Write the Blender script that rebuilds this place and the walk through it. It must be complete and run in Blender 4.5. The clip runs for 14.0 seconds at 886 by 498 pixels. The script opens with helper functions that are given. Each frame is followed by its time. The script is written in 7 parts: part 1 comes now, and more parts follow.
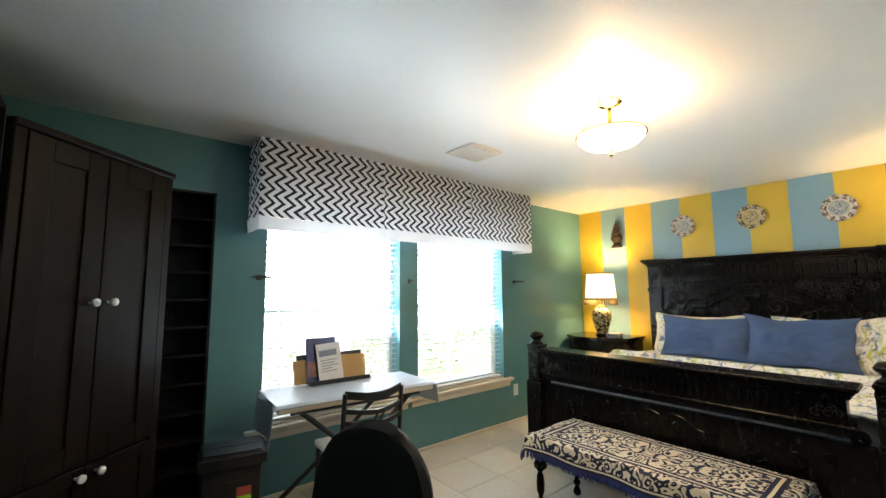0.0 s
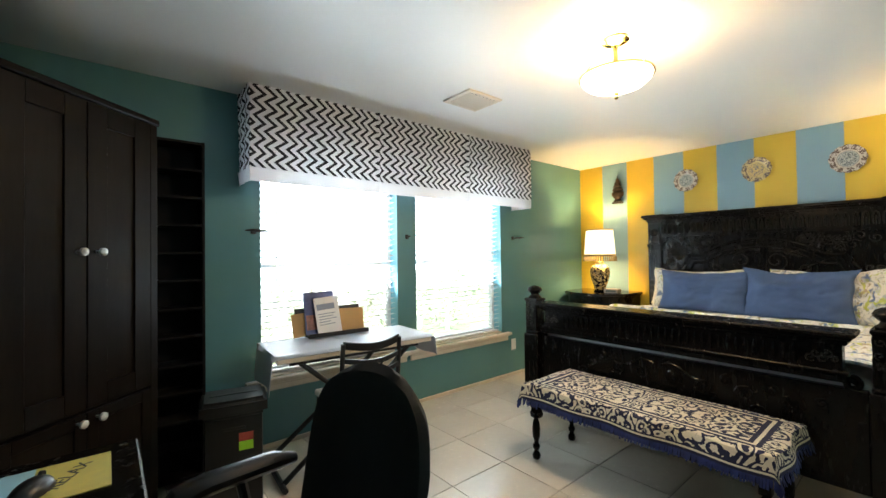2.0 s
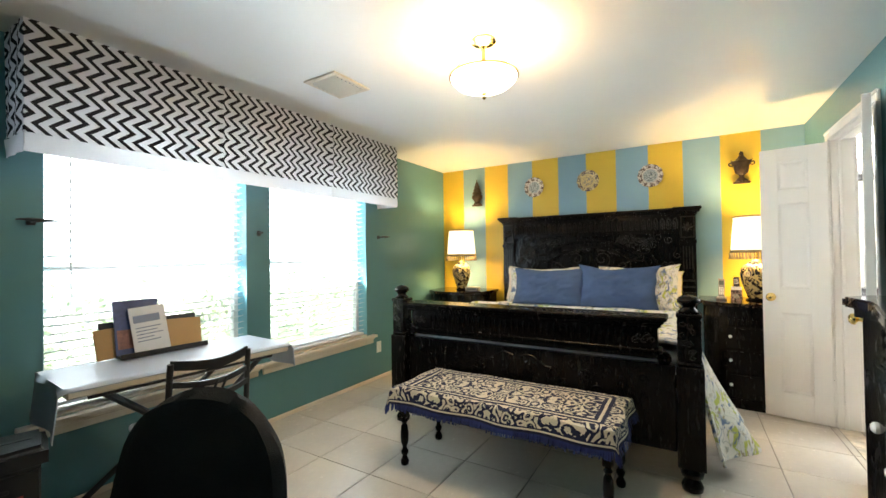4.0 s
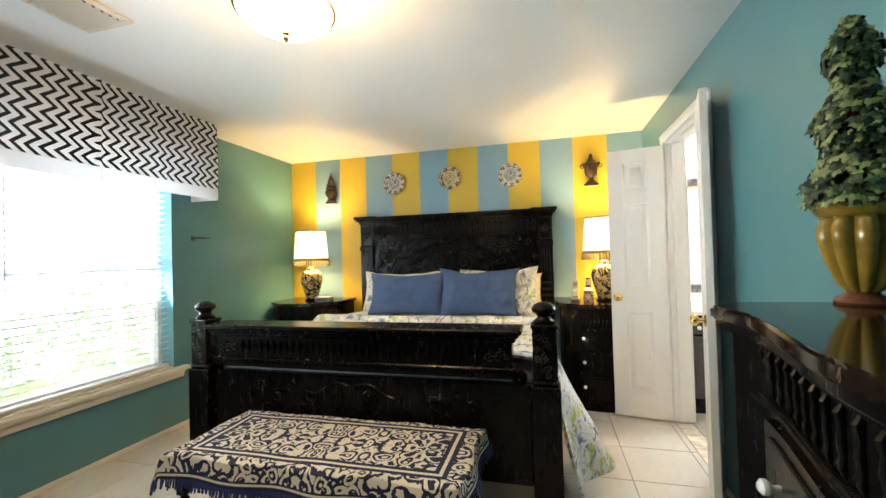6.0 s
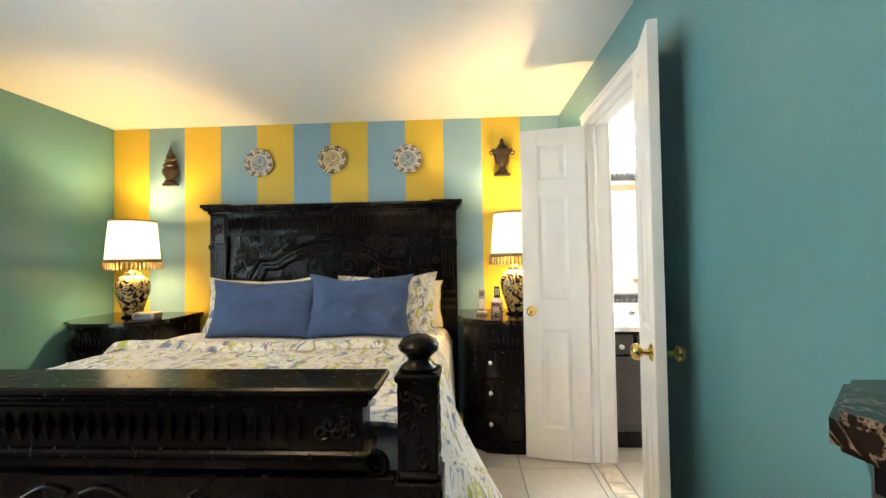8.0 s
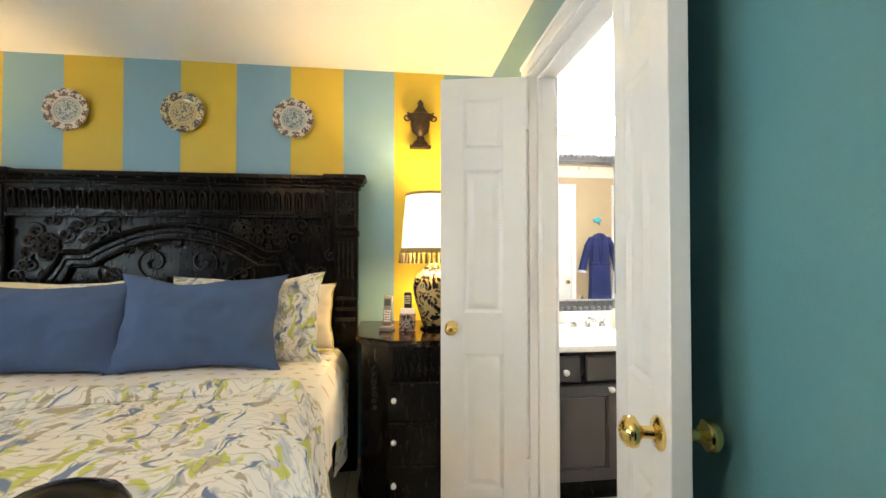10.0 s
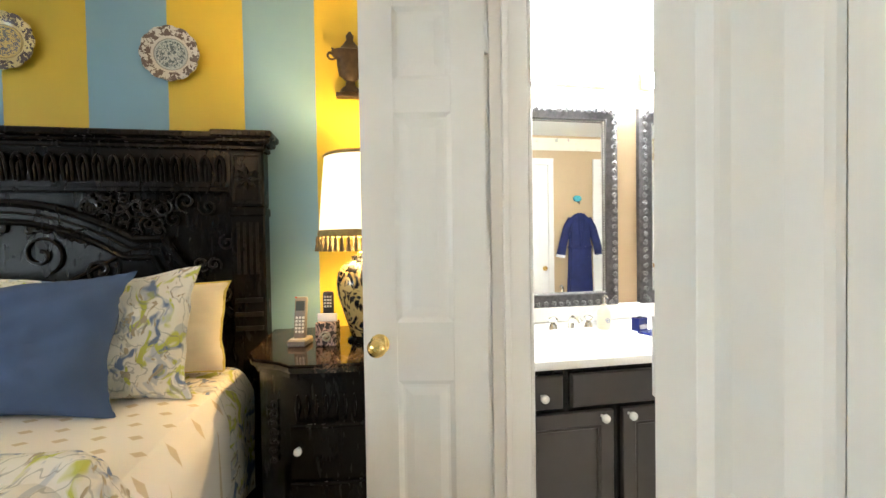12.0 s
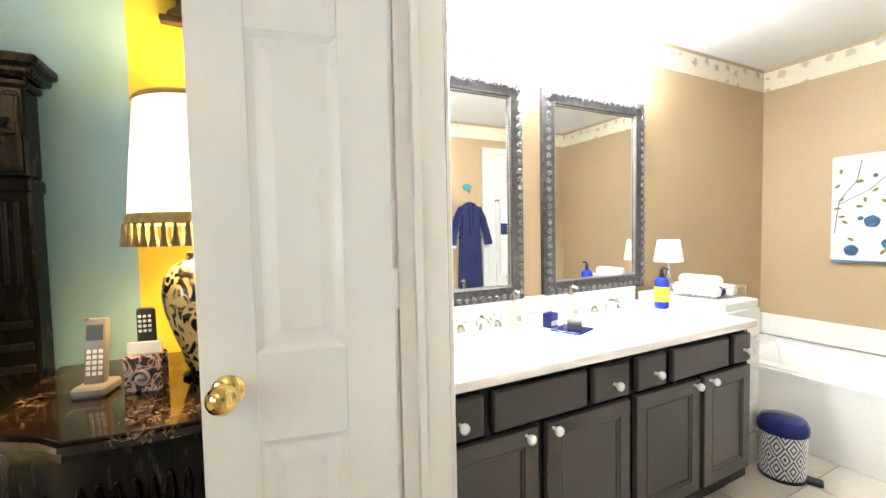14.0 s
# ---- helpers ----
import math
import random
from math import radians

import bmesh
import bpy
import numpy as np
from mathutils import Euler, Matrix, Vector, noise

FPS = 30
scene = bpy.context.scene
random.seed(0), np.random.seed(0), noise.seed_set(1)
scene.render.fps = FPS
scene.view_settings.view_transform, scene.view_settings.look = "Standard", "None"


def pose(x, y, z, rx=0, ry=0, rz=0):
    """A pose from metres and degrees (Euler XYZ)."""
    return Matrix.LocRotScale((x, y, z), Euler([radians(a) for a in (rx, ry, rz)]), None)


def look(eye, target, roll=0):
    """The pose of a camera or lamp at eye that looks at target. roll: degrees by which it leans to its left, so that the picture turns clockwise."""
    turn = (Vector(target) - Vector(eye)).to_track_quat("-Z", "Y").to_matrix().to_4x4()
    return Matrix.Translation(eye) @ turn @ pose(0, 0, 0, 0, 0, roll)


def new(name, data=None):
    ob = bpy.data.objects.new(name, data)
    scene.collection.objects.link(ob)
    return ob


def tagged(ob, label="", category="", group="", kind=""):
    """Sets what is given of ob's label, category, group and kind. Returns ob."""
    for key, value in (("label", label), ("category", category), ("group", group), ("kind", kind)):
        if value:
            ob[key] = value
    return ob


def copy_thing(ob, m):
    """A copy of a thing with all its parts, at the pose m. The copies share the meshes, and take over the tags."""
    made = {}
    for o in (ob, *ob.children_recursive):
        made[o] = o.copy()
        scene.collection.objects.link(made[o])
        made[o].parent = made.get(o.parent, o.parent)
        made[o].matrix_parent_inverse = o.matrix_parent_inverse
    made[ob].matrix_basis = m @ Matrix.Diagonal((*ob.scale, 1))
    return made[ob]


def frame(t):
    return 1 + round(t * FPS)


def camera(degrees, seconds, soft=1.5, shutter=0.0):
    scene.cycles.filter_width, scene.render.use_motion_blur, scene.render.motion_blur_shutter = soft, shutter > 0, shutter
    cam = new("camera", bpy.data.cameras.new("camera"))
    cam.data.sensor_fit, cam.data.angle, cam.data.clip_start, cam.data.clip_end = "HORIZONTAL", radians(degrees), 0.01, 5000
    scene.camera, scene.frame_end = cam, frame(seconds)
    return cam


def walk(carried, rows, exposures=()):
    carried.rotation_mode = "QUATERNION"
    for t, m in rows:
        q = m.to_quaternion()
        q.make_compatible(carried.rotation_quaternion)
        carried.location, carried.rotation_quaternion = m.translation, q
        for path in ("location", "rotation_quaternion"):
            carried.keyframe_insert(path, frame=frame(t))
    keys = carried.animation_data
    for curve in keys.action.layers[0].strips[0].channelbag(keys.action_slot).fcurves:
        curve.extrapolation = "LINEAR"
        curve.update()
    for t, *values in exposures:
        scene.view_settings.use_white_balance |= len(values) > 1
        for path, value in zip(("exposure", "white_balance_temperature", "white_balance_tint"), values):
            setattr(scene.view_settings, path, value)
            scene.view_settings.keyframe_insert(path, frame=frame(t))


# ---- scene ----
cam = camera(95.1, 14.0)
PATH = [
    (0, (0.643, 1.128, 1.356), (1.911, 2.66, 1.567), -0.4),
    (0.5, (0.643, 1.127, 1.322), (1.877, 2.692, 1.484), -0.3),
    (1, (0.646, 1.137, 1.296), (1.8715, 2.7133, 1.4122), -0.2),
    (1.5, (0.673, 1.155, 1.296), (1.907, 2.728, 1.361), -0.6),
    (2, (0.687, 1.161, 1.291), (1.963, 2.701, 1.32), -0.7),
    (2.5, (0.698, 1.175, 1.288), (2.055, 2.644, 1.297), -0.8),
    (3, (0.715, 1.201, 1.275), (2.183, 2.561, 1.283), -0.7),
    (3.5, (0.736, 1.245, 1.266), (2.333, 2.449, 1.284), -0.7),
    (4, (0.777, 1.283, 1.269), (2.489, 2.315, 1.298), -0.8),
    (4.2, (0.793, 1.297, 1.295), (2.544, 2.263, 1.314), -1.3),
    (6.5, (1.59, 1.239, 1.251), (3.549, 1.636, 1.302), -1.1),
    (7, (1.79, 1.207, 1.246), (3.766, 1.514, 1.298), -0.9),
    (7.5, (1.978, 1.154, 1.247), (3.964, 1.391, 1.291), -1.1),
    (8, (2.186, 1.155, 1.245), (4.183, 1.257, 1.292), -0.9),
    (8.2, (2.289, 1.159, 1.238), (4.288, 1.197, 1.284), -0.7),
    (10.3, (3.026, 0.987, 1.236), (5.003, 0.684, 1.256), 0.1),
    (10.5, (3.103, 0.991, 1.241), (5.071, 0.635, 1.248), 0.1),
    (11, (3.267, 0.956, 1.237), (5.222, 0.535, 1.22), -0.6),
    (11.5, (3.391, 0.848, 1.227), (5.355, 0.473, 1.205), -0.9),
    (12, (3.47, 0.758, 1.228), (5.44, 0.416, 1.189), -0.9),
    (12.5, (3.547, 0.718, 1.22), (5.507, 0.322, 1.171), -1.0),
    (13, (3.662, 0.72, 1.225), (5.583, 0.169, 1.146), -0.9),
    (13.5, (3.777, 0.722, 1.219), (5.633, -0.017, 1.129), -0.9),
    (14, (3.831, 0.707, 1.221), (5.62, -0.181, 1.128), -1.2),
]
walk(cam, [(t, look(eye, target, roll)) for t, eye, target, roll in PATH], [(0, 1.97), (4, 1.97), (7.5, 1.96), (10.5, 1.77), (12.5, 1.71), (14, 1.90)])

# ---- light ----
world = bpy.data.worlds.new("world")
scene.world = world
world.use_nodes = True
wn = world.node_tree
sky = wn.nodes.new("ShaderNodeTexSky")
sky.sky_type, sky.sun_disc, sky.sun_elevation, sky.sun_rotation = "NISHITA", False, radians(50), radians(200)
wn.links.new(sky.outputs[0], wn.nodes["Background"].inputs[0])
wn.nodes["Background"].inputs[1].default_value = 0.15


def area_light(name, m, sx, sy, watts, colour):
    d = bpy.data.lights.new(name, "AREA")
    d.shape, d.size, d.size_y, d.energy, d.color = "RECTANGLE", sx, sy, watts, colour
    ob = new(name, d)
    ob.matrix_world = m
    return ob


def bulb(name, at, watts, colour, radius=0.03):
    d = bpy.data.lights.new(name, "POINT")
    d.energy, d.color, d.shadow_soft_size = watts, colour, radius
    ob = new(name, d)
    ob.location = at
    return ob


sun = new("sun", bpy.data.lights.new("sun", "SUN"))
sun.data.type = "SUN"
sun.data.energy, sun.data.angle, sun.data.color = 5.0, radians(0.5), (1, 0.95, 0.88)
sun.matrix_world = look((0, 0, 10), (3, 8, 0))
# daylight in the two window openings
area_light("daylight_west", look((2.03, 4.32, 1.40), (2.03, 3.25, 2.0)), 1.06, 1.15, 12.6, (0.76, 0.89, 1.0))
area_light("daylight_east", look((3.32, 4.32, 1.40), (3.32, 3.25, 2.0)), 1.06, 1.15, 12.6, (0.76, 0.89, 1.0))
WARM = (1.0, 0.62, 0.25)
bulb("ceiling_bulb", (2.65, 2.155, 2.195), 6.8, (1.0, 0.61, 0.28), 0.05)
bulb("bedside_bulb", (5.1, 3.63, 1.43), 12, WARM, 0.032)
bulb("bedside_bulb", (5.1, 0.79, 1.43), 12, WARM, 0.032)

# ---- materials ----
MATS = {}


def nodes_of(name):
    m = bpy.data.materials.new(name)
    m.use_nodes = True
    nt = m.node_tree
    return m, nt, nt.nodes["Principled BSDF"]


def add(nt, kind, **inputs):
    n = nt.nodes.new(kind)
    for k, v in inputs.items():
        n.inputs[k.replace("_", " ")].default_value = v
    return n


def coords(nt, world_space=False):
    if world_space:
        return nt.nodes.new("ShaderNodeNewGeometry").outputs["Position"]
    return nt.nodes.new("ShaderNodeTexCoord").outputs["Object"]


def ramp(nt, fac, stops, constant=False):
    r = nt.nodes.new("ShaderNodeValToRGB")
    r.color_ramp.interpolation = "CONSTANT" if constant else "LINEAR"
    while len(r.color_ramp.elements) < len(stops):
        r.color_ramp.elements.new(0.5)
    for e, (p, c) in zip(r.color_ramp.elements, stops):
        e.position, e.color = p, (*c, 1)
    nt.links.new(fac, r.inputs[0])
    return r.outputs[0]


def maths(nt, op, a, b=None, c=None):
    n = nt.nodes.new("ShaderNodeMath")
    n.operation = op
    for i, v in enumerate((a, b, c)):
        if v is None:
            continue
        if isinstance(v, (int, float)):
            n.inputs[i].default_value = v
        else:
            nt.links.new(v, n.inputs[i])
    return n.outputs[0]


def mixed(nt, fac, a, b, mode="MIX"):
    n = nt.nodes.new("ShaderNodeMix")
    n.data_type, n.blend_type = "RGBA", mode
    for i, v in ((0, fac), (6, a), (7, b)):
        if isinstance(v, (int, float)):
            n.inputs[i].default_value = v
        elif isinstance(v, tuple):
            n.inputs[i].default_value = (*v, 1)
        else:
            nt.links.new(v, n.inputs[i])
    return n.outputs[2]


def noise_of(nt, vec, scale, detail=4, rough=0.55, dist=0.0):
    n = add(nt, "ShaderNodeTexNoise", Scale=scale, Detail=detail, Roughness=rough, Distortion=dist)
    nt.links.new(vec, n.inputs["Vector"])
    return n.outputs["Fac"]


def bumped(nt, bsdf, height, strength, distance=0.002):
    b = add(nt, "ShaderNodeBump", Strength=strength, Distance=distance)
    nt.links.new(height, b.inputs["Height"])
    nt.links.new(b.outputs[0], bsdf.inputs["Normal"])


def surface(name, colour, rough=0.5, metal=0.0, vary=0.15, big=1.5, fine=40, bump=0.15, stretch=None, world_space=False, per_object=0.0, dist=0.002, even=False, **extra):
    """A plain material whose colour, gloss and relief vary at two scales."""
    if name in MATS:
        return MATS[name]
    m, nt, b = nodes_of(name)
    vec = coords(nt, world_space)
    if stretch:
        mp = nt.nodes.new("ShaderNodeMapping")
        mp.inputs["Scale"].default_value = stretch
        nt.links.new(vec, mp.inputs[0])
        vec = mp.outputs[0]
    a, f = noise_of(nt, vec, big), noise_of(nt, vec, fine, 6)
    dark = tuple(c * (1 - vary) for c in colour)
    light = tuple(min(1, c * (1 + vary)) for c in colour)
    col = mixed(nt, 0.35, ramp(nt, a, [(0.3, dark), (0.7, light)]), ramp(nt, f, [(0.3, dark), (0.7, light)]))
    if per_object:
        oi = nt.nodes.new("ShaderNodeObjectInfo")
        col = mixed(nt, maths(nt, "MULTIPLY", oi.outputs["Random"], per_object), col, (0.0, 0.0, 0.0))
    nt.links.new(col, b.inputs["Base Color"])
    b.inputs["Roughness"].default_value = rough
    if not even:
        nt.links.new(ramp(nt, f, [(0.25, (rough * 0.8,) * 3), (0.75, (min(1, rough * 1.2),) * 3)]), b.inputs["Roughness"])
    b.inputs["Metallic"].default_value = metal
    if bump:
        bumped(nt, b, f, bump, dist)
    for k, v in extra.items():
        b.inputs[k.replace("_", " ")].default_value = v
    MATS[name] = m
    return m


TEAL = surface("teal_wall_paint", (0.100, 0.243, 0.262), 0.34, vary=0.06, big=1.2, fine=160, bump=0.25, world_space=True)
WHITE_CEILING = surface("ceiling_paint", (0.80, 0.81, 0.81), 0.42, vary=0.03, big=1.0, fine=120, bump=0.2, world_space=True)
TAN = surface("tan_wall_paint", (0.47, 0.345, 0.205), 0.55, vary=0.05, big=1.2, fine=140, bump=0.2, world_space=True)
WHITE_PAINT = surface("white_gloss_paint", (0.75, 0.748, 0.73), 0.30, vary=0.02, big=2, fine=60, bump=0.0, even=True)
CREAM_TRIM = surface("cream_trim_paint", (0.70, 0.62, 0.50), 0.4, vary=0.06, big=2, fine=60, bump=0.1)
# lighter, bluer version of the wall teal: daylight is put into the colour
REVEAL = surface("daylit_reveal_paint", (0.16, 0.42, 0.50), 0.4, vary=0.05, bump=0.1)
BLACKWOOD = surface("black_lacquered_wood", (0.0052, 0.0046, 0.0043), 0.25, vary=0.5, big=6, fine=45, bump=0.05, stretch=(1, 1, 0.25), Specular_IOR_Level=0.17)
RUBBED = surface("rubbed_black_wood", (0.0085, 0.0062, 0.0045), 0.30, vary=0.8, big=25, fine=90, bump=0.12, Specular_IOR_Level=0.26)
ESPRESSO = surface("espresso_wood_veneer", (0.0084, 0.0060, 0.0046), 0.36, vary=0.5, big=3, fine=30, bump=0.08, stretch=(6, 6, 0.5), Specular_IOR_Level=0.12)
GREYWOOD = surface("charcoal_painted_wood", (0.047, 0.041, 0.040), 0.42, vary=0.12, big=4, fine=60, bump=0.12)
SHELFBLACK = surface("black_shelf_board", (0.0085, 0.0078, 0.0078), 0.5, vary=0.4, big=4, fine=40, bump=0.1, Specular_IOR_Level=0.12)
BRASS = surface("polished_brass", (0.83, 0.60, 0.22), 0.14, 1.0, vary=0.08, big=20, fine=80, bump=0.03)
CHROME = surface("brushed_nickel", (0.62, 0.60, 0.56), 0.2, 1.0, vary=0.05, bump=0.02)
CRYSTAL = surface("glass_knob", (0.85, 0.87, 0.86), 0.06, vary=0.05, bump=0.0, Coat_Weight=1.0)
BLACKMETAL = surface("black_powder_coated_metal", (0.016, 0.016, 0.017), 0.4, 0.0, vary=0.3, bump=0.1)
BLACKMESH = surface("black_chair_fabric", (0.009, 0.009, 0.010), 0.9, vary=0.35, big=12, fine=350, bump=0.6, dist=0.004)
BLACKPLASTIC = surface("black_plastic", (0.014, 0.014, 0.015), 0.33, vary=0.2, big=8, fine=200, bump=0.15)
DARKGREY = surface("dark_grey_plastic", (0.009, 0.0093, 0.010), 0.40, vary=0.15, fine=250, bump=0.3)
WHITE_PLASTIC = surface("white_plastic", (0.82, 0.82, 0.80), 0.35, vary=0.03, bump=0.03)
SOLIDSURF = surface("white_cultured_marble", (0.84, 0.83, 0.80), 0.16, vary=0.04, big=3, fine=25, bump=0.02)
TUBWHITE = surface("white_acrylic", (0.83, 0.82, 0.79), 0.2, vary=0.03, bump=0.02)
BLUELINEN = surface("blue_linen", (0.056, 0.098, 0.212), 0.85, vary=0.14, big=7, fine=300, bump=0.5)
CREAMCLOTH = surface("cream_cotton", (0.80, 0.72, 0.57), 0.85, vary=0.05, big=6, fine=250, bump=0.35)
WHITECLOTH = surface("white_cotton", (0.80, 0.80, 0.80), 0.85, vary=0.05, big=6, fine=250, bump=0.35)
GREYCLOTH = surface("pale_grey_table_cloth", (0.44, 0.48, 0.56), 0.45, vary=0.06, big=5, fine=220, bump=0.25)
NAVYCLOTH = surface("navy_terry_cloth", (0.014, 0.022, 0.105), 0.95, vary=0.35, big=8, fine=400, bump=0.8)
BLUEFRINGE = surface("blue_fringe", (0.016, 0.028, 0.13), 0.9, vary=0.4, big=20, fine=150, bump=0.5)
GOLDFRINGE = surface("gold_tassel", (0.34, 0.24, 0.09), 0.8, vary=0.4, big=30, fine=200, bump=0.5)
DARKFRINGE = surface("dark_tassel", (0.15, 0.115, 0.055), 0.85, vary=0.5, big=30, fine=200, bump=0.5)
BRONZE = surface("aged_bronze_resin", (0.042, 0.027, 0.015), 0.36, 0.4, vary=0.6, big=18, fine=70, bump=0.6)
YELLOWGLAZE = surface("mustard_glaze", (0.25, 0.16, 0.022), 0.16, vary=0.4, big=9, fine=45, bump=0.12)
BROWNGLAZE = surface("brown_glaze", (0.11, 0.035, 0.015), 0.2, vary=0.4, big=12, fine=60, bump=0.15)
LEAFDARK = surface("ivy_leaf_green", (0.022, 0.048, 0.016), 0.45, vary=0.5, big=30, fine=90, bump=0.2)
LEAFPALE = surface("ivy_leaf_variegated", (0.20, 0.25, 0.085), 0.5, vary=0.35, big=30, fine=90, bump=0.2)
CARDBOARD = surface("tan_card_folder", (0.50, 0.31, 0.13), 0.8, vary=0.08, bump=0.1)
PAPER = surface("white_paper", (0.80, 0.81, 0.84), 0.7, vary=0.03, bump=0.02)
BLUEPAPER = surface("blue_printed_cover", (0.06, 0.085, 0.22), 0.4, vary=0.5, big=9, fine=40, bump=0.02)
INK = surface("blue_grey_print", (0.25, 0.30, 0.42), 0.7, vary=0.1, bump=0)
DARKINK = surface("dark_ink", (0.03, 0.03, 0.03), 0.6, vary=0.1, bump=0)
GREENLABEL = surface("green_label", (0.30, 0.62, 0.03), 0.5, vary=0.1, bump=0)
REDLABEL = surface("red_label", (0.45, 0.08, 0.06), 0.5, vary=0.3, big=30, bump=0)
YELLOWPAD = surface("yellow_pad", (0.66, 0.55, 0.14), 0.7, vary=0.1, big=10, bump=0.05)
BLUEPAD = surface("pale_blue_pad", (0.35, 0.60, 0.72), 0.7, vary=0.1, bump=0.05)
NAVYLID = surface("navy_enamel", (0.010, 0.018, 0.16), 0.12, vary=0.1, bump=0.02)
BLUEPLASTIC = surface("blue_bottle", (0.02, 0.04, 0.42), 0.2, vary=0.1, bump=0.02)
YELLOWLABEL = surface("yellow_label", (0.75, 0.62, 0.06), 0.5, vary=0.1, bump=0)
PEWTER = surface("pewter_carved_frame", (0.075, 0.070, 0.071), 0.4, 0.25, vary=0.6, big=40, fine=110, bump=0.5)
PEWTERLIGHT = surface("rubbed_pewter_carving", (0.17, 0.165, 0.165), 0.35, 0.4, vary=0.5, big=50, fine=120, bump=0.3)
SILVERBEAD = surface("silver_beading", (0.40, 0.39, 0.38), 0.35, 0.7, vary=0.3, big=60, bump=0.2)
TILE = surface("cream_ceramic_tile", (0.70, 0.645, 0.56), 0.24, vary=0.07, big=3, fine=30, bump=0.06, world_space=True, per_object=0.08)
GROUT = surface("grey_grout", (0.30, 0.275, 0.235), 0.9, vary=0.2, big=6, fine=120, bump=0.4, world_space=True)
TEALGLASS = surface("turquoise_enamel", (0.06, 0.35, 0.42), 0.15, vary=0.3, big=40, bump=0.05)
SILVER = surface("silver_plastic", (0.24, 0.23, 0.225), 0.35, 0.3, vary=0.06, bump=0.03)
SCREENGREY = surface("grey_display", (0.10, 0.12, 0.12), 0.2, vary=0.1, bump=0)
GRASS = surface("lawn", (0.25, 0.34, 0.16), 0.9, vary=0.4, big=2, fine=30, bump=0.5, world_space=True)
FENCEWOOD = surface("weathered_fence", (0.70, 0.68, 0.64), 0.85, vary=0.25, big=3, fine=20, bump=0.3, stretch=(4, 4, 0.5))
# hedge leaf green made pale: outdoor glare and haze are put into the colour
HEDGE = surface("haze_paled_hedge_leaf", (0.48, 0.56, 0.40), 0.6, vary=0.3, big=5, fine=60, bump=0.1)
SOIL = surface("dark_moss", (0.03, 0.04, 0.02), 0.95, vary=0.4, bump=0.4)


def glass_material(name, tint=(1, 1, 1)):
    m, nt, b = nodes_of(name)
    b.inputs["Base Color"].default_value = (*tint, 1)
    b.inputs["Roughness"].default_value = 0.0
    b.inputs["Transmission Weight"].default_value = 1.0
    b.inputs["IOR"].default_value = 1.45
    return m


GLASS = glass_material("clear_glass")


def mirror_material():
    m, nt, b = nodes_of("silvered_mirror")
    b.inputs["Base Color"].default_value = (0.88, 0.89, 0.88, 1)
    b.inputs["Metallic"].default_value = 1.0
    b.inputs["Roughness"].default_value = 0.015
    return m


MIRROR = mirror_material()


def glowing(name, colour, strength, base=(0.8, 0.8, 0.78)):
    m, nt, b = nodes_of(name)
    b.inputs["Base Color"].default_value = (*base, 1)
    vec = coords(nt)
    f = noise_of(nt, vec, 12)
    nt.links.new(ramp(nt, f, [(0.3, tuple(c * 0.92 for c in colour)), (0.7, colour)]), b.inputs["Emission Color"])
    b.inputs["Emission Strength"].default_value = strength
    b.inputs["Roughness"].default_value = 0.5
    return m


BOWLGLASS = glowing("lit_frosted_bowl", (1.0, 0.86, 0.62), 3.0)
SHADECLOTH = glowing("lit_lamp_shade_cloth", (1.0, 0.80, 0.46), 0.52)
VANITYBULB = glowing("lit_vanity_globe", (0.90, 0.96, 1.0), 38.0)


def shade_translucent():
    m, nt, b = nodes_of("small_white_shade")
    b.inputs["Base Color"].default_value = (0.85, 0.83, 0.8, 1)
    b.inputs["Transmission Weight"].default_value = 0.2
    b.inputs["Roughness"].default_value = 0.8
    return m


SMALLSHADE = shade_translucent()


def stripe_wall():
    """Broad painted stripes, yellow and blue-teal, along the wall."""
    m, nt, b = nodes_of("striped_wall_paint")
    vec = coords(nt, True)
    s = nt.nodes.new("ShaderNodeSeparateXYZ")
    nt.links.new(vec, s.inputs[0])
    wob = maths(nt, "MULTIPLY", maths(nt, "SUBTRACT", noise_of(nt, vec, 14), 0.5), 0.006)
    k = maths(nt, "DIVIDE", maths(nt, "ADD", maths(nt, "SUBTRACT", 4.05, s.outputs[1]), wob), 0.61)
    f = maths(nt, "FRACT", k)
    f = maths(nt, "GREATER_THAN", f, 0.5)
    fine, big = noise_of(nt, vec, 160, 6), noise_of(nt, vec, 1.3)
    yellow = ramp(nt, big, [(0.3, (0.56, 0.40, 0.036)), (0.7, (0.62, 0.445, 0.045))])
    blue = ramp(nt, big, [(0.3, (0.185, 0.335, 0.43)), (0.7, (0.21, 0.365, 0.465))])
    nt.links.new(mixed(nt, f, yellow, blue), b.inputs["Base Color"])
    b.inputs["Roughness"].default_value = 0.42
    bumped(nt, b, fine, 0.25)
    return m


STRIPES = stripe_wall()


def let_through(nt, b, col, share):
    """Thin cloth: part of the light from behind comes through."""
    tr, mx = nt.nodes.new("ShaderNodeBsdfTranslucent"), nt.nodes.new("ShaderNodeMixShader")
    mx.inputs[0].default_value = share
    nt.links.new(col, tr.inputs[0])
    nt.links.new(b.outputs[0], mx.inputs[1])
    nt.links.new(tr.outputs[0], mx.inputs[2])
    nt.links.new(mx.outputs[0], nt.nodes["Material Output"].inputs[0])


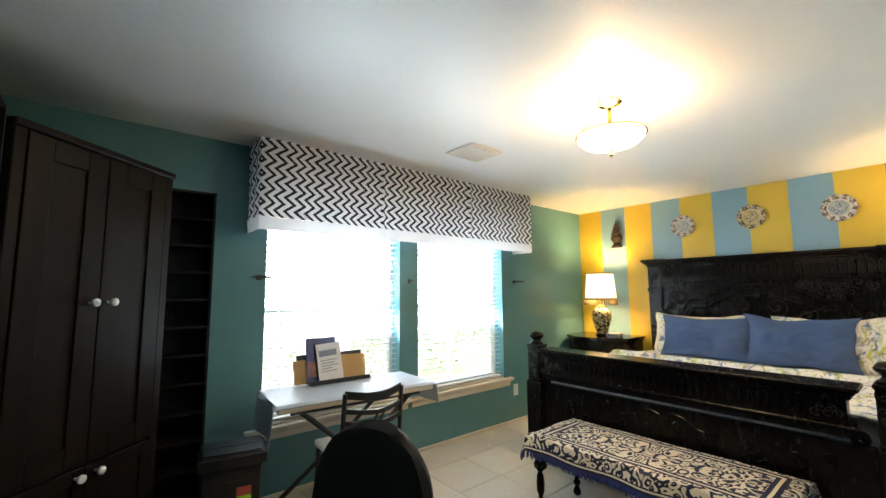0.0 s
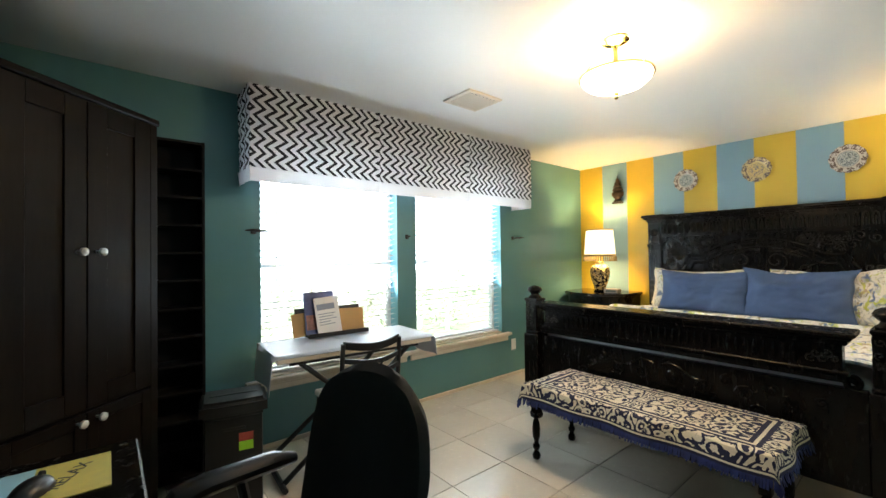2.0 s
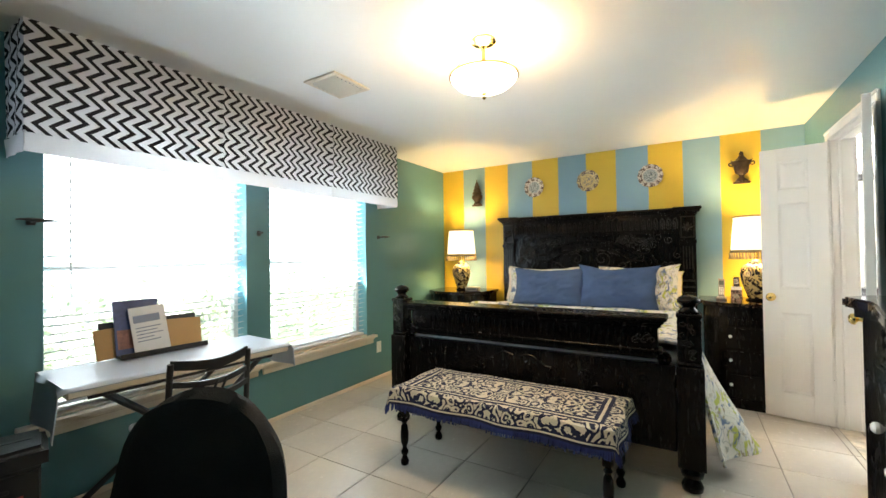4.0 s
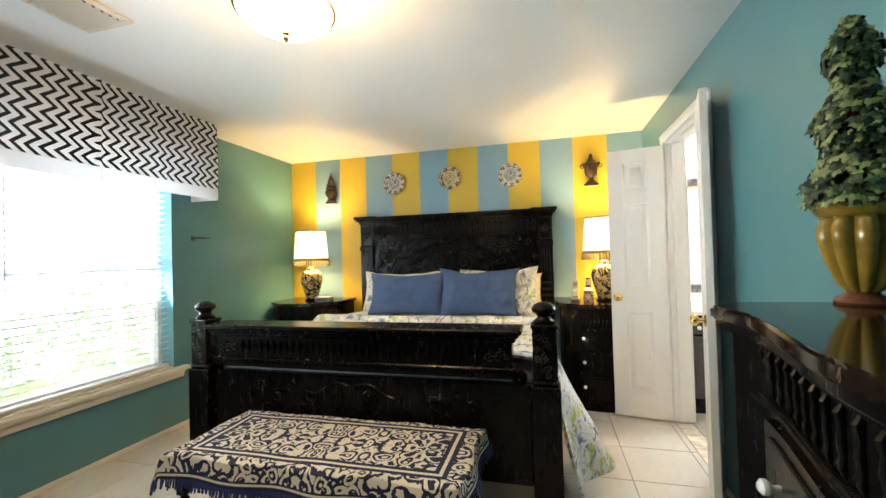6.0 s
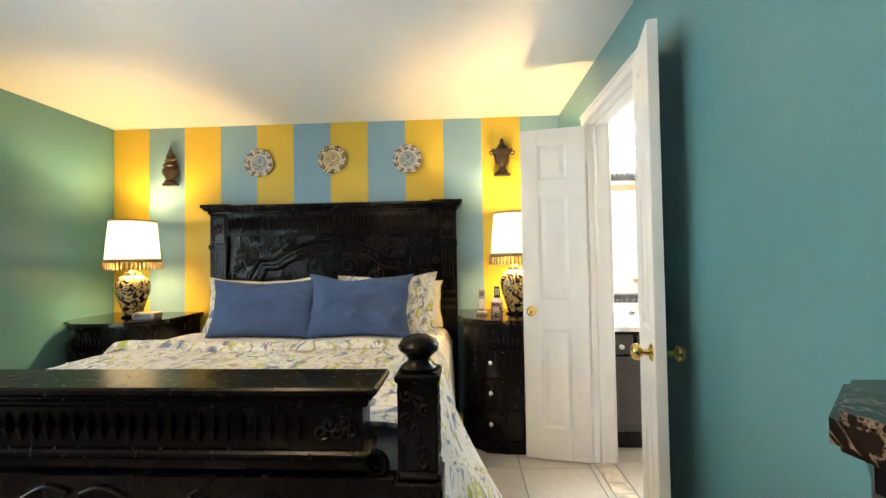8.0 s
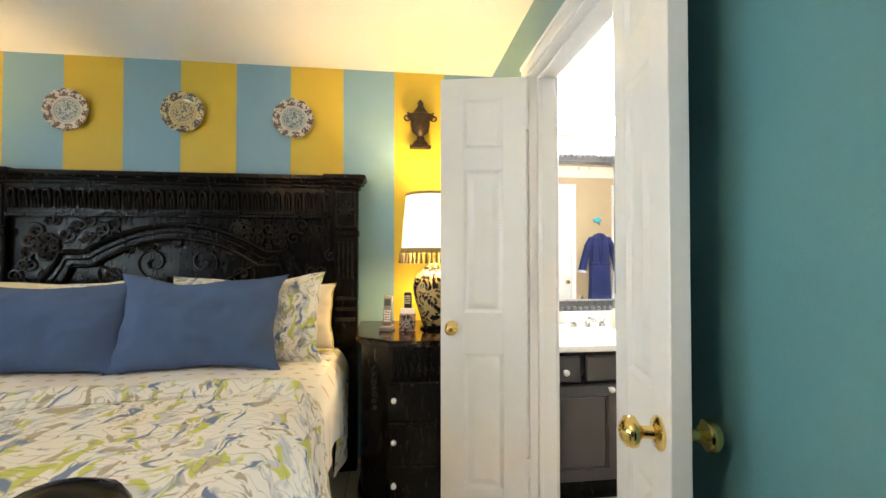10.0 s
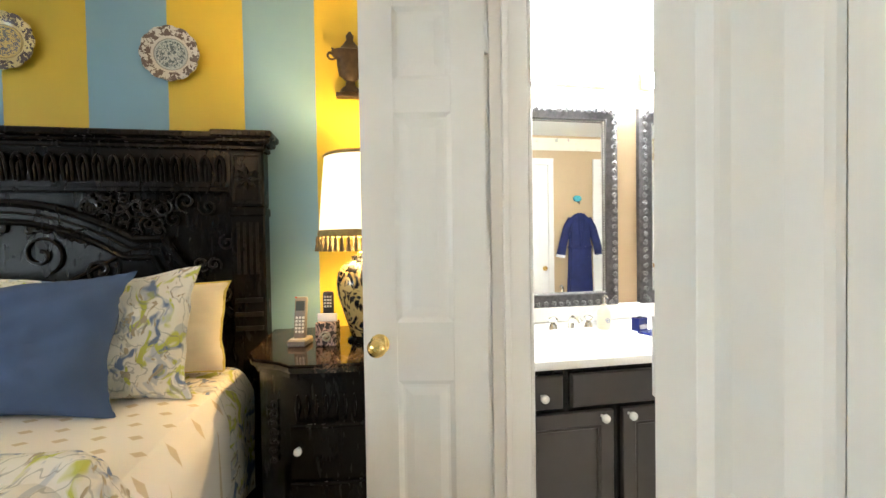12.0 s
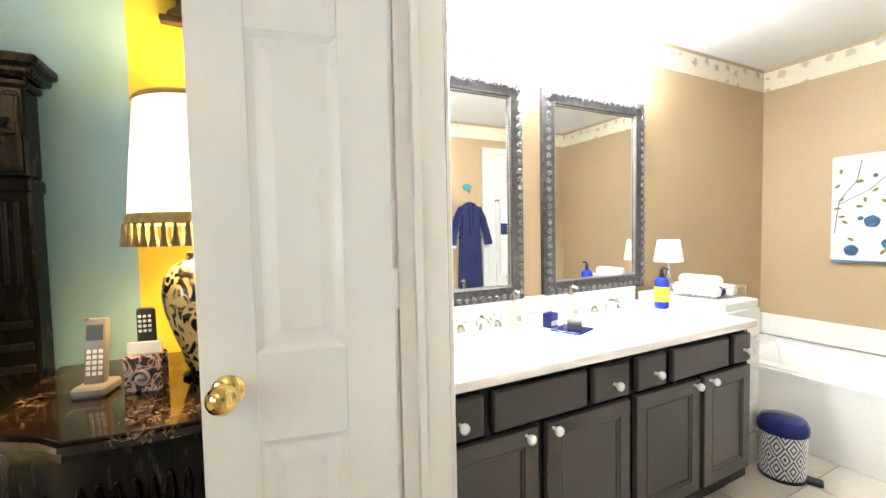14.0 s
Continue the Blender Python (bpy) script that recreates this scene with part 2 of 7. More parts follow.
def thin_white():
    m, nt, b = nodes_of("thin_white_cotton")
    f = noise_of(nt, coords(nt), 260, 4)
    col = ramp(nt, f, [(0.3, (0.80, 0.80, 0.82)), (0.7, (0.86, 0.86, 0.88))])
    nt.links.new(col, b.inputs["Base Color"])
    b.inputs["Roughness"].default_value = 0.9
    bumped(nt, b, f, 0.3)
    let_through(nt, b, col, 0.45)
    return m


def chevron():
    m, nt, b = nodes_of("chevron_cotton")
    s = nt.nodes.new("ShaderNodeSeparateXYZ")
    vec = coords(nt)
    nt.links.new(vec, s.inputs[0])
    along = maths(nt, "ADD", s.outputs[0], s.outputs[1])
    z = maths(nt, "PINGPONG", s.outputs[2], 0.046)
    q = maths(nt, "FRACT", maths(nt, "DIVIDE", maths(nt, "ADD", along, maths(nt, "MULTIPLY", z, 1.3)), 0.0655))
    fine = noise_of(nt, vec, 260, 4)
    col = mixed(nt, maths(nt, "GREATER_THAN", q, 0.58), (0.88, 0.88, 0.91), (0.014, 0.013, 0.02))
    col = mixed(nt, 0.06, col, ramp(nt, fine, [(0.3, (0.2, 0.2, 0.2)), (0.7, (0.6, 0.6, 0.6))]))
    nt.links.new(col, b.inputs["Base Color"])
    b.inputs["Roughness"].default_value = 0.9
    bumped(nt, b, fine, 0.3)
    let_through(nt, b, col, 0.45)
    return m


CHEVRON = chevron()
THINWHITE = thin_white()


def floral(name, ground, scale):
    """Loose botanical print: washed blue, lime and grey-brown leaves on a pale ground."""
    m, nt, b = nodes_of(name)
    vec = coords(nt)
    warp = nt.nodes.new("ShaderNodeTexNoise")
    warp.inputs["Scale"].default_value = scale * 0.8
    nt.links.new(vec, warp.inputs["Vector"])
    off = nt.nodes.new("ShaderNodeVectorMath")
    off.operation = "MULTIPLY_ADD"
    nt.links.new(warp.outputs["Color"], off.inputs[0])
    off.inputs[1].default_value = (0.16, 0.16, 0.16)
    nt.links.new(vec, off.inputs[2])
    v = off.outputs[0]

    def blotch(sc, lo, hi, shift):
        mp = nt.nodes.new("ShaderNodeMapping")
        mp.inputs["Location"].default_value = (shift, shift * 1.7, shift * 0.6)
        mp.inputs["Scale"].default_value = (1, 1.7, 1)
        nt.links.new(v, mp.inputs[0])
        n = noise_of(nt, mp.outputs[0], sc, 2, 0.5, 0.8)
        return ramp(nt, n, [(lo, (0, 0, 0)), (hi, (1, 1, 1))])

    col = mixed(nt, blotch(scale * 1.1, 0.575, 0.645, 0.3), ground, (0.52, 0.55, 0.58))
    col = mixed(nt, blotch(scale * 1.2, 0.58, 0.64, 3.1), col, (0.52, 0.55, 0.12))
    col = mixed(nt, blotch(scale * 1.3, 0.58, 0.65, 7.7), col, (0.15, 0.21, 0.36))
    col = mixed(nt, blotch(scale * 1.9, 0.595, 0.64, 5.2), col, (0.42, 0.36, 0.26))
    lines = add(nt, "ShaderNodeTexWave", Scale=scale * 1.1, Distortion=9.0, Detail=2.0, Detail_Scale=1.2)
    nt.links.new(v, lines.inputs["Vector"])
    col = mixed(nt, ramp(nt, lines.outputs["Fac"], [(0.965, (0, 0, 0)), (0.99, (0.5, 0.5, 0.5))]), col, (0.22, 0.24, 0.22))
    nt.links.new(col, b.inputs["Base Color"])
    b.inputs["Roughness"].default_value = 0.85
    bumped(nt, b, noise_of(nt, vec, 260, 3), 0.3)
    return m


FLORAL = floral("floral_cotton", (0.76, 0.74, 0.69), 8.5)
FLORALSMALL = floral("floral_pillow_cotton", (0.78, 0.76, 0.70), 9.0)


def dotted():
    """White cotton with small scattered beige dashes in rows."""
    m, nt, b = nodes_of("dotted_white_cotton")
    s = nt.nodes.new("ShaderNodeSeparateXYZ")
    vec = coords(nt)
    nt.links.new(vec, s.inputs[0])
    row = maths(nt, "DIVIDE", s.outputs[0], 0.075)
    shift = maths(nt, "MULTIPLY", maths(nt, "FLOOR", row), 0.5)
    fx = maths(nt, "ABSOLUTE", maths(nt, "SUBTRACT", maths(nt, "FRACT", row), 0.5))
    fy = maths(nt, "ABSOLUTE", maths(nt, "SUBTRACT", maths(nt, "FRACT", maths(nt, "ADD", maths(nt, "DIVIDE", s.outputs[1], 0.085), shift)), 0.5))
    d = maths(nt, "ADD", maths(nt, "MULTIPLY", fx, 1.2), fy)
    n = noise_of(nt, vec, 30)
    d = maths(nt, "ADD", d, maths(nt, "MULTIPLY", maths(nt, "SUBTRACT", n, 0.5), 0.12))
    col = mixed(nt, ramp(nt, d, [(0.20, (1, 1, 1)), (0.25, (0, 0, 0))]), (0.82, 0.80, 0.76), (0.62, 0.54, 0.40))
    nt.links.new(col, b.inputs["Base Color"])
    b.inputs["Roughness"].default_value = 0.85
    bumped(nt, b, noise_of(nt, vec, 240, 3), 0.3)
    return m


DOTTED = dotted()


def scroll_weave():
    """Navy throw with cream arabesques inside two cream border lines; the cloth lies along local y, 1.30 by 0.62."""
    m, nt, b = nodes_of("navy_and_cream_scroll_weave")
    uv = nt.nodes.new("ShaderNodeUVMap")
    s = nt.nodes.new("ShaderNodeSeparateXYZ")
    nt.links.new(uv.outputs[0], s.inputs[0])
    ax = maths(nt, "ABSOLUTE", s.outputs[0])
    ay = maths(nt, "ABSOLUTE", s.outputs[1])
    comb = nt.nodes.new("ShaderNodeCombineXYZ")
    nt.links.new(ax, comb.inputs[0])
    nt.links.new(ay, comb.inputs[1])
    warp = nt.nodes.new("ShaderNodeTexNoise")
    warp.inputs["Scale"].default_value = 7.0
    nt.links.new(comb.outputs[0], warp.inputs["Vector"])
    off = nt.nodes.new("ShaderNodeVectorMath")
    off.operation = "MULTIPLY_ADD"
    nt.links.new(warp.outputs["Color"], off.inputs[0])
    off.inputs[1].default_value = (0.10, 0.10, 0)
    nt.links.new(comb.outputs[0], off.inputs[2])
    vor = nt.nodes.new("ShaderNodeTexVoronoi")
    vor.feature = "F1"
    vor.inputs["Scale"].default_value = 19.0
    nt.links.new(off.outputs[0], vor.inputs["Vector"])
    rings = maths(nt, "SINE", maths(nt, "MULTIPLY", vor.outputs["Distance"], 17.0))
    leaf = noise_of(nt, off.outputs[0], 38, 1, 0.4, 1.2)
    pat = maths(nt, "GREATER_THAN", maths(nt, "ADD", rings, maths(nt, "MULTIPLY", maths(nt, "SUBTRACT", leaf, 0.5), 4.0)), -0.05)
    # border lines and plain navy bands beside them, by distance from the cloth's edge
    ex = maths(nt, "SUBTRACT", 0.33, ax)
    ey = maths(nt, "SUBTRACT", 0.66, ay)
    e = maths(nt, "MINIMUM", ex, ey)

    def band(lo, hi):
        return maths(nt, "MULTIPLY", maths(nt, "GREATER_THAN", e, lo), maths(nt, "LESS_THAN", e, hi))

    navy = maths(nt, "MAXIMUM", band(-1.0, 0.028), band(0.125, 0.175))
    line = maths(nt, "MAXIMUM", band(0.012, 0.021), band(0.143, 0.157))
    pat = maths(nt, "MULTIPLY", pat, maths(nt, "SUBTRACT", 1.0, navy))
    pat = maths(nt, "MAXIMUM", pat, line)
    fine = noise_of(nt, uv.outputs[0], 300, 3)
    navyc = ramp(nt, fine, [(0.3, (0.006, 0.008, 0.030)), (0.7, (0.014, 0.017, 0.060))])
    cream = ramp(nt, fine, [(0.3, (0.56, 0.49, 0.36)), (0.7, (0.76, 0.68, 0.53))])
    nt.links.new(mixed(nt, pat, navyc, cream), b.inputs["Base Color"])
    b.inputs["Roughness"].default_value = 0.9
    bumped(nt, b, maths(nt, "ADD", pat, fine), 0.35, 0.002)
    return m


THROW = scroll_weave()


def veined(name, base, vein, scale, rough=0.12, thresh=0.03):
    m, nt, b = nodes_of(name)
    vec = coords(nt, True)
    n = noise_of(nt, vec, scale, 5, 0.6, 1.5)
    d = maths(nt, "ABSOLUTE", maths(nt, "SUBTRACT", n, 0.5))
    patch = noise_of(nt, vec, scale * 0.5, 3)
    fac = maths(nt, "MULTIPLY", ramp(nt, d, [(0.0, (1, 1, 1)), (thresh, (0, 0, 0))]), ramp(nt, patch, [(0.5, (0, 0, 0)), (0.62, (1, 1, 1))]))
    body = ramp(nt, patch, [(0.3, base), (0.7, tuple(c * 2.2 for c in base))])
    nt.links.new(mixed(nt, fac, body, vein), b.inputs["Base Color"])
    b.inputs["Roughness"].default_value = rough
    return m


MARBLE = veined("dark_brown_marble", (0.0085, 0.005, 0.0036), (0.24, 0.17, 0.11), 15, 0.10, 0.024)


def ginger_glaze(name, ground, motif, scale, thr=0.02):
    """Dark porcelain painted all over with pale scrolling flowers."""
    m, nt, b = nodes_of(name)
    vec = coords(nt)
    n = noise_of(nt, vec, scale, 2, 0.5, 2.0)
    d = maths(nt, "ABSOLUTE", maths(nt, "SUBTRACT", n, 0.5))
    v = nt.nodes.new("ShaderNodeTexVoronoi")
    v.inputs["Scale"].default_value = scale * 1.1
    nt.links.new(vec, v.inputs["Vector"])
    petal = ramp(nt, v.outputs["Distance"], [(0.18, (1, 1, 1)), (0.22, (0, 0, 0)), (0.28, (0, 0, 0)), (0.30, (0.8, 0.8, 0.8)), (0.36, (0, 0, 0))])
    fac = maths(nt, "MAXIMUM", ramp(nt, d, [(thr, (1, 1, 1)), (thr * 1.6, (0, 0, 0))]), petal)
    nt.links.new(mixed(nt, fac, ground, motif), b.inputs["Base Color"])
    b.inputs["Roughness"].default_value = 0.14
    return m


VASE = ginger_glaze("black_floral_porcelain", (0.010, 0.012, 0.018), (0.44, 0.34, 0.15), 12, 0.05)


def china(name, ground, rim_ink, centre, centre_ink, petals):
    """Painted plate in the local yz plane: sprigs round the rim, ringed lines and a fine flowered centre."""
    m, nt, b = nodes_of(name)
    vec = coords(nt)
    sp = nt.nodes.new("ShaderNodeSeparateXYZ")
    nt.links.new(vec, sp.inputs[0])
    y, z = sp.outputs[1], sp.outputs[2]
    r = maths(nt, "SQRT", maths(nt, "ADD", maths(nt, "MULTIPLY", y, y), maths(nt, "MULTIPLY", z, z)))
    ang = maths(nt, "ARCTAN2", z, y)
    petal = maths(nt, "SINE", maths(nt, "MULTIPLY", ang, float(petals)))
    n = noise_of(nt, vec, 75, 2, 0.5, 0.6)
    sprig = maths(nt, "GREATER_THAN", maths(nt, "ADD", n, maths(nt, "MULTIPLY", petal, 0.08)), 0.49)
    mark = maths(nt, "GREATER_THAN", noise_of(nt, vec, 110, 2, 0.5, 1.0), 0.51)

    def ring(lo, hi):
        return maths(nt, "MULTIPLY", maths(nt, "GREATER_THAN", r, lo), maths(nt, "LESS_THAN", r, hi))

    inner = maths(nt, "LESS_THAN", r, 0.068)
    col = mixed(nt, inner, ground, centre)
    col = mixed(nt, maths(nt, "MULTIPLY", sprig, ring(0.077, 0.117)), col, rim_ink)
    col = mixed(nt, maths(nt, "MULTIPLY", mark, ring(0.0, 0.058)), col, centre_ink)
    lines = maths(nt, "MAXIMUM", ring(0.064, 0.068), maths(nt, "GREATER_THAN", r, 0.1205))
    col = mixed(nt, maths(nt, "MULTIPLY", lines, 0.55), col, rim_ink)
    nt.links.new(col, b.inputs["Base Color"])
    b.inputs["Roughness"].default_value = 0.12
    return m


PLATE_BLUE = china("blue_and_white_plate", (0.56, 0.53, 0.48), (0.15, 0.115, 0.10), (0.42, 0.47, 0.48), (0.12, 0.15, 0.17), 10)
PLATE_YELLOW = china("cream_flower_plate", (0.60, 0.50, 0.26), (0.10, 0.08, 0.08), (0.62, 0.48, 0.20), (0.14, 0.15, 0.18), 7)
CADDY = ginger_glaze("patterned_caddy_print", (0.045, 0.04, 0.045), (0.42, 0.30, 0.29), 20, 0.04)


def lattice():
    """White diamond lattice on dark blue, for the pedal bin."""
    m, nt, b = nodes_of("blue_lattice_print")
    uv = nt.nodes.new("ShaderNodeUVMap")
    s = nt.nodes.new("ShaderNodeSeparateXYZ")
    nt.links.new(uv.outputs[0], s.inputs[0])
    a = maths(nt, "PINGPONG", maths(nt, "MULTIPLY", s.outputs[0], 9.0), 1.0)
    c = maths(nt, "PINGPONG", maths(nt, "MULTIPLY", s.outputs[1], 4.0), 1.0)
    f = maths(nt, "FRACT", maths(nt, "MULTIPLY", maths(nt, "ADD", a, c), 2.0))
    nt.links.new(mixed(nt, maths(nt, "GREATER_THAN", f, 0.42), (0.03, 0.035, 0.09), (0.72, 0.72, 0.72)), b.inputs["Base Color"])
    b.inputs["Roughness"].default_value = 0.35
    return m


LATTICE = lattice()


def border_paper():
    """Wallpaper border: cream ground with small faded fruit and leaf motifs."""
    m, nt, b = nodes_of("fruit_wallpaper_border")
    vec = coords(nt, True)
    v = nt.nodes.new("ShaderNodeTexVoronoi")
    v.inputs["Scale"].default_value = 8.5
    v.inputs["Randomness"].default_value = 0.35
    nt.links.new(vec, v.inputs["Vector"])
    n = noise_of(nt, vec, 50, 2)
    d = maths(nt, "ADD", v.outputs["Distance"], maths(nt, "MULTIPLY", maths(nt, "SUBTRACT", n, 0.5), 0.5))
    col = mixed(nt, ramp(nt, d, [(0.17, (0.6, 0.6, 0.6)), (0.24, (0, 0, 0))]), (0.74, 0.69, 0.56), mixed(nt, 0.8, v.outputs["Color"], (0.27, 0.23, 0.19)))
    nt.links.new(col, b.inputs["Base Color"])
    b.inputs["Roughness"].default_value = 0.7
    return m


BORDER = border_paper()


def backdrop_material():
    """Garden backdrop beyond the windows that glows; bright daylight haze is in its colour."""
    m, nt, b = nodes_of("glowing_garden_backdrop")
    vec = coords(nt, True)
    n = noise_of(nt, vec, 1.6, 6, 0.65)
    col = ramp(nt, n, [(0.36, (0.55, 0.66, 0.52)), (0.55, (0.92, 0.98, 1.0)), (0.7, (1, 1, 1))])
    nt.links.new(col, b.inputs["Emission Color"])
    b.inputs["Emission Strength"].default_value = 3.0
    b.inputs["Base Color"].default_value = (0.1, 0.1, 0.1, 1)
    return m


DISTANCE = backdrop_material()

# ---- geometry helpers ----


def thing(name, label, category, at=(0, 0, 0), rz=0, group="", kind=""):
    ob = new(name)
    ob.empty_display_size = 0.05
    ob.matrix_world = pose(*at, 0, 0, rz)
    return tagged(ob, label, category, group, kind)


def mesh_of(name, bm, material, smooth=35):
    me = bpy.data.meshes.new(name)
    bm.normal_update()
    bm.to_mesh(me)
    bm.free()
    me.materials.append(material)
    if smooth:
        me.polygons.foreach_set("use_smooth", [True] * len(me.polygons))
        me.set_sharp_from_angle(angle=radians(smooth))
    return me


def part(name, bm, material, parent=None, label="", smooth=35):
    ob = new(name, mesh_of(name, bm, material, smooth))
    if parent is not None:
        ob.parent = parent
    return tagged(ob, label)


def solid(name, bm, material, label, category, group="", kind="", smooth=35):
    return tagged(part(name, bm, material, None, "", smooth), label, category, group, kind)


def box(lo, hi, bevel=0.0, bm=None, seg=1):
    bm = bm or bmesh.new()
    g = bmesh.ops.create_cube(bm, size=1.0)["verts"]
    for v in g:
        v.co = Vector([lo[i] + (v.co[i] + 0.5) * (hi[i] - lo[i]) for i in range(3)])
    if bevel:
        edges = list({e for v in g for e in v.link_edges})
        bmesh.ops.bevel(bm, geom=edges, offset=bevel, segments=seg, profile=0.5, affect="EDGES")
    return bm


def turned(profile, seg=24, at=(0, 0, 0), bm=None, lobes=0, lobe=0.0):
    """A solid of revolution from (radius, height) pairs, closed at both ends; lobes pinch it into ribs."""
    bm = bm or bmesh.new()
    rings = []
    for r, z in profile:
        ring = []
        for i in range(seg):
            a = 2 * math.pi * i / seg
            q = r * (1 + lobe * (abs(math.cos(a * lobes / 2)) - 0.6)) if lobes else r
            ring.append(bm.verts.new((at[0] + q * math.cos(a), at[1] + q * math.sin(a), at[2] + z)))
        rings.append(ring)
    for a, b in zip(rings, rings[1:]):
        for i in range(seg):
            j = (i + 1) % seg
            bm.faces.new((a[i], a[j], b[j], b[i]))
    bm.faces.new(rings[0][::-1])
    bm.faces.new(rings[-1])
    return bm


def tube(points, radius, seg=8, bm=None, closed=False):
    """A round bar along a line of points; radius may be one number or one a point."""
    bm = bm or bmesh.new()
    pts = [Vector(p) for p in points]
    radii = radius if isinstance(radius, (list, tuple)) else [radius] * len(pts)
    rings, up = [], None
    for i, p in enumerate(pts):
        d = (pts[min(i + 1, len(pts) - 1)] - pts[max(i - 1, 0)]).normalized()
        if up is None:
            up = d.orthogonal().normalized()
        up = (up - d * up.dot(d)).normalized()
        side = d.cross(up)
        rings.append([bm.verts.new(p + (up * math.cos(2 * math.pi * k / seg) + side * math.sin(2 * math.pi * k / seg)) * radii[i]) for k in range(seg)])
    for a, b in zip(rings, rings[1:]):
        for k in range(seg):
            j = (k + 1) % seg
            bm.faces.new((a[k], a[j], b[j], b[k]))
    bm.faces.new(rings[0][::-1])
    bm.faces.new(rings[-1])
    return bm


def slab(outline, lo, hi, axis=2, bm=None):
    """An outline in two axes, made solid from lo to hi along the third."""
    bm = bm or bmesh.new()

    def at(p, h):
        q = list(p)
        q.insert(axis, h)
        return bm.verts.new(q)

    a, b = [at(p, lo) for p in outline], [at(p, hi) for p in outline]
    n = len(a)
    faces = [bm.faces.new(a), bm.faces.new(b)]
    for i in range(n):
        faces.append(bm.faces.new((a[i], a[(i + 1) % n], b[(i + 1) % n], b[i])))
    bmesh.ops.recalc_face_normals(bm, faces=faces)
    return bm


def sheet(f, nu, nv, thick=0.0, bm=None, uv=None):
    """A surface f(u, v), u and v from 0 to 1; thick gives it a second face and edges."""
    bm = bm or bmesh.new()
    lay = bm.loops.layers.uv.new("uv") if uv else None
    grid = [[bm.verts.new(f(i / nu, j / nv)) for j in range(nv + 1)] for i in range(nu + 1)]
    made = []
    for i in range(nu):
        for j in range(nv):
            fc = bm.faces.new((grid[i][j], grid[i + 1][j], grid[i + 1][j + 1], grid[i][j + 1]))
            made.append(fc)
            if uv:
                for loop, (a, c) in zip(fc.loops, ((i, j), (i + 1, j), (i + 1, j + 1), (i, j + 1))):
                    loop[lay].uv = uv(a / nu, c / nv)
    bm.normal_update()
    if thick:
        bmesh.ops.solidify(bm, geom=made, thickness=thick)
    return bm


def scroll(centre, r, turns, start, flip, axis_u, axis_v, thick, bm=None, steps=26):
    """A carved spiral in the plane of axis_u and axis_v."""
    c, u, v = Vector(centre), Vector(axis_u), Vector(axis_v)
    pts, rad = [], []
    for i in range(steps + 1):
        k = i / steps
        a = start + flip * k * turns * 2 * math.pi
        q = r * (1 - 0.86 * k)
        pts.append(c + u * q * math.cos(a) + v * q * math.sin(a))
        rad.append(thick * (0.75 + 0.7 * k))
    return tube(pts, rad, 6, bm)


def knob_at(parent, at, material, r=0.016, axis=(-1, 0, 0), label="clear glass knob", name="knob"):
    bm = turned([(0.006, 0), (0.006, r), (r * 0.7, r * 1.1), (r, r * 1.6), (r * 0.95, r * 2.1), (r * 0.5, r * 2.5), (0.002, r * 2.55)], 14)
    bm.transform(Matrix.Translation(at) @ Vector(axis).to_track_quat("Z", "Y").to_matrix().to_4x4())
    return part(name, bm, material, parent, label)

# ---- the room's shell ----
W, E, S, N, H = -0.05, 5.40, 0.39, 4.05, 2.36      # bedroom
BW, BE, BS, BN, BH = 3.40, 5.44, -2.68, 0.28, 2.31  # bathroom
DX0, DX1, DTOP = 3.866, 4.690, 2.05                 # doorway between them


def structure(name, bm, material, label, category="wall", smooth=0):
    return solid(name, bm, material, label, category, kind="structure", smooth=smooth)


# window wall with two openings
WIN = ((1.48, 2.58), (2.77, 3.87))
WZ0, WZ1 = 0.47, 2.03
bm = box((W - 0.15, N, 0), (WIN[0][0], N + 0.16, H + 0.1))
box((WIN[0][1], N, 0), (WIN[1][0], N + 0.16, H + 0.1), bm=bm)
box((WIN[1][1], N, 0), (E + 0.15, N + 0.16, H + 0.1), bm=bm)
for a, b in WIN:
    box((a, N, 0), (b, N + 0.16, WZ0), bm=bm)
    box((a, N, WZ1), (b, N + 0.16, H + 0.1), bm=bm)
structure("wall_north", bm, TEAL, "teal painted wall with two windows")
structure("wall_east", box((E, S - 0.05, 0), (E + 0.12, N, H + 0.1)), STRIPES, "wall painted in yellow and blue stripes")
structure("wall_west", box((W - 0.12, S, 0), (W, N, H + 0.1)), TEAL, "plain teal painted wall")
bm = box((W, BN, 0), (DX0 - 0.02, S, H + 0.1))
box((DX1 + 0.02, BN, 0), (E, S, H + 0.1), bm=bm)
box((DX0 - 0.02, BN, DTOP + 0.02), (DX1 + 0.02, S, H + 0.1), bm=bm)
structure("wall_south", bm, TEAL, "teal painted wall with a double doorway")
structure("ceiling", box((W - 0.12, BN + 0.05, H), (E + 0.1, N + 0.1, H + 0.1)), WHITE_CEILING, "white textured ceiling", "ceiling")
structure("floor", box((W - 0.12, S - 0.11, -0.06), (E + 0.1, N + 0.16, -0.004)), GROUT, "cream ceramic tile floor with grey grout", "floor")

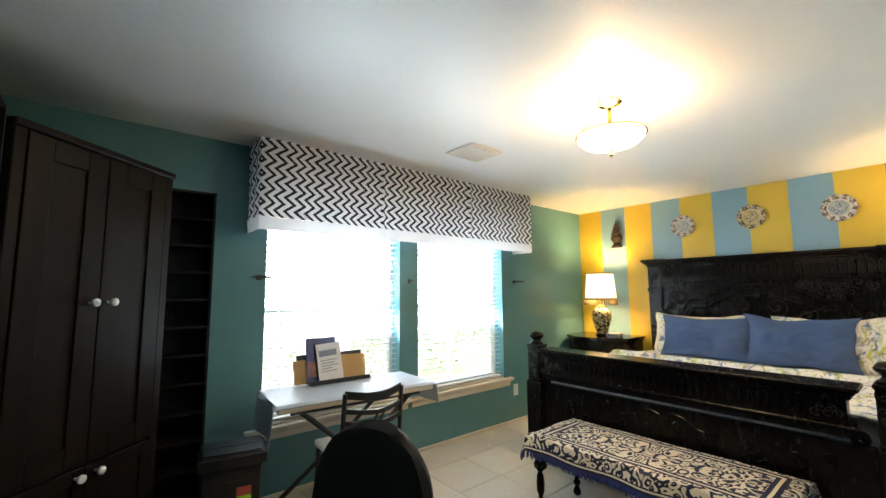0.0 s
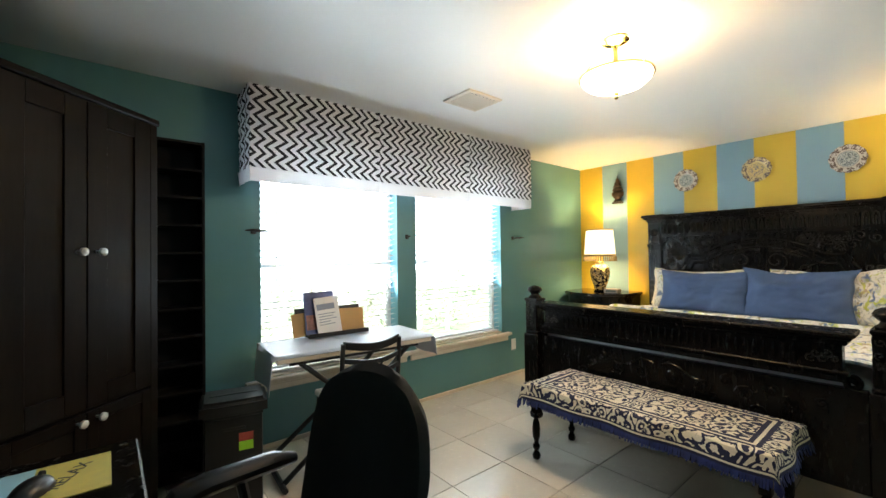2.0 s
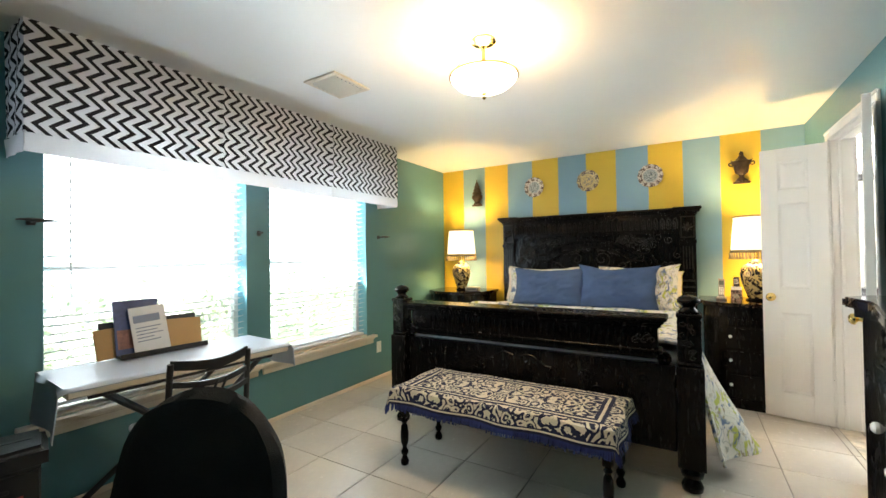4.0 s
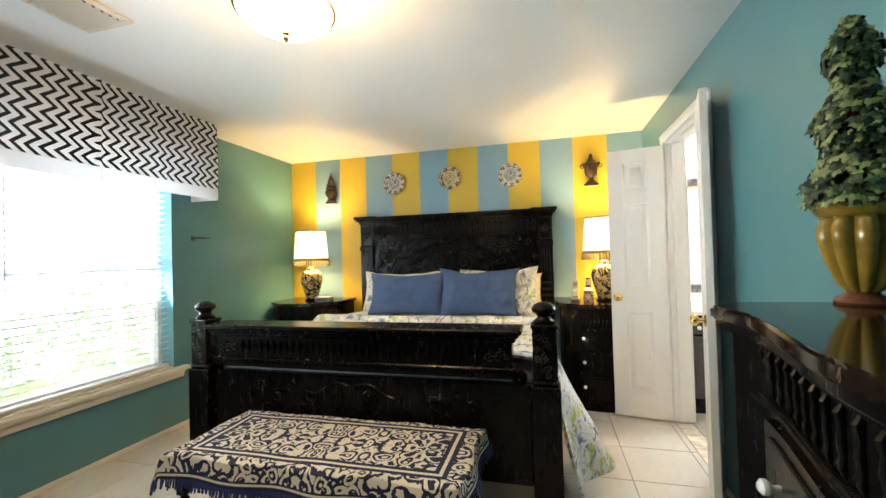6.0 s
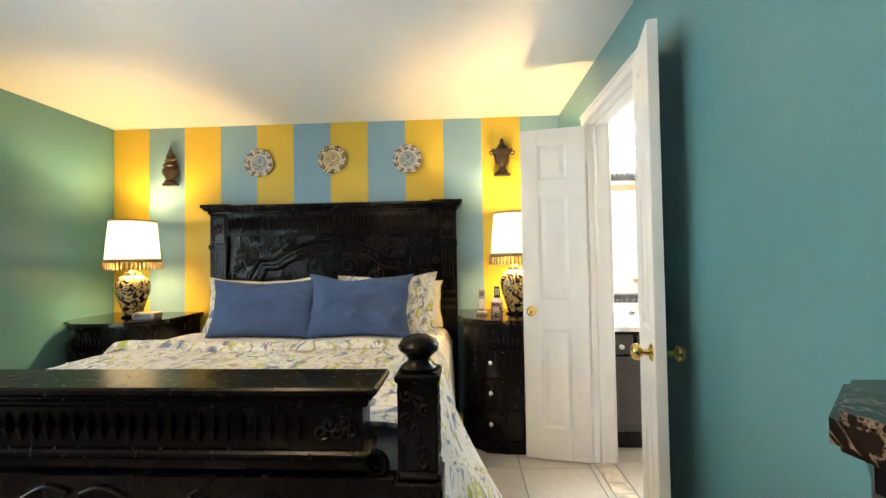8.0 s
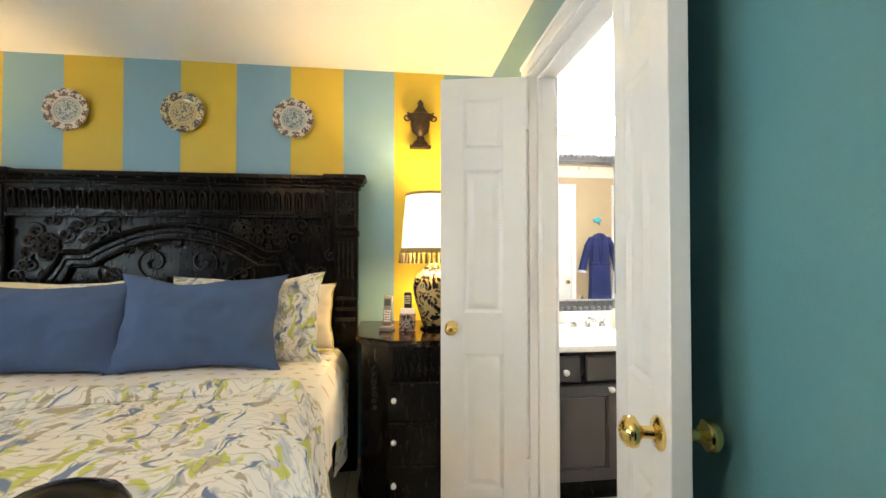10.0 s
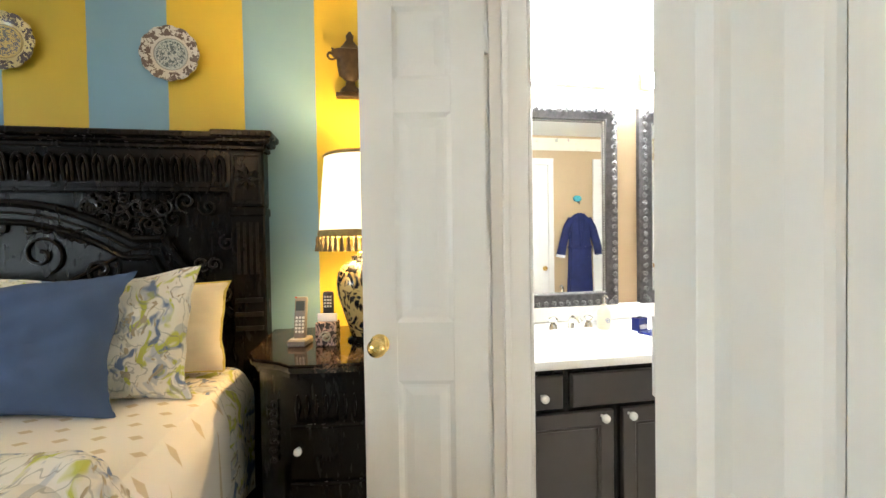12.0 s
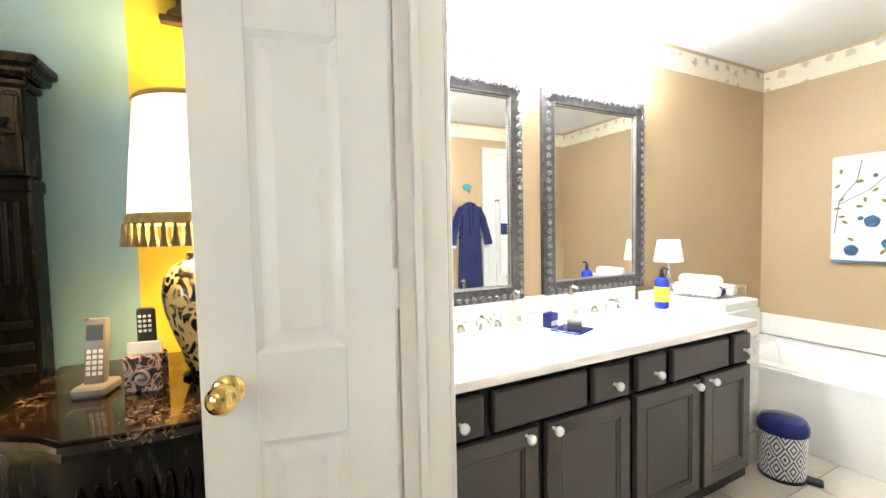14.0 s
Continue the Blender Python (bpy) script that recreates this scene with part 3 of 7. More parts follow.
# bathroom shell
bm = box((BE, BS - 0.1, 0), (BE + 0.1, BN - 0.003, BH + 0.2))
structure("wall_bath_east", bm, TAN, "tan painted bathroom wall above the vanity")
structure("wall_bath_south", box((BW - 0.1, BS - 0.1, 0), (BE, BS, BH + 0.2)), TAN, "tan painted bathroom wall over the tub")
structure("wall_bath_west", box((BW - 0.1, BS, 0), (BW, BN - 0.003, BH + 0.2)), TAN, "tan painted bathroom wall with doors")
bm = box((BW, BN - 0.012, 0), (DX0 - 0.09, BN - 0.003, BH))
box((DX1 + 0.09, BN - 0.012, 0), (BE, BN - 0.003, BH), bm=bm)
box((DX0 - 0.09, BN - 0.012, DTOP + 0.1), (DX1 + 0.09, BN - 0.003, BH), bm=bm)
structure("wall_bath_north", bm, TAN, "tan painted bathroom wall beside the doorway")
structure("ceiling_bath", box((BW - 0.1, BS - 0.1, BH), (BE + 0.1, BN - 0.004, BH + 0.1)), WHITE_CEILING, "white bathroom ceiling", "ceiling")
structure("floor_bath", box((BW - 0.1, BS - 0.1, -0.06), (BE + 0.1, S - 0.112, -0.004)), GROUT, "cream ceramic bathroom floor tiles", "floor")
BZ0, BZ1 = 2.155, 2.285
bm = box((BE - 0.004, BS + 0.004, BZ0), (BE, BN - 0.02, BZ1))
structure("trim_border_east", bm, BORDER, "fruit pattern wallpaper border", "border")
structure("trim_border_south", box((BW, BS, BZ0), (BE - 0.004, BS + 0.004, BZ1)), BORDER, "fruit pattern wallpaper border", "border")
structure("trim_border_west", box((BW, BS + 0.004, BZ0), (BW + 0.004, BN - 0.02, BZ1)), BORDER, "fruit pattern wallpaper border", "border")

# baseboards
bm = box((W, N - 0.014, 0), (E - 0.014, N, 0.032), 0.004)
structure("baseboard_north", bm, CREAM_TRIM, "cream painted baseboard", "baseboard")
structure("baseboard_east", box((E - 0.014, S, 0), (E, N, 0.032), 0.004), CREAM_TRIM, "cream painted baseboard", "baseboard")
bm = box((W, S, 0), (DX0 - 0.085, S + 0.014, 0.032), 0.004)
box((DX1 + 0.085, S, 0), (E - 0.014, S + 0.014, 0.075), 0.004, bm=bm)
structure("baseboard_south", bm, CREAM_TRIM, "cream painted baseboard", "baseboard")
structure("baseboard_west", box((W, S + 0.014, 0), (W + 0.014, N - 0.014, 0.032), 0.004), CREAM_TRIM, "cream painted baseboard", "baseboard")

# ---- doorway: jambs, casing, two narrow leaves ----
door_frame = thing("door_1", "white painted double door frame", "door", (0, 0, 0), kind="structure")
for a, b in ((DX0 - 0.02, DX0), (DX1, DX1 + 0.02)):
    part("jamb", box((a, BN - 0.012, 0), (b, S + 0.004, DTOP + 0.02), 0.002), WHITE_PAINT, door_frame)
part("head_jamb", box((DX0, BN - 0.012, DTOP), (DX1, S + 0.004, DTOP + 0.02), 0.002), WHITE_PAINT, door_frame)
for y0, y1 in ((S + 0.001, S + 0.018), (BN - 0.03, BN - 0.013)):
    for a, b in ((DX0 - 0.066, DX0 - 0.006), (DX1 + 0.006, DX1 + 0.066)):
        bm = box((a, y0, 0), (b, y1, DTOP + 0.006), 0.004)
        lo, hi = (a - 0.002, a + 0.018) if a < DX0 - 0.05 else (b - 0.018, b + 0.002)
        if y0 > S:
            box((lo, y1 - 0.006, 0.001), (hi, y1 + 0.006, DTOP + 0.004), 0.003, bm=bm)
        part("casing", bm, WHITE_PAINT, door_frame)
    bm = box((DX0 - 0.066, y0, DTOP + 0.007), (DX1 + 0.066, y1, DTOP + 0.067), 0.004)
    if y0 > S:
        box((DX0 - 0.068, y1 - 0.006, DTOP + 0.05), (DX1 + 0.068, y1 + 0.006, DTOP + 0.069), 0.003, bm=bm)
    part("head_casing", bm, WHITE_PAINT, door_frame)
for a in (DX0, DX1 - 0.012):
    part("door_stop", box((a, S - 0.055, 0), (a + 0.012, S - 0.035, DTOP), 0.002), WHITE_PAINT, door_frame)
part("door_stop", box((DX0 + 0.012, S - 0.055, DTOP - 0.012), (DX1 - 0.012, S - 0.035, DTOP), 0.002), WHITE_PAINT, door_frame)

LEAF_W, LEAF_T = 0.383, 0.034


def door_leaf(label, width, stile):
    """A narrow three-panel leaf: hinge line at the origin, leaf along +x, thickness centred on y = 0."""
    leaf = thing("door_leaf", label, "door", group="double door leaves")
    z0, z1, t = 0.014, 2.036, LEAF_T / 2
    rails = (z0, 0.20, 0.80, 0.98, 1.62, 1.72, 1.94, z1)
    sx = (0.0, stile, width - stile, width)
    part("stile", box((sx[0], -t, z0), (sx[1], t, z1), 0.0015), WHITE_PAINT, leaf)
    part("stile", box((sx[2], -t, z0), (sx[3], t, z1), 0.0015), WHITE_PAINT, leaf)
    for a, b in ((0, 1), (2, 3), (4, 5), (6, 7)):
        part("rail", box((sx[1], -t + 0.0002, rails[a]), (sx[2], t - 0.0002, rails[b])), WHITE_PAINT, leaf, smooth=0)
    for a, b in ((1, 2), (3, 4), (5, 6)):
        bm = bmesh.new()
        for s in (-1, 1):
            lo, hi = (sx[1], rails[a]), (sx[2], rails[b])
            rings = []
            for inset, y in ((0, t - 0.0006), (0.014, t - 0.007), (0.022, t - 0.007), (0.046, t - 0.002)):
                rings.append([bm.verts.new((x, s * y, z)) for x, z in ((lo[0] + inset, lo[1] + inset), (hi[0] - inset, lo[1] + inset), (hi[0] - inset, hi[1] - inset), (lo[0] + inset, hi[1] - inset))])
            for p, q in zip(rings, rings[1:]):
                for i in range(4):
                    f = (p[i], p[(i + 1) % 4], q[(i + 1) % 4], q[i])
                    bm.faces.new(f if s < 0 else f[::-1])
            bm.faces.new(rings[-1] if s < 0 else rings[-1][::-1])
        part("panel", bm, WHITE_PAINT, leaf, smooth=0)
    for s in (-1, 1):
        bm = turned([(0.031, 0), (0.031, 0.004), (0.026, 0.008), (0.012, 0.012), (0.011, 0.03), (0.015, 0.034), (0.027, 0.042), (0.029, 0.05), (0.027, 0.058), (0.018, 0.066), (0.009, 0.069), (0.008, 0.066), (0.002, 0.066)], 24)
        bm.transform(Matrix.Translation((width - 0.05, s * t, 0.914)) @ Vector((0, s, 0)).to_track_quat("Z", "Y").to_matrix().to_4x4())
        part("door_knob", bm, BRASS, leaf, "polished brass door knob")
    for z in (0.25, 1.05, 1.80):
        bm = tube([(-0.008, 0, z), (-0.008, 0, z + 0.09)], 0.006, 10)
        box((-0.006, -t, z), (0.0, t, z + 0.09), bm=bm)
        part("hinge", bm, WHITE_PAINT, leaf, "painted steel hinge")
    return leaf


leaf_far = door_leaf("white three-panel door leaf standing open by the nightstand", LEAF_W, 0.105)
leaf_far.matrix_world = pose(4.678, 0.412, 0, 0, 0, 78.5)
leaf_near = door_leaf("white three-panel door leaf folded back towards the teal wall", 0.322, 0.088)
leaf_near.matrix_world = pose(3.869, 0.434, 0, 0, 0, 165.5)

# ---- windows ----


def window(name, x0, x1):
    win = thing(name, "white double-hung window with a cream sill", "window", ((x0 + x1) / 2, N, WZ0), kind="structure")
    w, h = (x1 - x0) / 2, WZ1 - WZ0
    d = 0.16
    part("window_frame", box((-w, d - 0.05, 0), (-w + 0.035, d, h), 0.003), WHITE_PAINT, win)
    part("window_frame", box((w - 0.035, d - 0.05, 0), (w, d, h), 0.003), WHITE_PAINT, win)
    part("window_frame", box((-w + 0.035, d - 0.05, h - 0.04), (w - 0.035, d, h), 0.003), WHITE_PAINT, win)
    part("window_frame", box((-w + 0.035, d - 0.05, 0), (w - 0.035, d, 0.045), 0.003), WHITE_PAINT, win)
    part("meeting_rail", box((-w + 0.035, d - 0.06, 0.74), (w - 0.035, d - 0.01, 0.785), 0.003), WHITE_PAINT, win)
    for z0, z1 in ((0.045, 0.74), (0.785, h - 0.04)):
        p = part("pane", box((-w + 0.035, d - 0.03, z0), (w - 0.035, d - 0.025, z1)), GLASS, win, smooth=0)
        p.visible_shadow = False
    for s in (-1, 1):
        a, b = sorted((s * w, s * (w - 0.003)))
        part("reveal", box((a, 0.001, 0.012), (b, d - 0.05, h)), REVEAL, win, "teal reveal with daylight put into its colour", 0)
    part("reveal", box((-w + 0.003, 0.001, h - 0.003), (w - 0.003, d - 0.05, h)), REVEAL, win, "teal reveal with daylight put into its colour", 0)
    return win


window("window_1", *WIN[0])
window("window_2", *WIN[1])
for i, (a, b) in enumerate(WIN):
    sill = thing("window_sill", "cream painted window sill with moulded apron", "window sill", ((a + b) / 2, N, WZ0), kind="structure")
    w = (b - a) / 2
    part("sill_board", box((-w - 0.10, -0.055, -0.028), (w + 0.10, -0.0005, 0.0), 0.006, seg=2), CREAM_TRIM, sill)
    part("sill_inner", box((-w + 0.002, 0.0, -0.0), (w - 0.002, 0.11, 0.010)), CREAM_TRIM, sill)
    bm = box((-w - 0.075, -0.022, -0.085), (w + 0.075, -0.0005, -0.030), 0.005)
    box((-w - 0.08, -0.032, -0.045), (w + 0.08, -0.0005, -0.029), 0.005, bm=bm)
    part("apron", bm, CREAM_TRIM, sill)


def blind(x0, x1):
    b = thing("venetian_blind", "white two-inch slat blind lowered in the window", "blind", ((x0 + x1) / 2, N + 0.055, WZ0 + 0.012), group="window blinds")
    w, h = (x1 - x0) / 2 - 0.012, WZ1 - WZ0 - 0.015
    part("headrail", box((-w, -0.028, h - 0.045), (w, 0.028, h - 0.004), 0.004), WHITE_PLASTIC, b)
    part("bottom_rail", box((-w, -0.024, 0.004), (w, 0.024, 0.022), 0.004), WHITE_PLASTIC, b)
    first = None
    n = 33
    for i in range(n):
        z = 0.045 + i * (h - 0.11) / (n - 1)
        if first is None:
            first = mesh_of("slat", sheet(lambda u, v: (-w + 2 * w * u, -0.024 + 0.048 * v, 0.003 * math.sin(math.pi * v) - 0.013 * (v - 0.5)), 1, 4, 0.0022), WHITE_PLASTIC)
        s = new("slat", first)
        s.parent = b
        s.location.z = z
    for x in (-w * 0.7, 0.0, w * 0.7):
        part("ladder_cord", tube([(x, -0.026, 0.02), (x, -0.026, h - 0.04)], 0.0012, 5), WHITE_PLASTIC, b)
    part("tilt_wand", tube([(-w + 0.10, -0.036, h - 0.05), (-w + 0.103, -0.038, h - 1.0)], 0.004, 8), WHITE_PLASTIC, b)
    return b


for a, b in WIN:
    blind(a, b)

# outside the windows
structure("ground", box((-60, N + 0.3, -0.35), (60, 120, -0.30)), GRASS, "green back lawn", "ground")
fence = thing("garden_fence", "weathered board fence behind the lawn", "fence", (2.5, 8.2, -0.3))
board = None
for i in range(46):
    if board is None:
        board = mesh_of("fence_board", box((-0.068, -0.01, 0), (0.068, 0.01, 1.75), 0.004), FENCEWOOD)
    o = new("fence_board", board)
    o.parent = fence
    o.location = (-3.4 + i * 0.15, 0, 0.02 * math.sin(i * 2.3))
for z in (0.4, 1.4):
    part("fence_rail", box((-3.5, 0.01, z), (3.5, 0.05, z + 0.09)), FENCEWOOD, fence)


def bush(at, r, seed):
    rnd = random.Random(seed)
    t = thing("garden_shrub", "leafy green shrub beyond the window", "shrub", at, group="garden shrubs")
    part("trunk", tube([(0, 0, 0), (0.03, 0.02, r * 0.6), (0.0, 0.05, r * 1.2)], [0.05, 0.035, 0.015], 7), FENCEWOOD, t)
    bm = bmesh.new()
    for _ in range(700):
        d = Vector((rnd.gauss(0, 1), rnd.gauss(0, 1), rnd.gauss(0, 0.9))).normalized() * r * (0.55 + 0.5 * rnd.random())
        c = Vector((0, 0, r * 1.15)) + d
        a, b = Vector((rnd.uniform(-1, 1), rnd.uniform(-1, 1), rnd.uniform(-1, 1))).normalized() * 0.06, Vector((rnd.uniform(-1, 1), rnd.uniform(-1, 1), rnd.uniform(-1, 1))).normalized() * 0.035
        vs = [bm.verts.new(c + q) for q in (-a, b, a, -b)]
        bm.faces.new(vs)
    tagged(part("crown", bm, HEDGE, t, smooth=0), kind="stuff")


for i, (x, y, r) in enumerate(((0.6, 7.6, 0.7), (2.6, 7.8, 0.85), (4.6, 7.6, 0.65), (6.2, 7.7, 0.8))):
    bush((x, y, -0.3), r, i)
structure("backdrop", box((-30, 52, -0.3), (36, 52.1, 26)), DISTANCE, "glowing backdrop of hazy garden and sky", "backdrop")

# valance
val = thing("window_valance", "black and white chevron cloth valance with a white lower band", "valance", (0, 0, 0))
VX0, VX1, VY, VZ0, VZ1 = 1.352, 4.045, 3.785, 1.843, 2.355


def wave(x, z):
    pleat = sum(0.022 * math.exp(-((x - c) / 0.016) ** 2) for c in (2.25, 3.165))
    return 0.004 * math.sin(x * 9.0) * (VZ1 - z) / 0.5 + 0.003 * math.sin(x * 23 + z * 6) - pleat * 0.6


def front(z0, z1, name, material, off):
    bm = sheet(lambda u, v: (VX0 + (VX1 - VX0) * u, VY - off + wave(VX0 + (VX1 - VX0) * u, z0 + (z1 - z0) * v), z0 + (z1 - z0) * v), 150, 6, 0.004)
    part(name, bm, material, val)
    for x in (VX0, VX1):
        bm = sheet(lambda u, v: (x + 0.004 * math.sin(u * 14 + v * 3), VY + (N - 0.004 - VY) * u, z0 + (z1 - z0) * v), 10, 6, 0.004)
        part(name + "_return", bm, material, val)


front(VZ0, VZ1, "chevron_cloth", CHEVRON, 0)
front(1.757, VZ0, "white_band", THINWHITE, -0.006)
part("mounting_board", box((VX0 + 0.006, VY + 0.03, VZ1 - 0.022), (VX1 - 0.006, N - 0.001, VZ1 - 0.002)), WHITE_PAINT, val)


def tieback(x):
    t = thing("curtain_holdback", "black iron curtain holdback on the wall", "holdback", (x, N, 1.462), group="curtain holdbacks")
    part("rosette", box((-0.018, -0.006, -0.018), (0.018, -0.0005, 0.018), 0.004), BLACKMETAL, t)
    bm = tube([(0, -0.005, 0), (0, -0.07, 0.0), (0.0, -0.10, 0.004)], 0.006, 8)
    part("arm", bm, BLACKMETAL, t)
    bm = tube([(-0.075, -0.10, 0.0), (-0.05, -0.10, 0.003), (-0.02, -0.10, 0.0), (0, -0.10, 0), (0.02, -0.10, 0), (0.05, -0.10, 0.003), (0.075, -0.10, 0)], [0.003, 0.006, 0.008, 0.011, 0.008, 0.006, 0.003], 8)
    part("crossbar", bm, BLACKMETAL, t)


tieback(1.437)
tieback(4.055)
t = thing("curtain_holdback", "small black iron hook between the windows", "holdback", (2.675, N, 1.45), group="curtain holdbacks")
part("rosette", box((-0.016, -0.008, -0.02), (0.016, -0.0005, 0.02), 0.005), BLACKMETAL, t)
part("arm", tube([(0, -0.006, 0), (0, -0.05, 0.004)], 0.007, 8), BLACKMETAL, t)

ob = thing("wall_outlet", "white plastic wall outlet on teal wall", "outlet", (4.045, N, 0.325))
part("plate", box((-0.036, -0.007, -0.058), (0.036, -0.0005, 0.058), 0.003), WHITE_PLASTIC, ob)
for z in (-0.022, 0.022):
    part("socket", box((-0.016, -0.0095, z - 0.014), (0.016, -0.0065, z + 0.014), 0.003), WHITE_PLASTIC, ob)

# ceiling fixtures
v = thing("ceiling_vent", "white metal ceiling air vent", "vent", (2.632, 3.168, H))
bm = bmesh.new()
for a, b, c, d in ((-0.155, -0.122, -0.135, 0.135), (0.122, 0.155, -0.135, 0.135), (-0.122, 0.122, -0.135, -0.102), (-0.122, 0.122, 0.102, 0.135)):
    box((a, c, -0.012), (b, d, -0.0005), 0.003, bm=bm)
part("frame", bm, CREAM_TRIM, v)
# dark sheet on the ceiling gives the shade seen between the slats
part("backing", box((-0.122, -0.102, -0.0035), (0.122, 0.102, -0.001)), GREYWOOD, v, "dark sheet in place of the duct's shade")
for i in range(7):
    x = -0.102 + i * 0.0345
    bm = sheet(lambda u, q: (x - 0.012 + 0.020 * u, -0.102 + 0.204 * q, -0.004 - 0.020 * u), 1, 1, 0.002)
    part("slat", bm, CREAM_TRIM, v)

l = thing("ceiling_light", "lit frosted bowl ceiling light with brass fittings", "ceiling light", (2.65, 2.155, H))
part("canopy", turned([(0.002, -0.0005), (0.062, -0.0005), (0.066, -0.012), (0.05, -0.024), (0.02, -0.034), (0.012, -0.06), (0.009, -0.26), (0.002, -0.26)], 28), BRASS, l, "brass canopy and stem")
for k in range(3):
    a = 0.4 + k * 2 * math.pi / 3
    part("rod", tube([(0.045 * math.cos(a), 0.045 * math.sin(a), -0.022), (0.166 * math.cos(a), 0.166 * math.sin(a), -0.184)], 0.003, 6), BRASS, l, "thin brass rod")
bowl = turned([(0.165, -0.186), (0.170, -0.188), (0.162, -0.208), (0.132, -0.234), (0.08, -0.248), (0.03, -0.262), (0.006, -0.264), (0.006, -0.258), (0.03, -0.256), (0.078, -0.242), (0.128, -0.229), (0.157, -0.205)], 40)
bmesh.ops.delete(bowl, geom=[f for f in bowl.faces if len(f.verts) > 4], context="FACES_ONLY")
p = part("glass_bowl", bowl, BOWLGLASS, l, "glowing frosted glass bowl")
p.visible_shadow = False
bm = bmesh.new()
for k in range(36):
    a = 2 * math.pi * k / 36
    b2 = 2 * math.pi * (k + 1) / 36
    for (r0, z0), (r1, z1) in (((0.162, -0.183), (0.177, -0.183)), ((0.177, -0.183), (0.177, -0.191)), ((0.177, -0.191), (0.162, -0.191))):
        bm.faces.new([bm.verts.new((r * math.cos(t), r * math.sin(t), z)) for r, t, z in ((r0, a, z0), (r0, b2, z0), (r1, b2, z1), (r1, a, z1))])
part("rim", bm, BRASS, l, "brass rim")
part("finial", turned([(0.004, -0.262), (0.012, -0.266), (0.014, -0.275), (0.008, -0.282), (0.011, -0.290), (0.008, -0.299), (0.002, -0.303)], 16), BRASS, l, "brass finial")

# ---- wall ornaments over the bed ----


def wall_plate(y, z, material, centre, label):
    p = thing("wall_plate", label, "plate", (E, y, z), group="plates over the headboard")
    bm = turned([(0.002, -0.004), (0.06, -0.004), (0.075, -0.010), (0.118, -0.024), (0.125, -0.027), (0.124, -0.030), (0.114, -0.030), (0.074, -0.016), (0.070, -0.014), (0.002, -0.012)], 48, lobes=12, lobe=0.05)
    m = Vector((1, 0, 0)).to_track_quat("Z", "Y").to_matrix().to_4x4()
    bm.transform(m)
    bm.transform(Matrix.Diagonal((1, 0.93, 0.93, 1)))
    part("rim", bm, material, p)
    bm = turned([(0.002, -0.0125), (0.066, -0.0145), (0.067, -0.0165), (0.002, -0.0150)], 32)
    bm.transform(m)
    bm.transform(Matrix.Diagonal((1, 0.93, 0.93, 1)))
    part("centre", bm, centre, p)


wall_plate(2.802, 2.043, PLATE_BLUE, PLATE_BLUE, "scalloped blue and white china wall plate")
wall_plate(2.198, 2.056, PLATE_YELLOW, PLATE_YELLOW, "scalloped cream flower china wall plate")
wall_plate(1.590, 2.042, PLATE_BLUE, PLATE_BLUE, "scalloped blue and white china wall plate")

s = thing("wall_figure", "small bronze pagoda-shaped wall ornament", "wall ornament", (E - 0.03, 3.54, 1.875))
bm = box((-0.028, -0.062, 0), (0.028, 0.062, 0.022), 0.004)
turned([(0.05, 0.022), (0.052, 0.035), (0.034, 0.05), (0.05, 0.075), (0.07, 0.10), (0.072, 0.13), (0.05, 0.15), (0.066, 0.16), (0.060, 0.175), (0.042, 0.19), (0.054, 0.2), (0.046, 0.215), (0.032, 0.23), (0.042, 0.24), (0.032, 0.255), (0.02, 0.275), (0.024, 0.283), (0.01, 0.3), (0.002, 0.335)], 16, bm=bm)
for v in bm.verts:
    v.co.x = max(-0.04, min(0.028, v.co.x * 0.6))
part("body", bm, BRONZE, s)
u = thing("wall_urn", "small bronze urn-shaped wall ornament with handles", "wall ornament", (E - 0.03, 0.843, 1.885))
bm = box((-0.028, -0.065, 0), (0.028, 0.065, 0.02), 0.004)
turned([(0.05, 0.02), (0.045, 0.035), (0.022, 0.055), (0.02, 0.075), (0.05, 0.10), (0.058, 0.14), (0.06, 0.17), (0.082, 0.19), (0.084, 0.205), (0.05, 0.215), (0.03, 0.24), (0.016, 0.26), (0.018, 0.28), (0.002, 0.30)], 20, bm=bm)
for v in bm.verts:
    v.co.x = max(-0.04, min(0.028, v.co.x * 0.6))
part("body", bm, BRONZE, u)
for sgn in (-1, 1):
    part("handle", scroll((-0.012, sgn * 0.082, 0.185), 0.03, 1.2, 1.6, sgn, (0, 1, 0), (0, 0, 1), 0.005), BRONZE, u)

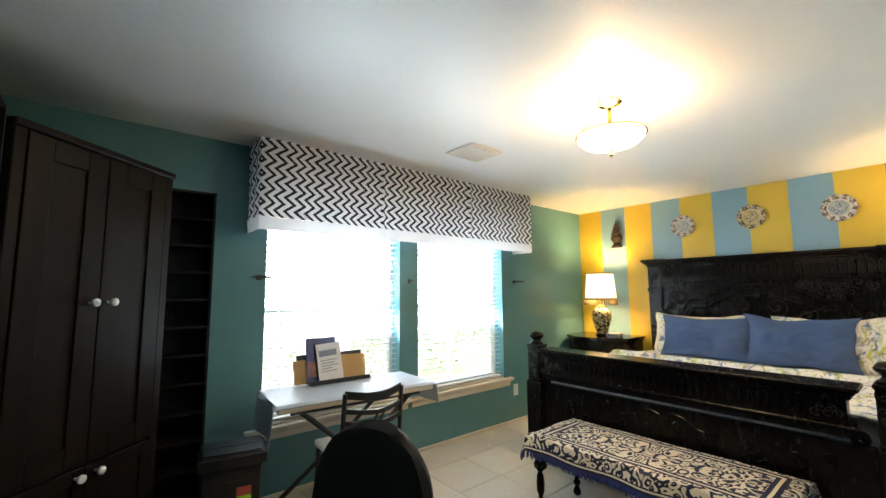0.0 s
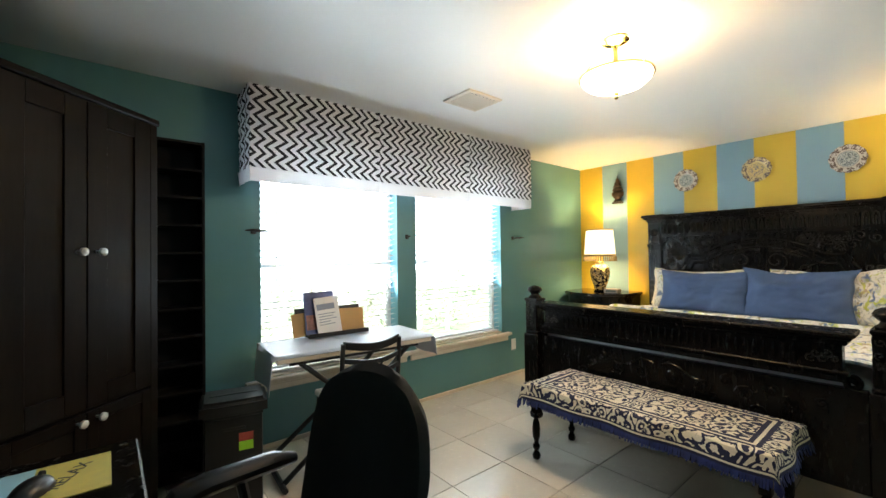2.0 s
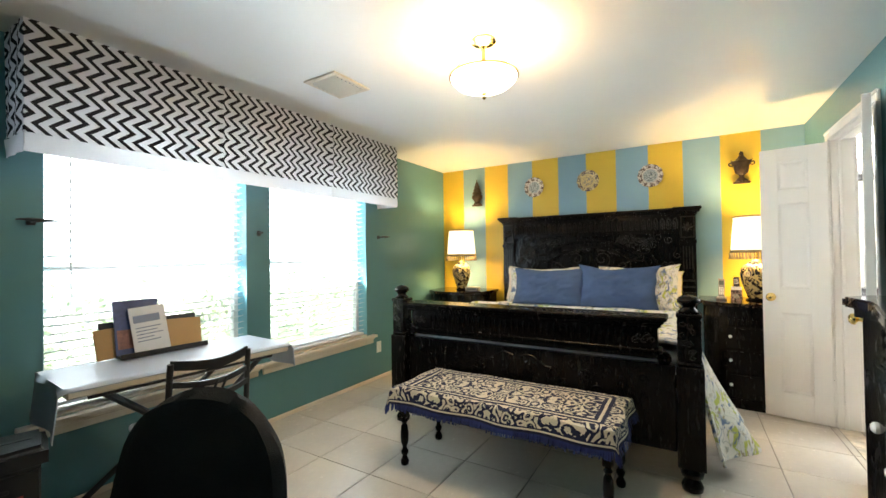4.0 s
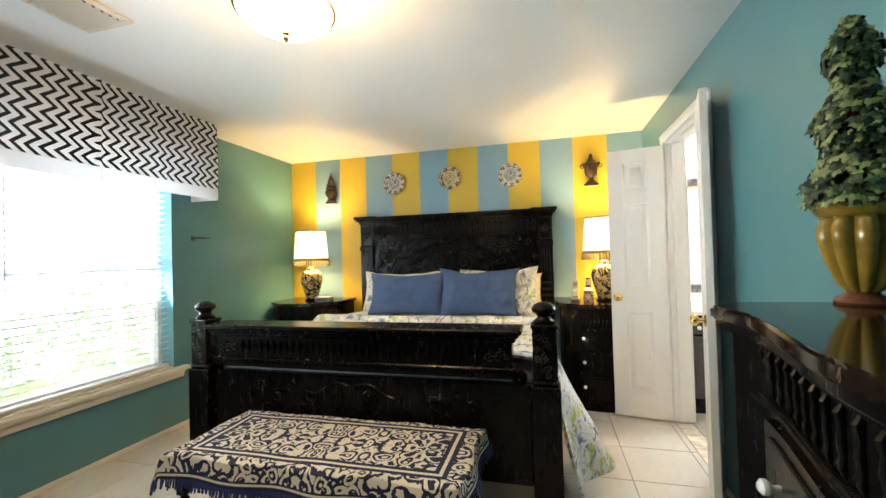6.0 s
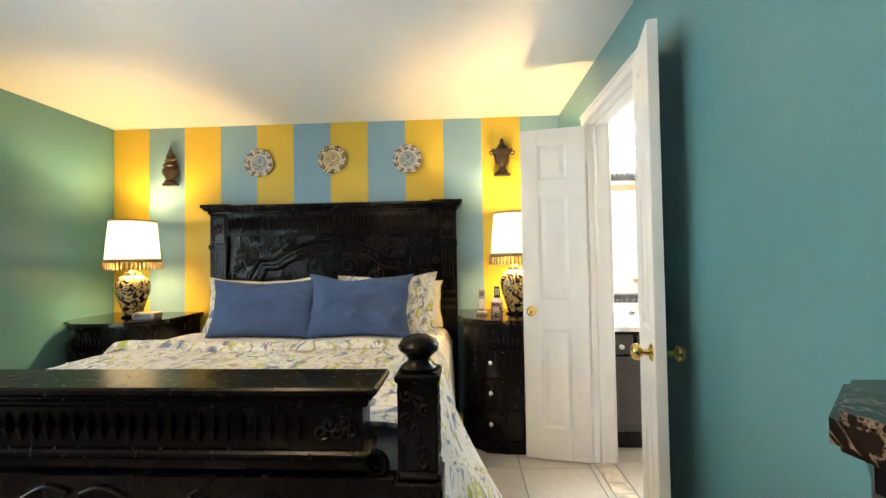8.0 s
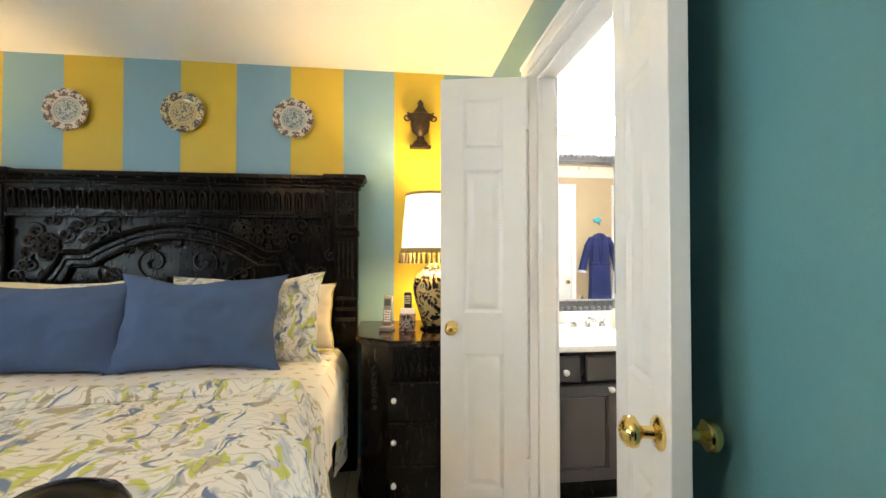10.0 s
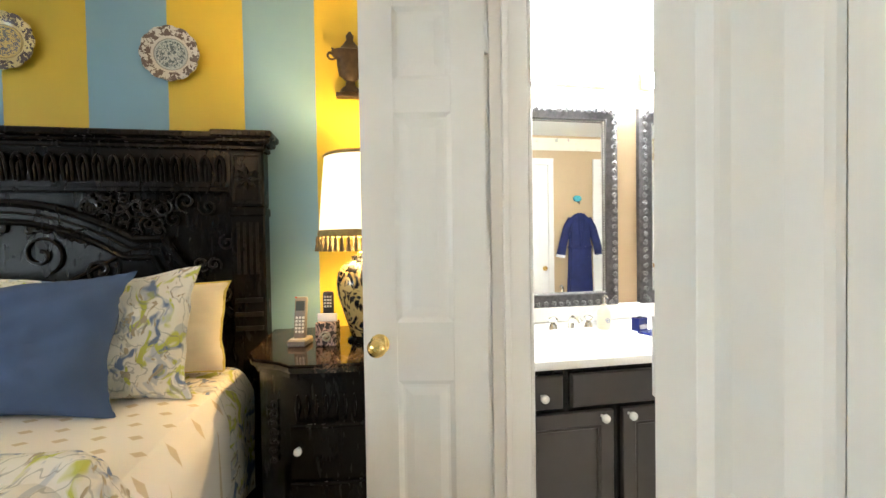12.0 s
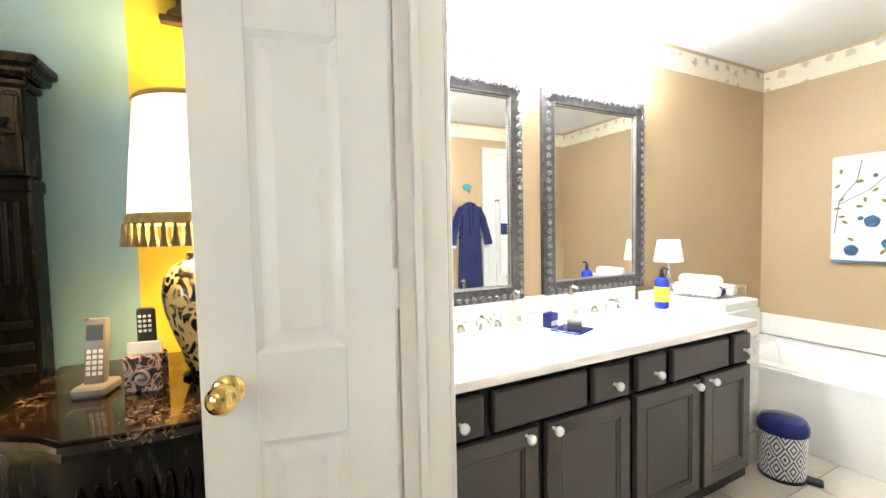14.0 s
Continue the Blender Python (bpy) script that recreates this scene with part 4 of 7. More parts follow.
# ---- bed ----
bed = thing("carved_bed", "black carved wooden king bed with tall headboard", "bed", (0, 0, 0))
HX0, HX1 = 5.305, 5.392
HY0, HY1 = 1.21, 3.17
part("headboard_panel", box((HX0 + 0.035, HY0 + 0.13, 0.25), (HX1, HY1 - 0.13, 1.56)), BLACKWOOD, bed, smooth=0)
for y0, y1 in ((HY0, HY0 + 0.135), (HY1 - 0.135, HY1)):
    bm = box((HX0, y0, 0), (HX1, y1, 1.37), 0.006)
    box((HX0 - 0.012, y0 - 0.006, 1.345), (HX1, y1 + 0.006, 1.385), 0.006, bm=bm)
    box((HX0, y0, 1.385), (HX1, y1, 1.625), 0.006, bm=bm)
    post = part("headboard_post", bm, BLACKWOOD, bed)
    for k in range(4):
        yy = y0 + 0.03 + k * 0.025
        part("reed", box((HX0 - 0.005, yy - 0.006, 1.10), (HX0 - 0.0005, yy + 0.006, 1.32), 0.002), RUBBED, post)
    for z in (0.86, 0.92, 0.98):
        part("band", box((HX0 - 0.006, y0 + 0.012, z), (HX0 - 0.0005, y1 - 0.012, z + 0.02), 0.002), RUBBED, post)
    yc = (y0 + y1) / 2
    bm = bmesh.new()
    for k in range(8):
        a = k * math.pi / 4
        d = Vector((0, math.cos(a), math.sin(a)))
        tube([Vector((HX0 - 0.002, yc, 1.505)), Vector((HX0 - 0.010, yc, 1.505)) + d * 0.028, Vector((HX0 - 0.002, yc, 1.505)) + d * 0.05], [0.004, 0.010, 0.003], 6, bm)
    for z0, z1, a0, a1 in ((1.40, 1.412, -0.058, 0.058), (1.598, 1.61, -0.058, 0.058), (1.412, 1.598, -0.058, -0.047), (1.412, 1.598, 0.047, 0.058)):
        box((HX0 - 0.007, yc + a0, z0), (HX0 + 0.001, yc + a1, z1), 0.003, bm=bm)
    part("rosette_block", bm, RUBBED, bed, "carved flower block")
bm = box((HX0 - 0.012, HY0 - 0.012, 1.622), (HX1, HY1 + 0.012, 1.645), 0.006)
box((HX0 - 0.030, HY0 - 0.025, 1.645), (HX1, HY1 + 0.025, 1.662), 0.007, bm=bm)
box((HX0 - 0.045, HY0 - 0.038, 1.662), (HX1, HY1 + 0.038, 1.690), 0.006, bm=bm)
part("crown_moulding", bm, BLACKWOOD, bed)
for y0, y1 in ((HY0 - 0.048, HY0 + 0.19), (HY1 - 0.19, HY1 + 0.048)):
    bm = box((HX0 - 0.058, y0, 1.668), (HX1, y1, 1.697), 0.006)
    box((HX0 - 0.040, y0 + 0.014, 1.648), (HX1, y1 - 0.014, 1.670), 0.006, bm=bm)
    part("crown_block", bm, BLACKWOOD, bed)
bm = box((HX0 + 0.004, HY0 + 0.13, 1.46), (HX0 + 0.036, HY1 - 0.13, 1.625), 0.003)
box((HX0 - 0.006, HY0 + 0.135, 1.445), (HX0 + 0.02, HY1 - 0.135, 1.468), 0.005, bm=bm)
part("frieze_board", bm, BLACKWOOD, bed)
ym = (HY0 + HY1) / 2
for k in range(30):
    bm = bmesh.new()
    y = HY0 + 0.17 + k * (HY1 - HY0 - 0.34) / 29
    tube([(HX0 + 0.002, y - 0.016, 1.49), (HX0 - 0.006, y - 0.017, 1.555), (HX0 - 0.007, y - 0.011, 1.583), (HX0 - 0.007, y, 1.594), (HX0 - 0.007, y + 0.011, 1.583), (HX0 - 0.006, y + 0.017, 1.555), (HX0 + 0.002, y + 0.014, 1.49)], [0.005, 0.007, 0.007, 0.008, 0.007, 0.007, 0.004], 6, bm)
    tube([(HX0 + 0.002, y, 1.485), (HX0 - 0.004, y, 1.545), (HX0, y, 1.565)], [0.004, 0.006, 0.002], 6, bm)
    part("frieze_arch", bm, RUBBED, bed)


def arch(k):
    """Height of the stepped arch moulding at k, -1 to 1 across the panel."""
    a = abs(k)
    if a < 0.56:
        return 1.405 - 0.15 * (a / 0.56) ** 2
    if a < 0.70:
        return 1.255
    return 1.255 - 0.33 * ((a - 0.70) / 0.30) ** 0.8


half = (HY1 - HY0) / 2 - 0.14
bm = bmesh.new()
for off, r in ((0.0, 0.017), (-0.075, 0.013), (-0.038, 0.006)):
    sc = 1.0 + off * 1.1
    tube([(HX0 + 0.018, ym + half * sc * k / 40, arch(k / 40) + off) for k in range(-40, 41)], r, 8, bm)
part("arch_moulding", bm, BLACKWOOD, bed)
# raised field between the two arch lines
bm = bmesh.new()
prev = None
for k in range(-40, 41):
    y, z = ym + half * k / 40, arch(k / 40)
    yi = ym + half * (1 - 0.0825) * k / 40
    cur = [bm.verts.new(p) for p in ((HX0 + 0.022, y, z), (HX0 + 0.022, yi, z - 0.075), (HX0 + 0.036, yi, z - 0.085), (HX0 + 0.036, y, z + 0.01))]
    if prev:
        for i in range(4):
            bm.faces.new((prev[i], prev[(i + 1) % 4], cur[(i + 1) % 4], cur[i]))
    prev = cur
part("arch_band", bm, BLACKWOOD, bed)
U, V3 = (0, 1, 0), (0, 0, 1)
rnd = random.Random(4)
for sgn in (-1, 1):
    bm = bmesh.new()
    for i in range(34):
        k = 0.36 + 0.62 * rnd.random()
        y = ym + sgn * half * k
        lo = arch(k) + 0.02
        z = lo + (1.44 - lo) * rnd.random()
        scroll((HX0 + 0.024, y, z), 0.028 + 0.02 * rnd.random(), 1.3, rnd.random() * 6.3, rnd.choice((-1, 1)), U, V3, 0.005, bm, 12)
    tagged(part("spandrel_carving", bm, RUBBED, bed, "carved leaf scrollwork"), kind="stuff")
    bm = bmesh.new()
    for (dy, z, r, st, fl) in ((0.13, 1.20, 0.085, -1.2, 1), (0.34, 1.13, 0.07, 0.5, -1), (0.52, 1.06, 0.06, 2.5, 1), (0.22, 1.02, 0.06, 3.6, -1), (0.66, 1.00, 0.045, 1.0, 1)):
        scroll((HX0 + 0.026, ym + sgn * dy, z), r, 1.4, st if sgn > 0 else math.pi - st, fl * sgn, U, V3, 0.006, bm)
    tube([(HX0 + 0.026, ym + sgn * (0.04 + 0.10 * math.sin(t * 2.6) + 0.45 * t * t), 0.95 + 0.30 * t) for t in [i / 14 for i in range(15)]], 0.006, 6, bm)
    part("panel_scrollwork", bm, RUBBED, bed, "carved scrolling vines")
bm = bmesh.new()
for i in range(26):
    a = rnd.uniform(-1, 1)
    scroll((HX0 + 0.022, ym + 0.30 * a, 1.295 + 0.03 * rnd.random() - 0.05 * a * a), 0.024, 1.2, rnd.random() * 6, rnd.choice((-1, 1)), U, V3, 0.006, bm, 12)
tagged(part("crest_carving", bm, RUBBED, bed, "carved leaf crest"), kind="stuff")

# footboard
FX = 3.30
FY0, FY1 = 1.40, 3.09
part("footboard_panel", box((FX - 0.025, FY0 - 0.05, 0.20), (FX + 0.02, FY1 + 0.05, 0.66), 0.004), BLACKWOOD, bed)
part("footboard_panel", box((FX - 0.045, FY0 + 0.03, 0.74), (FX + 0.045, FY1 - 0.03, 0.858), 0.004), BLACKWOOD, bed)
part("cap_moulding", box((FX - 0.060, FY0 + 0.012, 0.858), (FX + 0.060, FY1 - 0.012, 0.880), 0.006), BLACKWOOD, bed)
part("cap_moulding", box((FX - 0.078, FY0 - 0.003, 0.880), (FX + 0.078, FY1 + 0.003, 0.898), 0.007), BLACKWOOD, bed)
part("footboard_cap", box((FX - 0.095, FY0 - 0.018, 0.898), (FX + 0.095, FY1 + 0.018, 0.920), 0.006), BLACKWOOD, bed)
bm = box((FX - 0.060, FY0 + 0.010, 0.722), (FX + 0.05, FY1 - 0.010, 0.742), 0.006)
box((FX - 0.052, FY0 + 0.02, 0.690), (FX + 0.045, FY1 - 0.02, 0.722), 0.005, bm=bm)
part("footboard_moulding", bm, BLACKWOOD, bed)
flute = mesh_of("flute", tube([(0, 0, 0.765), (-0.008, 0, 0.80), (0, 0, 0.838)], [0.004, 0.009, 0.004], 6), BLACKWOOD)
for k in range(34):
    o = new("flute", flute)
    o.parent = bed
    o.location = (FX - 0.045, FY0 + 0.20 + k * (FY1 - FY0 - 0.40) / 33, 0)
for yc in (FY0 + 0.10, FY1 - 0.10):
    bm = bmesh.new()
    for i in range(5):
        scroll((FX - 0.046, yc - 0.04 + 0.02 * i, 0.79 + 0.02 * (i % 2)), 0.022, 1.2, i, 1, U, V3, 0.004, bm, 10)
    part("rosette_block", bm, RUBBED, bed, "carved corner block")
bm = bmesh.new()
yc = (FY0 + FY1) / 2
for sgn in (-1, 1):
    part("carved_vine", tube([(FX - 0.03, yc + sgn * (0.02 + 0.25 * t), 0.61 - 0.03 * t + 0.022 * math.sin(t * 6)) for t in [i / 20 for i in range(21)]], 0.007, 6), BLACKWOOD, bed)
    for dy, z, r, st, fl in ((0.10, 0.545, 0.05, 2.0, 1), (0.24, 0.54, 0.05, 0.5, -1), (0.36, 0.59, 0.035, 1.5, 1), (0.44, 0.54, 0.045, 3.0, -1), (0.55, 0.585, 0.035, 0.2, 1), (0.62, 0.53, 0.04, 2.0, -1), (0.74, 0.57, 0.03, 1.0, 1), (0.30, 0.47, 0.04, 1.2, 1), (0.50, 0.46, 0.04, 2.6, -1)):
        part("carved_scroll", scroll((FX - 0.028, yc + sgn * dy, z), r, 1.4, st if sgn > 0 else math.pi - st, fl * sgn, U, V3, 0.006, None, 18), BLACKWOOD, bed)
for sgn, y in ((-1, FY0), (1, FY1)):
    bm = scroll((FX - 0.005, y + sgn * -0.005, 0.685), 0.035, 1.3, 1.5, -sgn, U, V3, 0.012)
    scroll((FX - 0.005, y + sgn * 0.05, 0.575), 0.03, 1.3, -1.5, sgn, U, V3, 0.012, bm)
    tube([(FX - 0.005, y + sgn * -0.02, 0.65), (FX - 0.005, y + sgn * 0.02, 0.61), (FX - 0.005, y + sgn * 0.06, 0.545)], 0.014, 8, bm)
    part("shoulder_scroll", bm, BLACKWOOD, bed, "carved shoulder scroll")


def bed_post(y):
    p = new("bed_post")
    p.parent = bed
    p.location = (FX, y, 0)
    p.empty_display_size = 0.03
    part("foot", turned([(0.03, 0), (0.048, 0.012), (0.052, 0.035), (0.04, 0.06), (0.034, 0.07), (0.05, 0.085), (0.055, 0.105), (0.044, 0.125), (0.05, 0.135)], 22), BLACKWOOD, p)
    bm = box((-0.064, -0.064, 0.135), (0.064, 0.064, 0.665), 0.005)
    box((-0.058, -0.058, 0.665), (0.058, 0.058, 0.690), 0.01, bm=bm)
    part("lower_block", bm, BLACKWOOD, p)
    bm = box((-0.053, -0.053, 0.690), (0.053, 0.053, 0.925), 0.005)
    box((-0.060, -0.060, 0.920), (0.060, 0.060, 0.942), 0.006, bm=bm)
    part("upper_block", bm, BLACKWOOD, p)
    bm = bmesh.new()
    r2 = random.Random(2)
    for axis_u, n in (((0, 1, 0), (-1, 0, 0)), ((1, 0, 0), (0, -1, 0)), ((1, 0, 0), (0, 1, 0))):
        for i in range(12):
            c = Vector(n) * 0.053 + Vector(axis_u) * r2.uniform(-0.03, 0.03) + Vector((0, 0, r2.uniform(0.71, 0.90)))
            scroll(c, 0.018, 1.1, r2.random() * 6, r2.choice((-1, 1)), axis_u, V3, 0.0035, bm, 10)
    tagged(part("carving", bm, RUBBED, p, "worn leaf carving"), kind="stuff")
    part("finial", turned([(0.045, 0.940), (0.05, 0.952), (0.034, 0.965), (0.030, 0.975), (0.040, 0.985), (0.054, 0.998), (0.056, 1.010), (0.048, 1.024), (0.026, 1.036), (0.002, 1.041)], 24, lobes=10, lobe=0.04), BLACKWOOD, p)


bed_post(1.283)
bed_post(3.18)
for y in (1.30, 3.10):
    part("side_rail", box((FX + 0.03, y, 0.24), (HX0, y + 0.045, 0.42), 0.005), BLACKWOOD, bed)
part("box_spring", box((FX + 0.05, 1.35, 0.28), (HX0 - 0.01, 3.10, 0.45), 0.03, seg=2), CREAMCLOTH, bed, "cream box spring")

solid("mattress", box((FX + 0.06, 1.33, 0.45), (HX0 - 0.005, 3.12, 0.70), 0.05, seg=3), WHITECLOTH, "thick mattress under a white sheet", "mattress")
BYC = 2.225


def drape(x0, x1, top, hang_s, hang_n, wave_amp, seedv, flare=0.0):
    """A cover over the bed: u along the bed, v across it from the south hem over the top to the north hem."""
    def f(u, v):
        x = x0 + (x1 - x0) * u
        hs, hn = hang_s(u), hang_n(u)
        wtop = 0.925
        total = hs + 2 * wtop + hn
        s = v * total
        ripple = noise.noise(Vector((x * 4.0, s * 3.0, seedv))) * 0.012 + noise.noise(Vector((x * 11.0, s * 9.0, seedv))) * 0.004
        if s < hs:
            d = hs - s
            out = 0.05 * math.sin(min(1, d / 0.08) * math.pi / 2) + flare * math.exp(-((u - 0.42) / 0.38) ** 2) * (d / 0.55) ** 1.3
            out += wave_amp * (d / 0.5) * math.sin(x * 19 + seedv)
            y, z = BYC - wtop - out, top - 0.02 * min(1, d / 0.05) - d * 0.985
        elif s > hs + 2 * wtop:
            d = s - hs - 2 * wtop
            out = 0.05 * math.sin(min(1, d / 0.08) * math.pi / 2) + wave_amp * (d / 0.5) * math.sin(x * 17 + seedv)
            y, z = BYC + wtop + out, top - 0.02 * min(1, d / 0.05) - d * 0.985
        else:
            y, z = BYC - wtop + (s - hs), top
        edge = min(1, (0.925 - abs(y - BYC)) / 0.10) if abs(y - BYC) < 0.925 else 0
        return (x, y + ripple * 0.5, z + ripple + 0.018 * max(0, edge))
    return f


bm = sheet(drape(4.15, 4.93, 0.728, lambda u: 0.30, lambda u: 0.30, 0.015, 3.0), 40, 90, 0.006)
solid("bed_sheet", bm, DOTTED, "white cotton sheet with beige dots folded back", "sheet")
bm = sheet(drape(3.37, 4.42, 0.748, lambda u: 0.60 - 0.14 * u * u + 0.02 * math.sin(u * 9), lambda u: 0.42, 0.03, 1.0, flare=0.27), 60, 130, 0.014)
duvet = thing("duvet", "white duvet printed with blue and lime leaves", "duvet")
part("cover", bm, FLORAL, duvet)
bm = sheet(lambda u, v: (4.34 + 0.12 * u + 0.035 * math.sin(v * 9) - 0.10 * max(0, abs(v - 0.5) - 0.42) / 0.08, 1.225 + 2.0 * v, 0.768 + 0.034 * math.sin(u * math.pi) + 0.010 * noise.noise(Vector((u * 4, v * 14, 2))) - 0.22 * (max(0, abs(v - 0.5) - 0.445) / 0.055) ** 1.6), 10, 80, 0.012)
part("turned_down_edge", bm, FLORAL, duvet, "rolled turn-down edge")
bm = sheet(drape(4.84, 5.24, 0.716, lambda u: 0.48, lambda u: 0.40, 0.02, 7.0), 24, 100, 0.005)
solid("bed_sheet", bm, FLORALSMALL, "leaf print bottom sheet hanging beside the nightstand", "sheet")


def pillow(name, label, material, at, w, h, t, lean, rz=0, piping=None, seed=0, ears=0.0):
    p = thing(name, label, "pillow", at, rz)
    rot = Matrix.Rotation(radians(lean), 4, "Y")

    def f(side):
        def g(u, v):
            a, b = 2 * u - 1, 2 * v - 1
            puff = (max(0, 1 - abs(a) ** 2.6) ** 0.55) * (max(0, 1 - abs(b) ** 2.4) ** 0.55)
            pinch = 1 - 0.07 * (1 - abs(a)) ** 0.7 * abs(b) ** 3
            y = a * w / 2 * (1 - 0.05 * (1 - abs(b) ** 2) * abs(a) ** 3) * (1 + ears * abs(a * b) ** 3)
            z = h / 2 + b * h / 2 * pinch * (1 + ears * abs(a * b) ** 3) - 0.012 * (1 - abs(a)) * (b > 0)
            wr = noise.noise(Vector((a * 2.0, b * 2.0, seed))) * 0.034 + noise.noise(Vector((a * 5 + b * 2, b * 4, seed + 5))) * 0.014 + noise.noise(Vector((a * 13 + b * 6, b * 9, seed + 9))) * 0.005
            z += 0.022 * noise.noise(Vector((a * 1.6, seed, b))) * (0.4 + 0.6 * v)
            y += 0.016 * noise.noise(Vector((seed, b * 2.1, a))) * abs(a)
            x = side * (t / 2 * puff + 0.003) + wr * puff
            return rot @ Vector((x, y, z))
        return g
    bm = sheet(f(-1), 48, 36)
    sheet(f(1), 48, 36, bm=bm)
    bmesh.ops.remove_doubles(bm, verts=bm.verts, dist=0.0065)
    bmesh.ops.recalc_face_normals(bm, faces=bm.faces)
    part("cushion", bm, material, p)
    if piping:
        loop = [(a, -1) for a in np.linspace(-1, 1, 13)] + [(1, b) for b in np.linspace(-1, 1, 10)[1:]] + [(a, 1) for a in np.linspace(1, -1, 13)[1:]] + [(-1, b) for b in np.linspace(1, -1, 10)[1:]]
        g = f(0)
        part("piping", tube([g((a + 1) / 2, (b + 1) / 2) for a, b in loop], 0.005, 6), piping, p)
    return p


pillow("bed_pillow", "cream cotton bed pillow against the headboard", CREAMCLOTH, (5.10, 1.716, 0.752), 0.80, 0.345, 0.16, 15, seed=1, piping=YELLOWPAD)
pillow("bed_pillow", "cream cotton bed pillow against the headboard", CREAMCLOTH, (5.10, 2.66, 0.752), 0.80, 0.375, 0.16, 15, seed=2)
pillow("floral_pillow", "leaf print pillow with a narrow flange", FLORALSMALL, (4.875, 1.686, 0.752), 0.66, 0.392, 0.12, 14, piping=FLORALSMALL, seed=3, ears=0.05)
pillow("floral_pillow", "leaf print pillow with cream edge", FLORALSMALL, (4.90, 2.60, 0.752), 0.70, 0.37, 0.12, 14, piping=CREAMCLOTH, seed=4, ears=0.05)
pillow("blue_pillow", "plain blue linen pillow", BLUELINEN, (4.765, 1.845, 0.752), 0.66, 0.40, 0.15, 17, seed=6, ears=0.09)
pillow("blue_pillow", "plain blue linen pillow", BLUELINEN, (4.765, 2.49, 0.752), 0.71, 0.38, 0.15, 17, seed=8, ears=0.05)

# ---- bench at the foot of the bed ----
bench = thing("bench", "dark wooden bench with turned legs", "bench", (2.965, 2.195, 0), 0)
BHX, BHY = 0.22, 0.58


def bench_leg(x, y):
    bm = turned([(0.014, 0), (0.022, 0.006), (0.026, 0.025), (0.018, 0.045), (0.012, 0.055), (0.021, 0.07), (0.023, 0.085), (0.014, 0.10), (0.013, 0.115), (0.023, 0.14), (0.025, 0.19), (0.020, 0.235), (0.013, 0.25), (0.021, 0.265), (0.013, 0.28), (0.020, 0.29)], 18, (x, y, 0))
    box((x - 0.022, y - 0.022, 0.29), (x + 0.022, y + 0.022, 0.36), 0.003, bm=bm)
    part("leg", bm, BLACKWOOD, bench)


for x in (-BHX + 0.025, BHX - 0.025):
    for y in (-BHY, BHY):
        bench_leg(x, y)
part("seat_frame", box((-BHX, -BHY - 0.02, 0.33), (BHX, BHY + 0.02, 0.385), 0.006), BLACKWOOD, bench)
part("seat_cushion", box((-BHX - 0.008, -BHY - 0.03, 0.385), (BHX + 0.008, BHY + 0.03, 0.468), 0.03, seg=3), NAVYCLOTH, bench, "navy seat cushion")


def throw_shape(u, v):
    lx, ly = -0.33 + 0.66 * u, -0.70 + 1.40 * v
    ax, ay = BHX + 0.014, BHY + 0.036

    def fold(q, a):
        over = abs(q) - a
        return (q, 0.0) if over <= 0 else (math.copysign(a + 0.012 + over * 0.22, q), over)
    x, dx = fold(lx, ax)
    y, dy = fold(ly, ay)
    z = 0.478 - max(dx, dy) * 0.94 - 0.35 * min(dx, dy)
    z += 0.004 * noise.noise(Vector((lx * 6, ly * 6, 1)))
    return (x + 0.01 * math.sin(ly * 16) * (dx > 0), y + 0.01 * math.sin(lx * 18) * (dy > 0), z)


thr = thing("bench_throw", "navy and cream scroll pattern woven throw with blue fringe", "throw", (2.965, 2.195, 0), 0)
part("cloth", sheet(throw_shape, 60, 110, 0.005, uv=lambda u, v: (-0.33 + 0.66 * u, -0.66 + 1.32 * v)), THROW, thr)
bm = bmesh.new()
rnd = random.Random(9)
for side in range(4):
    n = 130 if side < 2 else 62
    for i in range(n):
        t = i / (n - 1)
        base = Vector(throw_shape(0.0 if side == 0 else 1.0, t) if side < 2 else throw_shape(t, 0.0 if side == 2 else 1.0))
        o = Vector(((-1, 0, 0), (1, 0, 0), (0, -1, 0), (0, 1, 0))[side])
        w = Vector((0, 0.0055, 0)) if side < 2 else Vector((0.0055, 0, 0))
        d = o * rnd.uniform(0.002, 0.016) + Vector((0, 0, -rnd.uniform(0.030, 0.042)))
        vs = [bm.verts.new(p) for p in (base - w, base + w, base + d + w * 0.8, base + d - w * 0.8)]
        bm.faces.new(vs)
part("fringe", bm, BLUEFRINGE, thr, "blue thread fringe", smooth=0)

# ---- nightstands ----


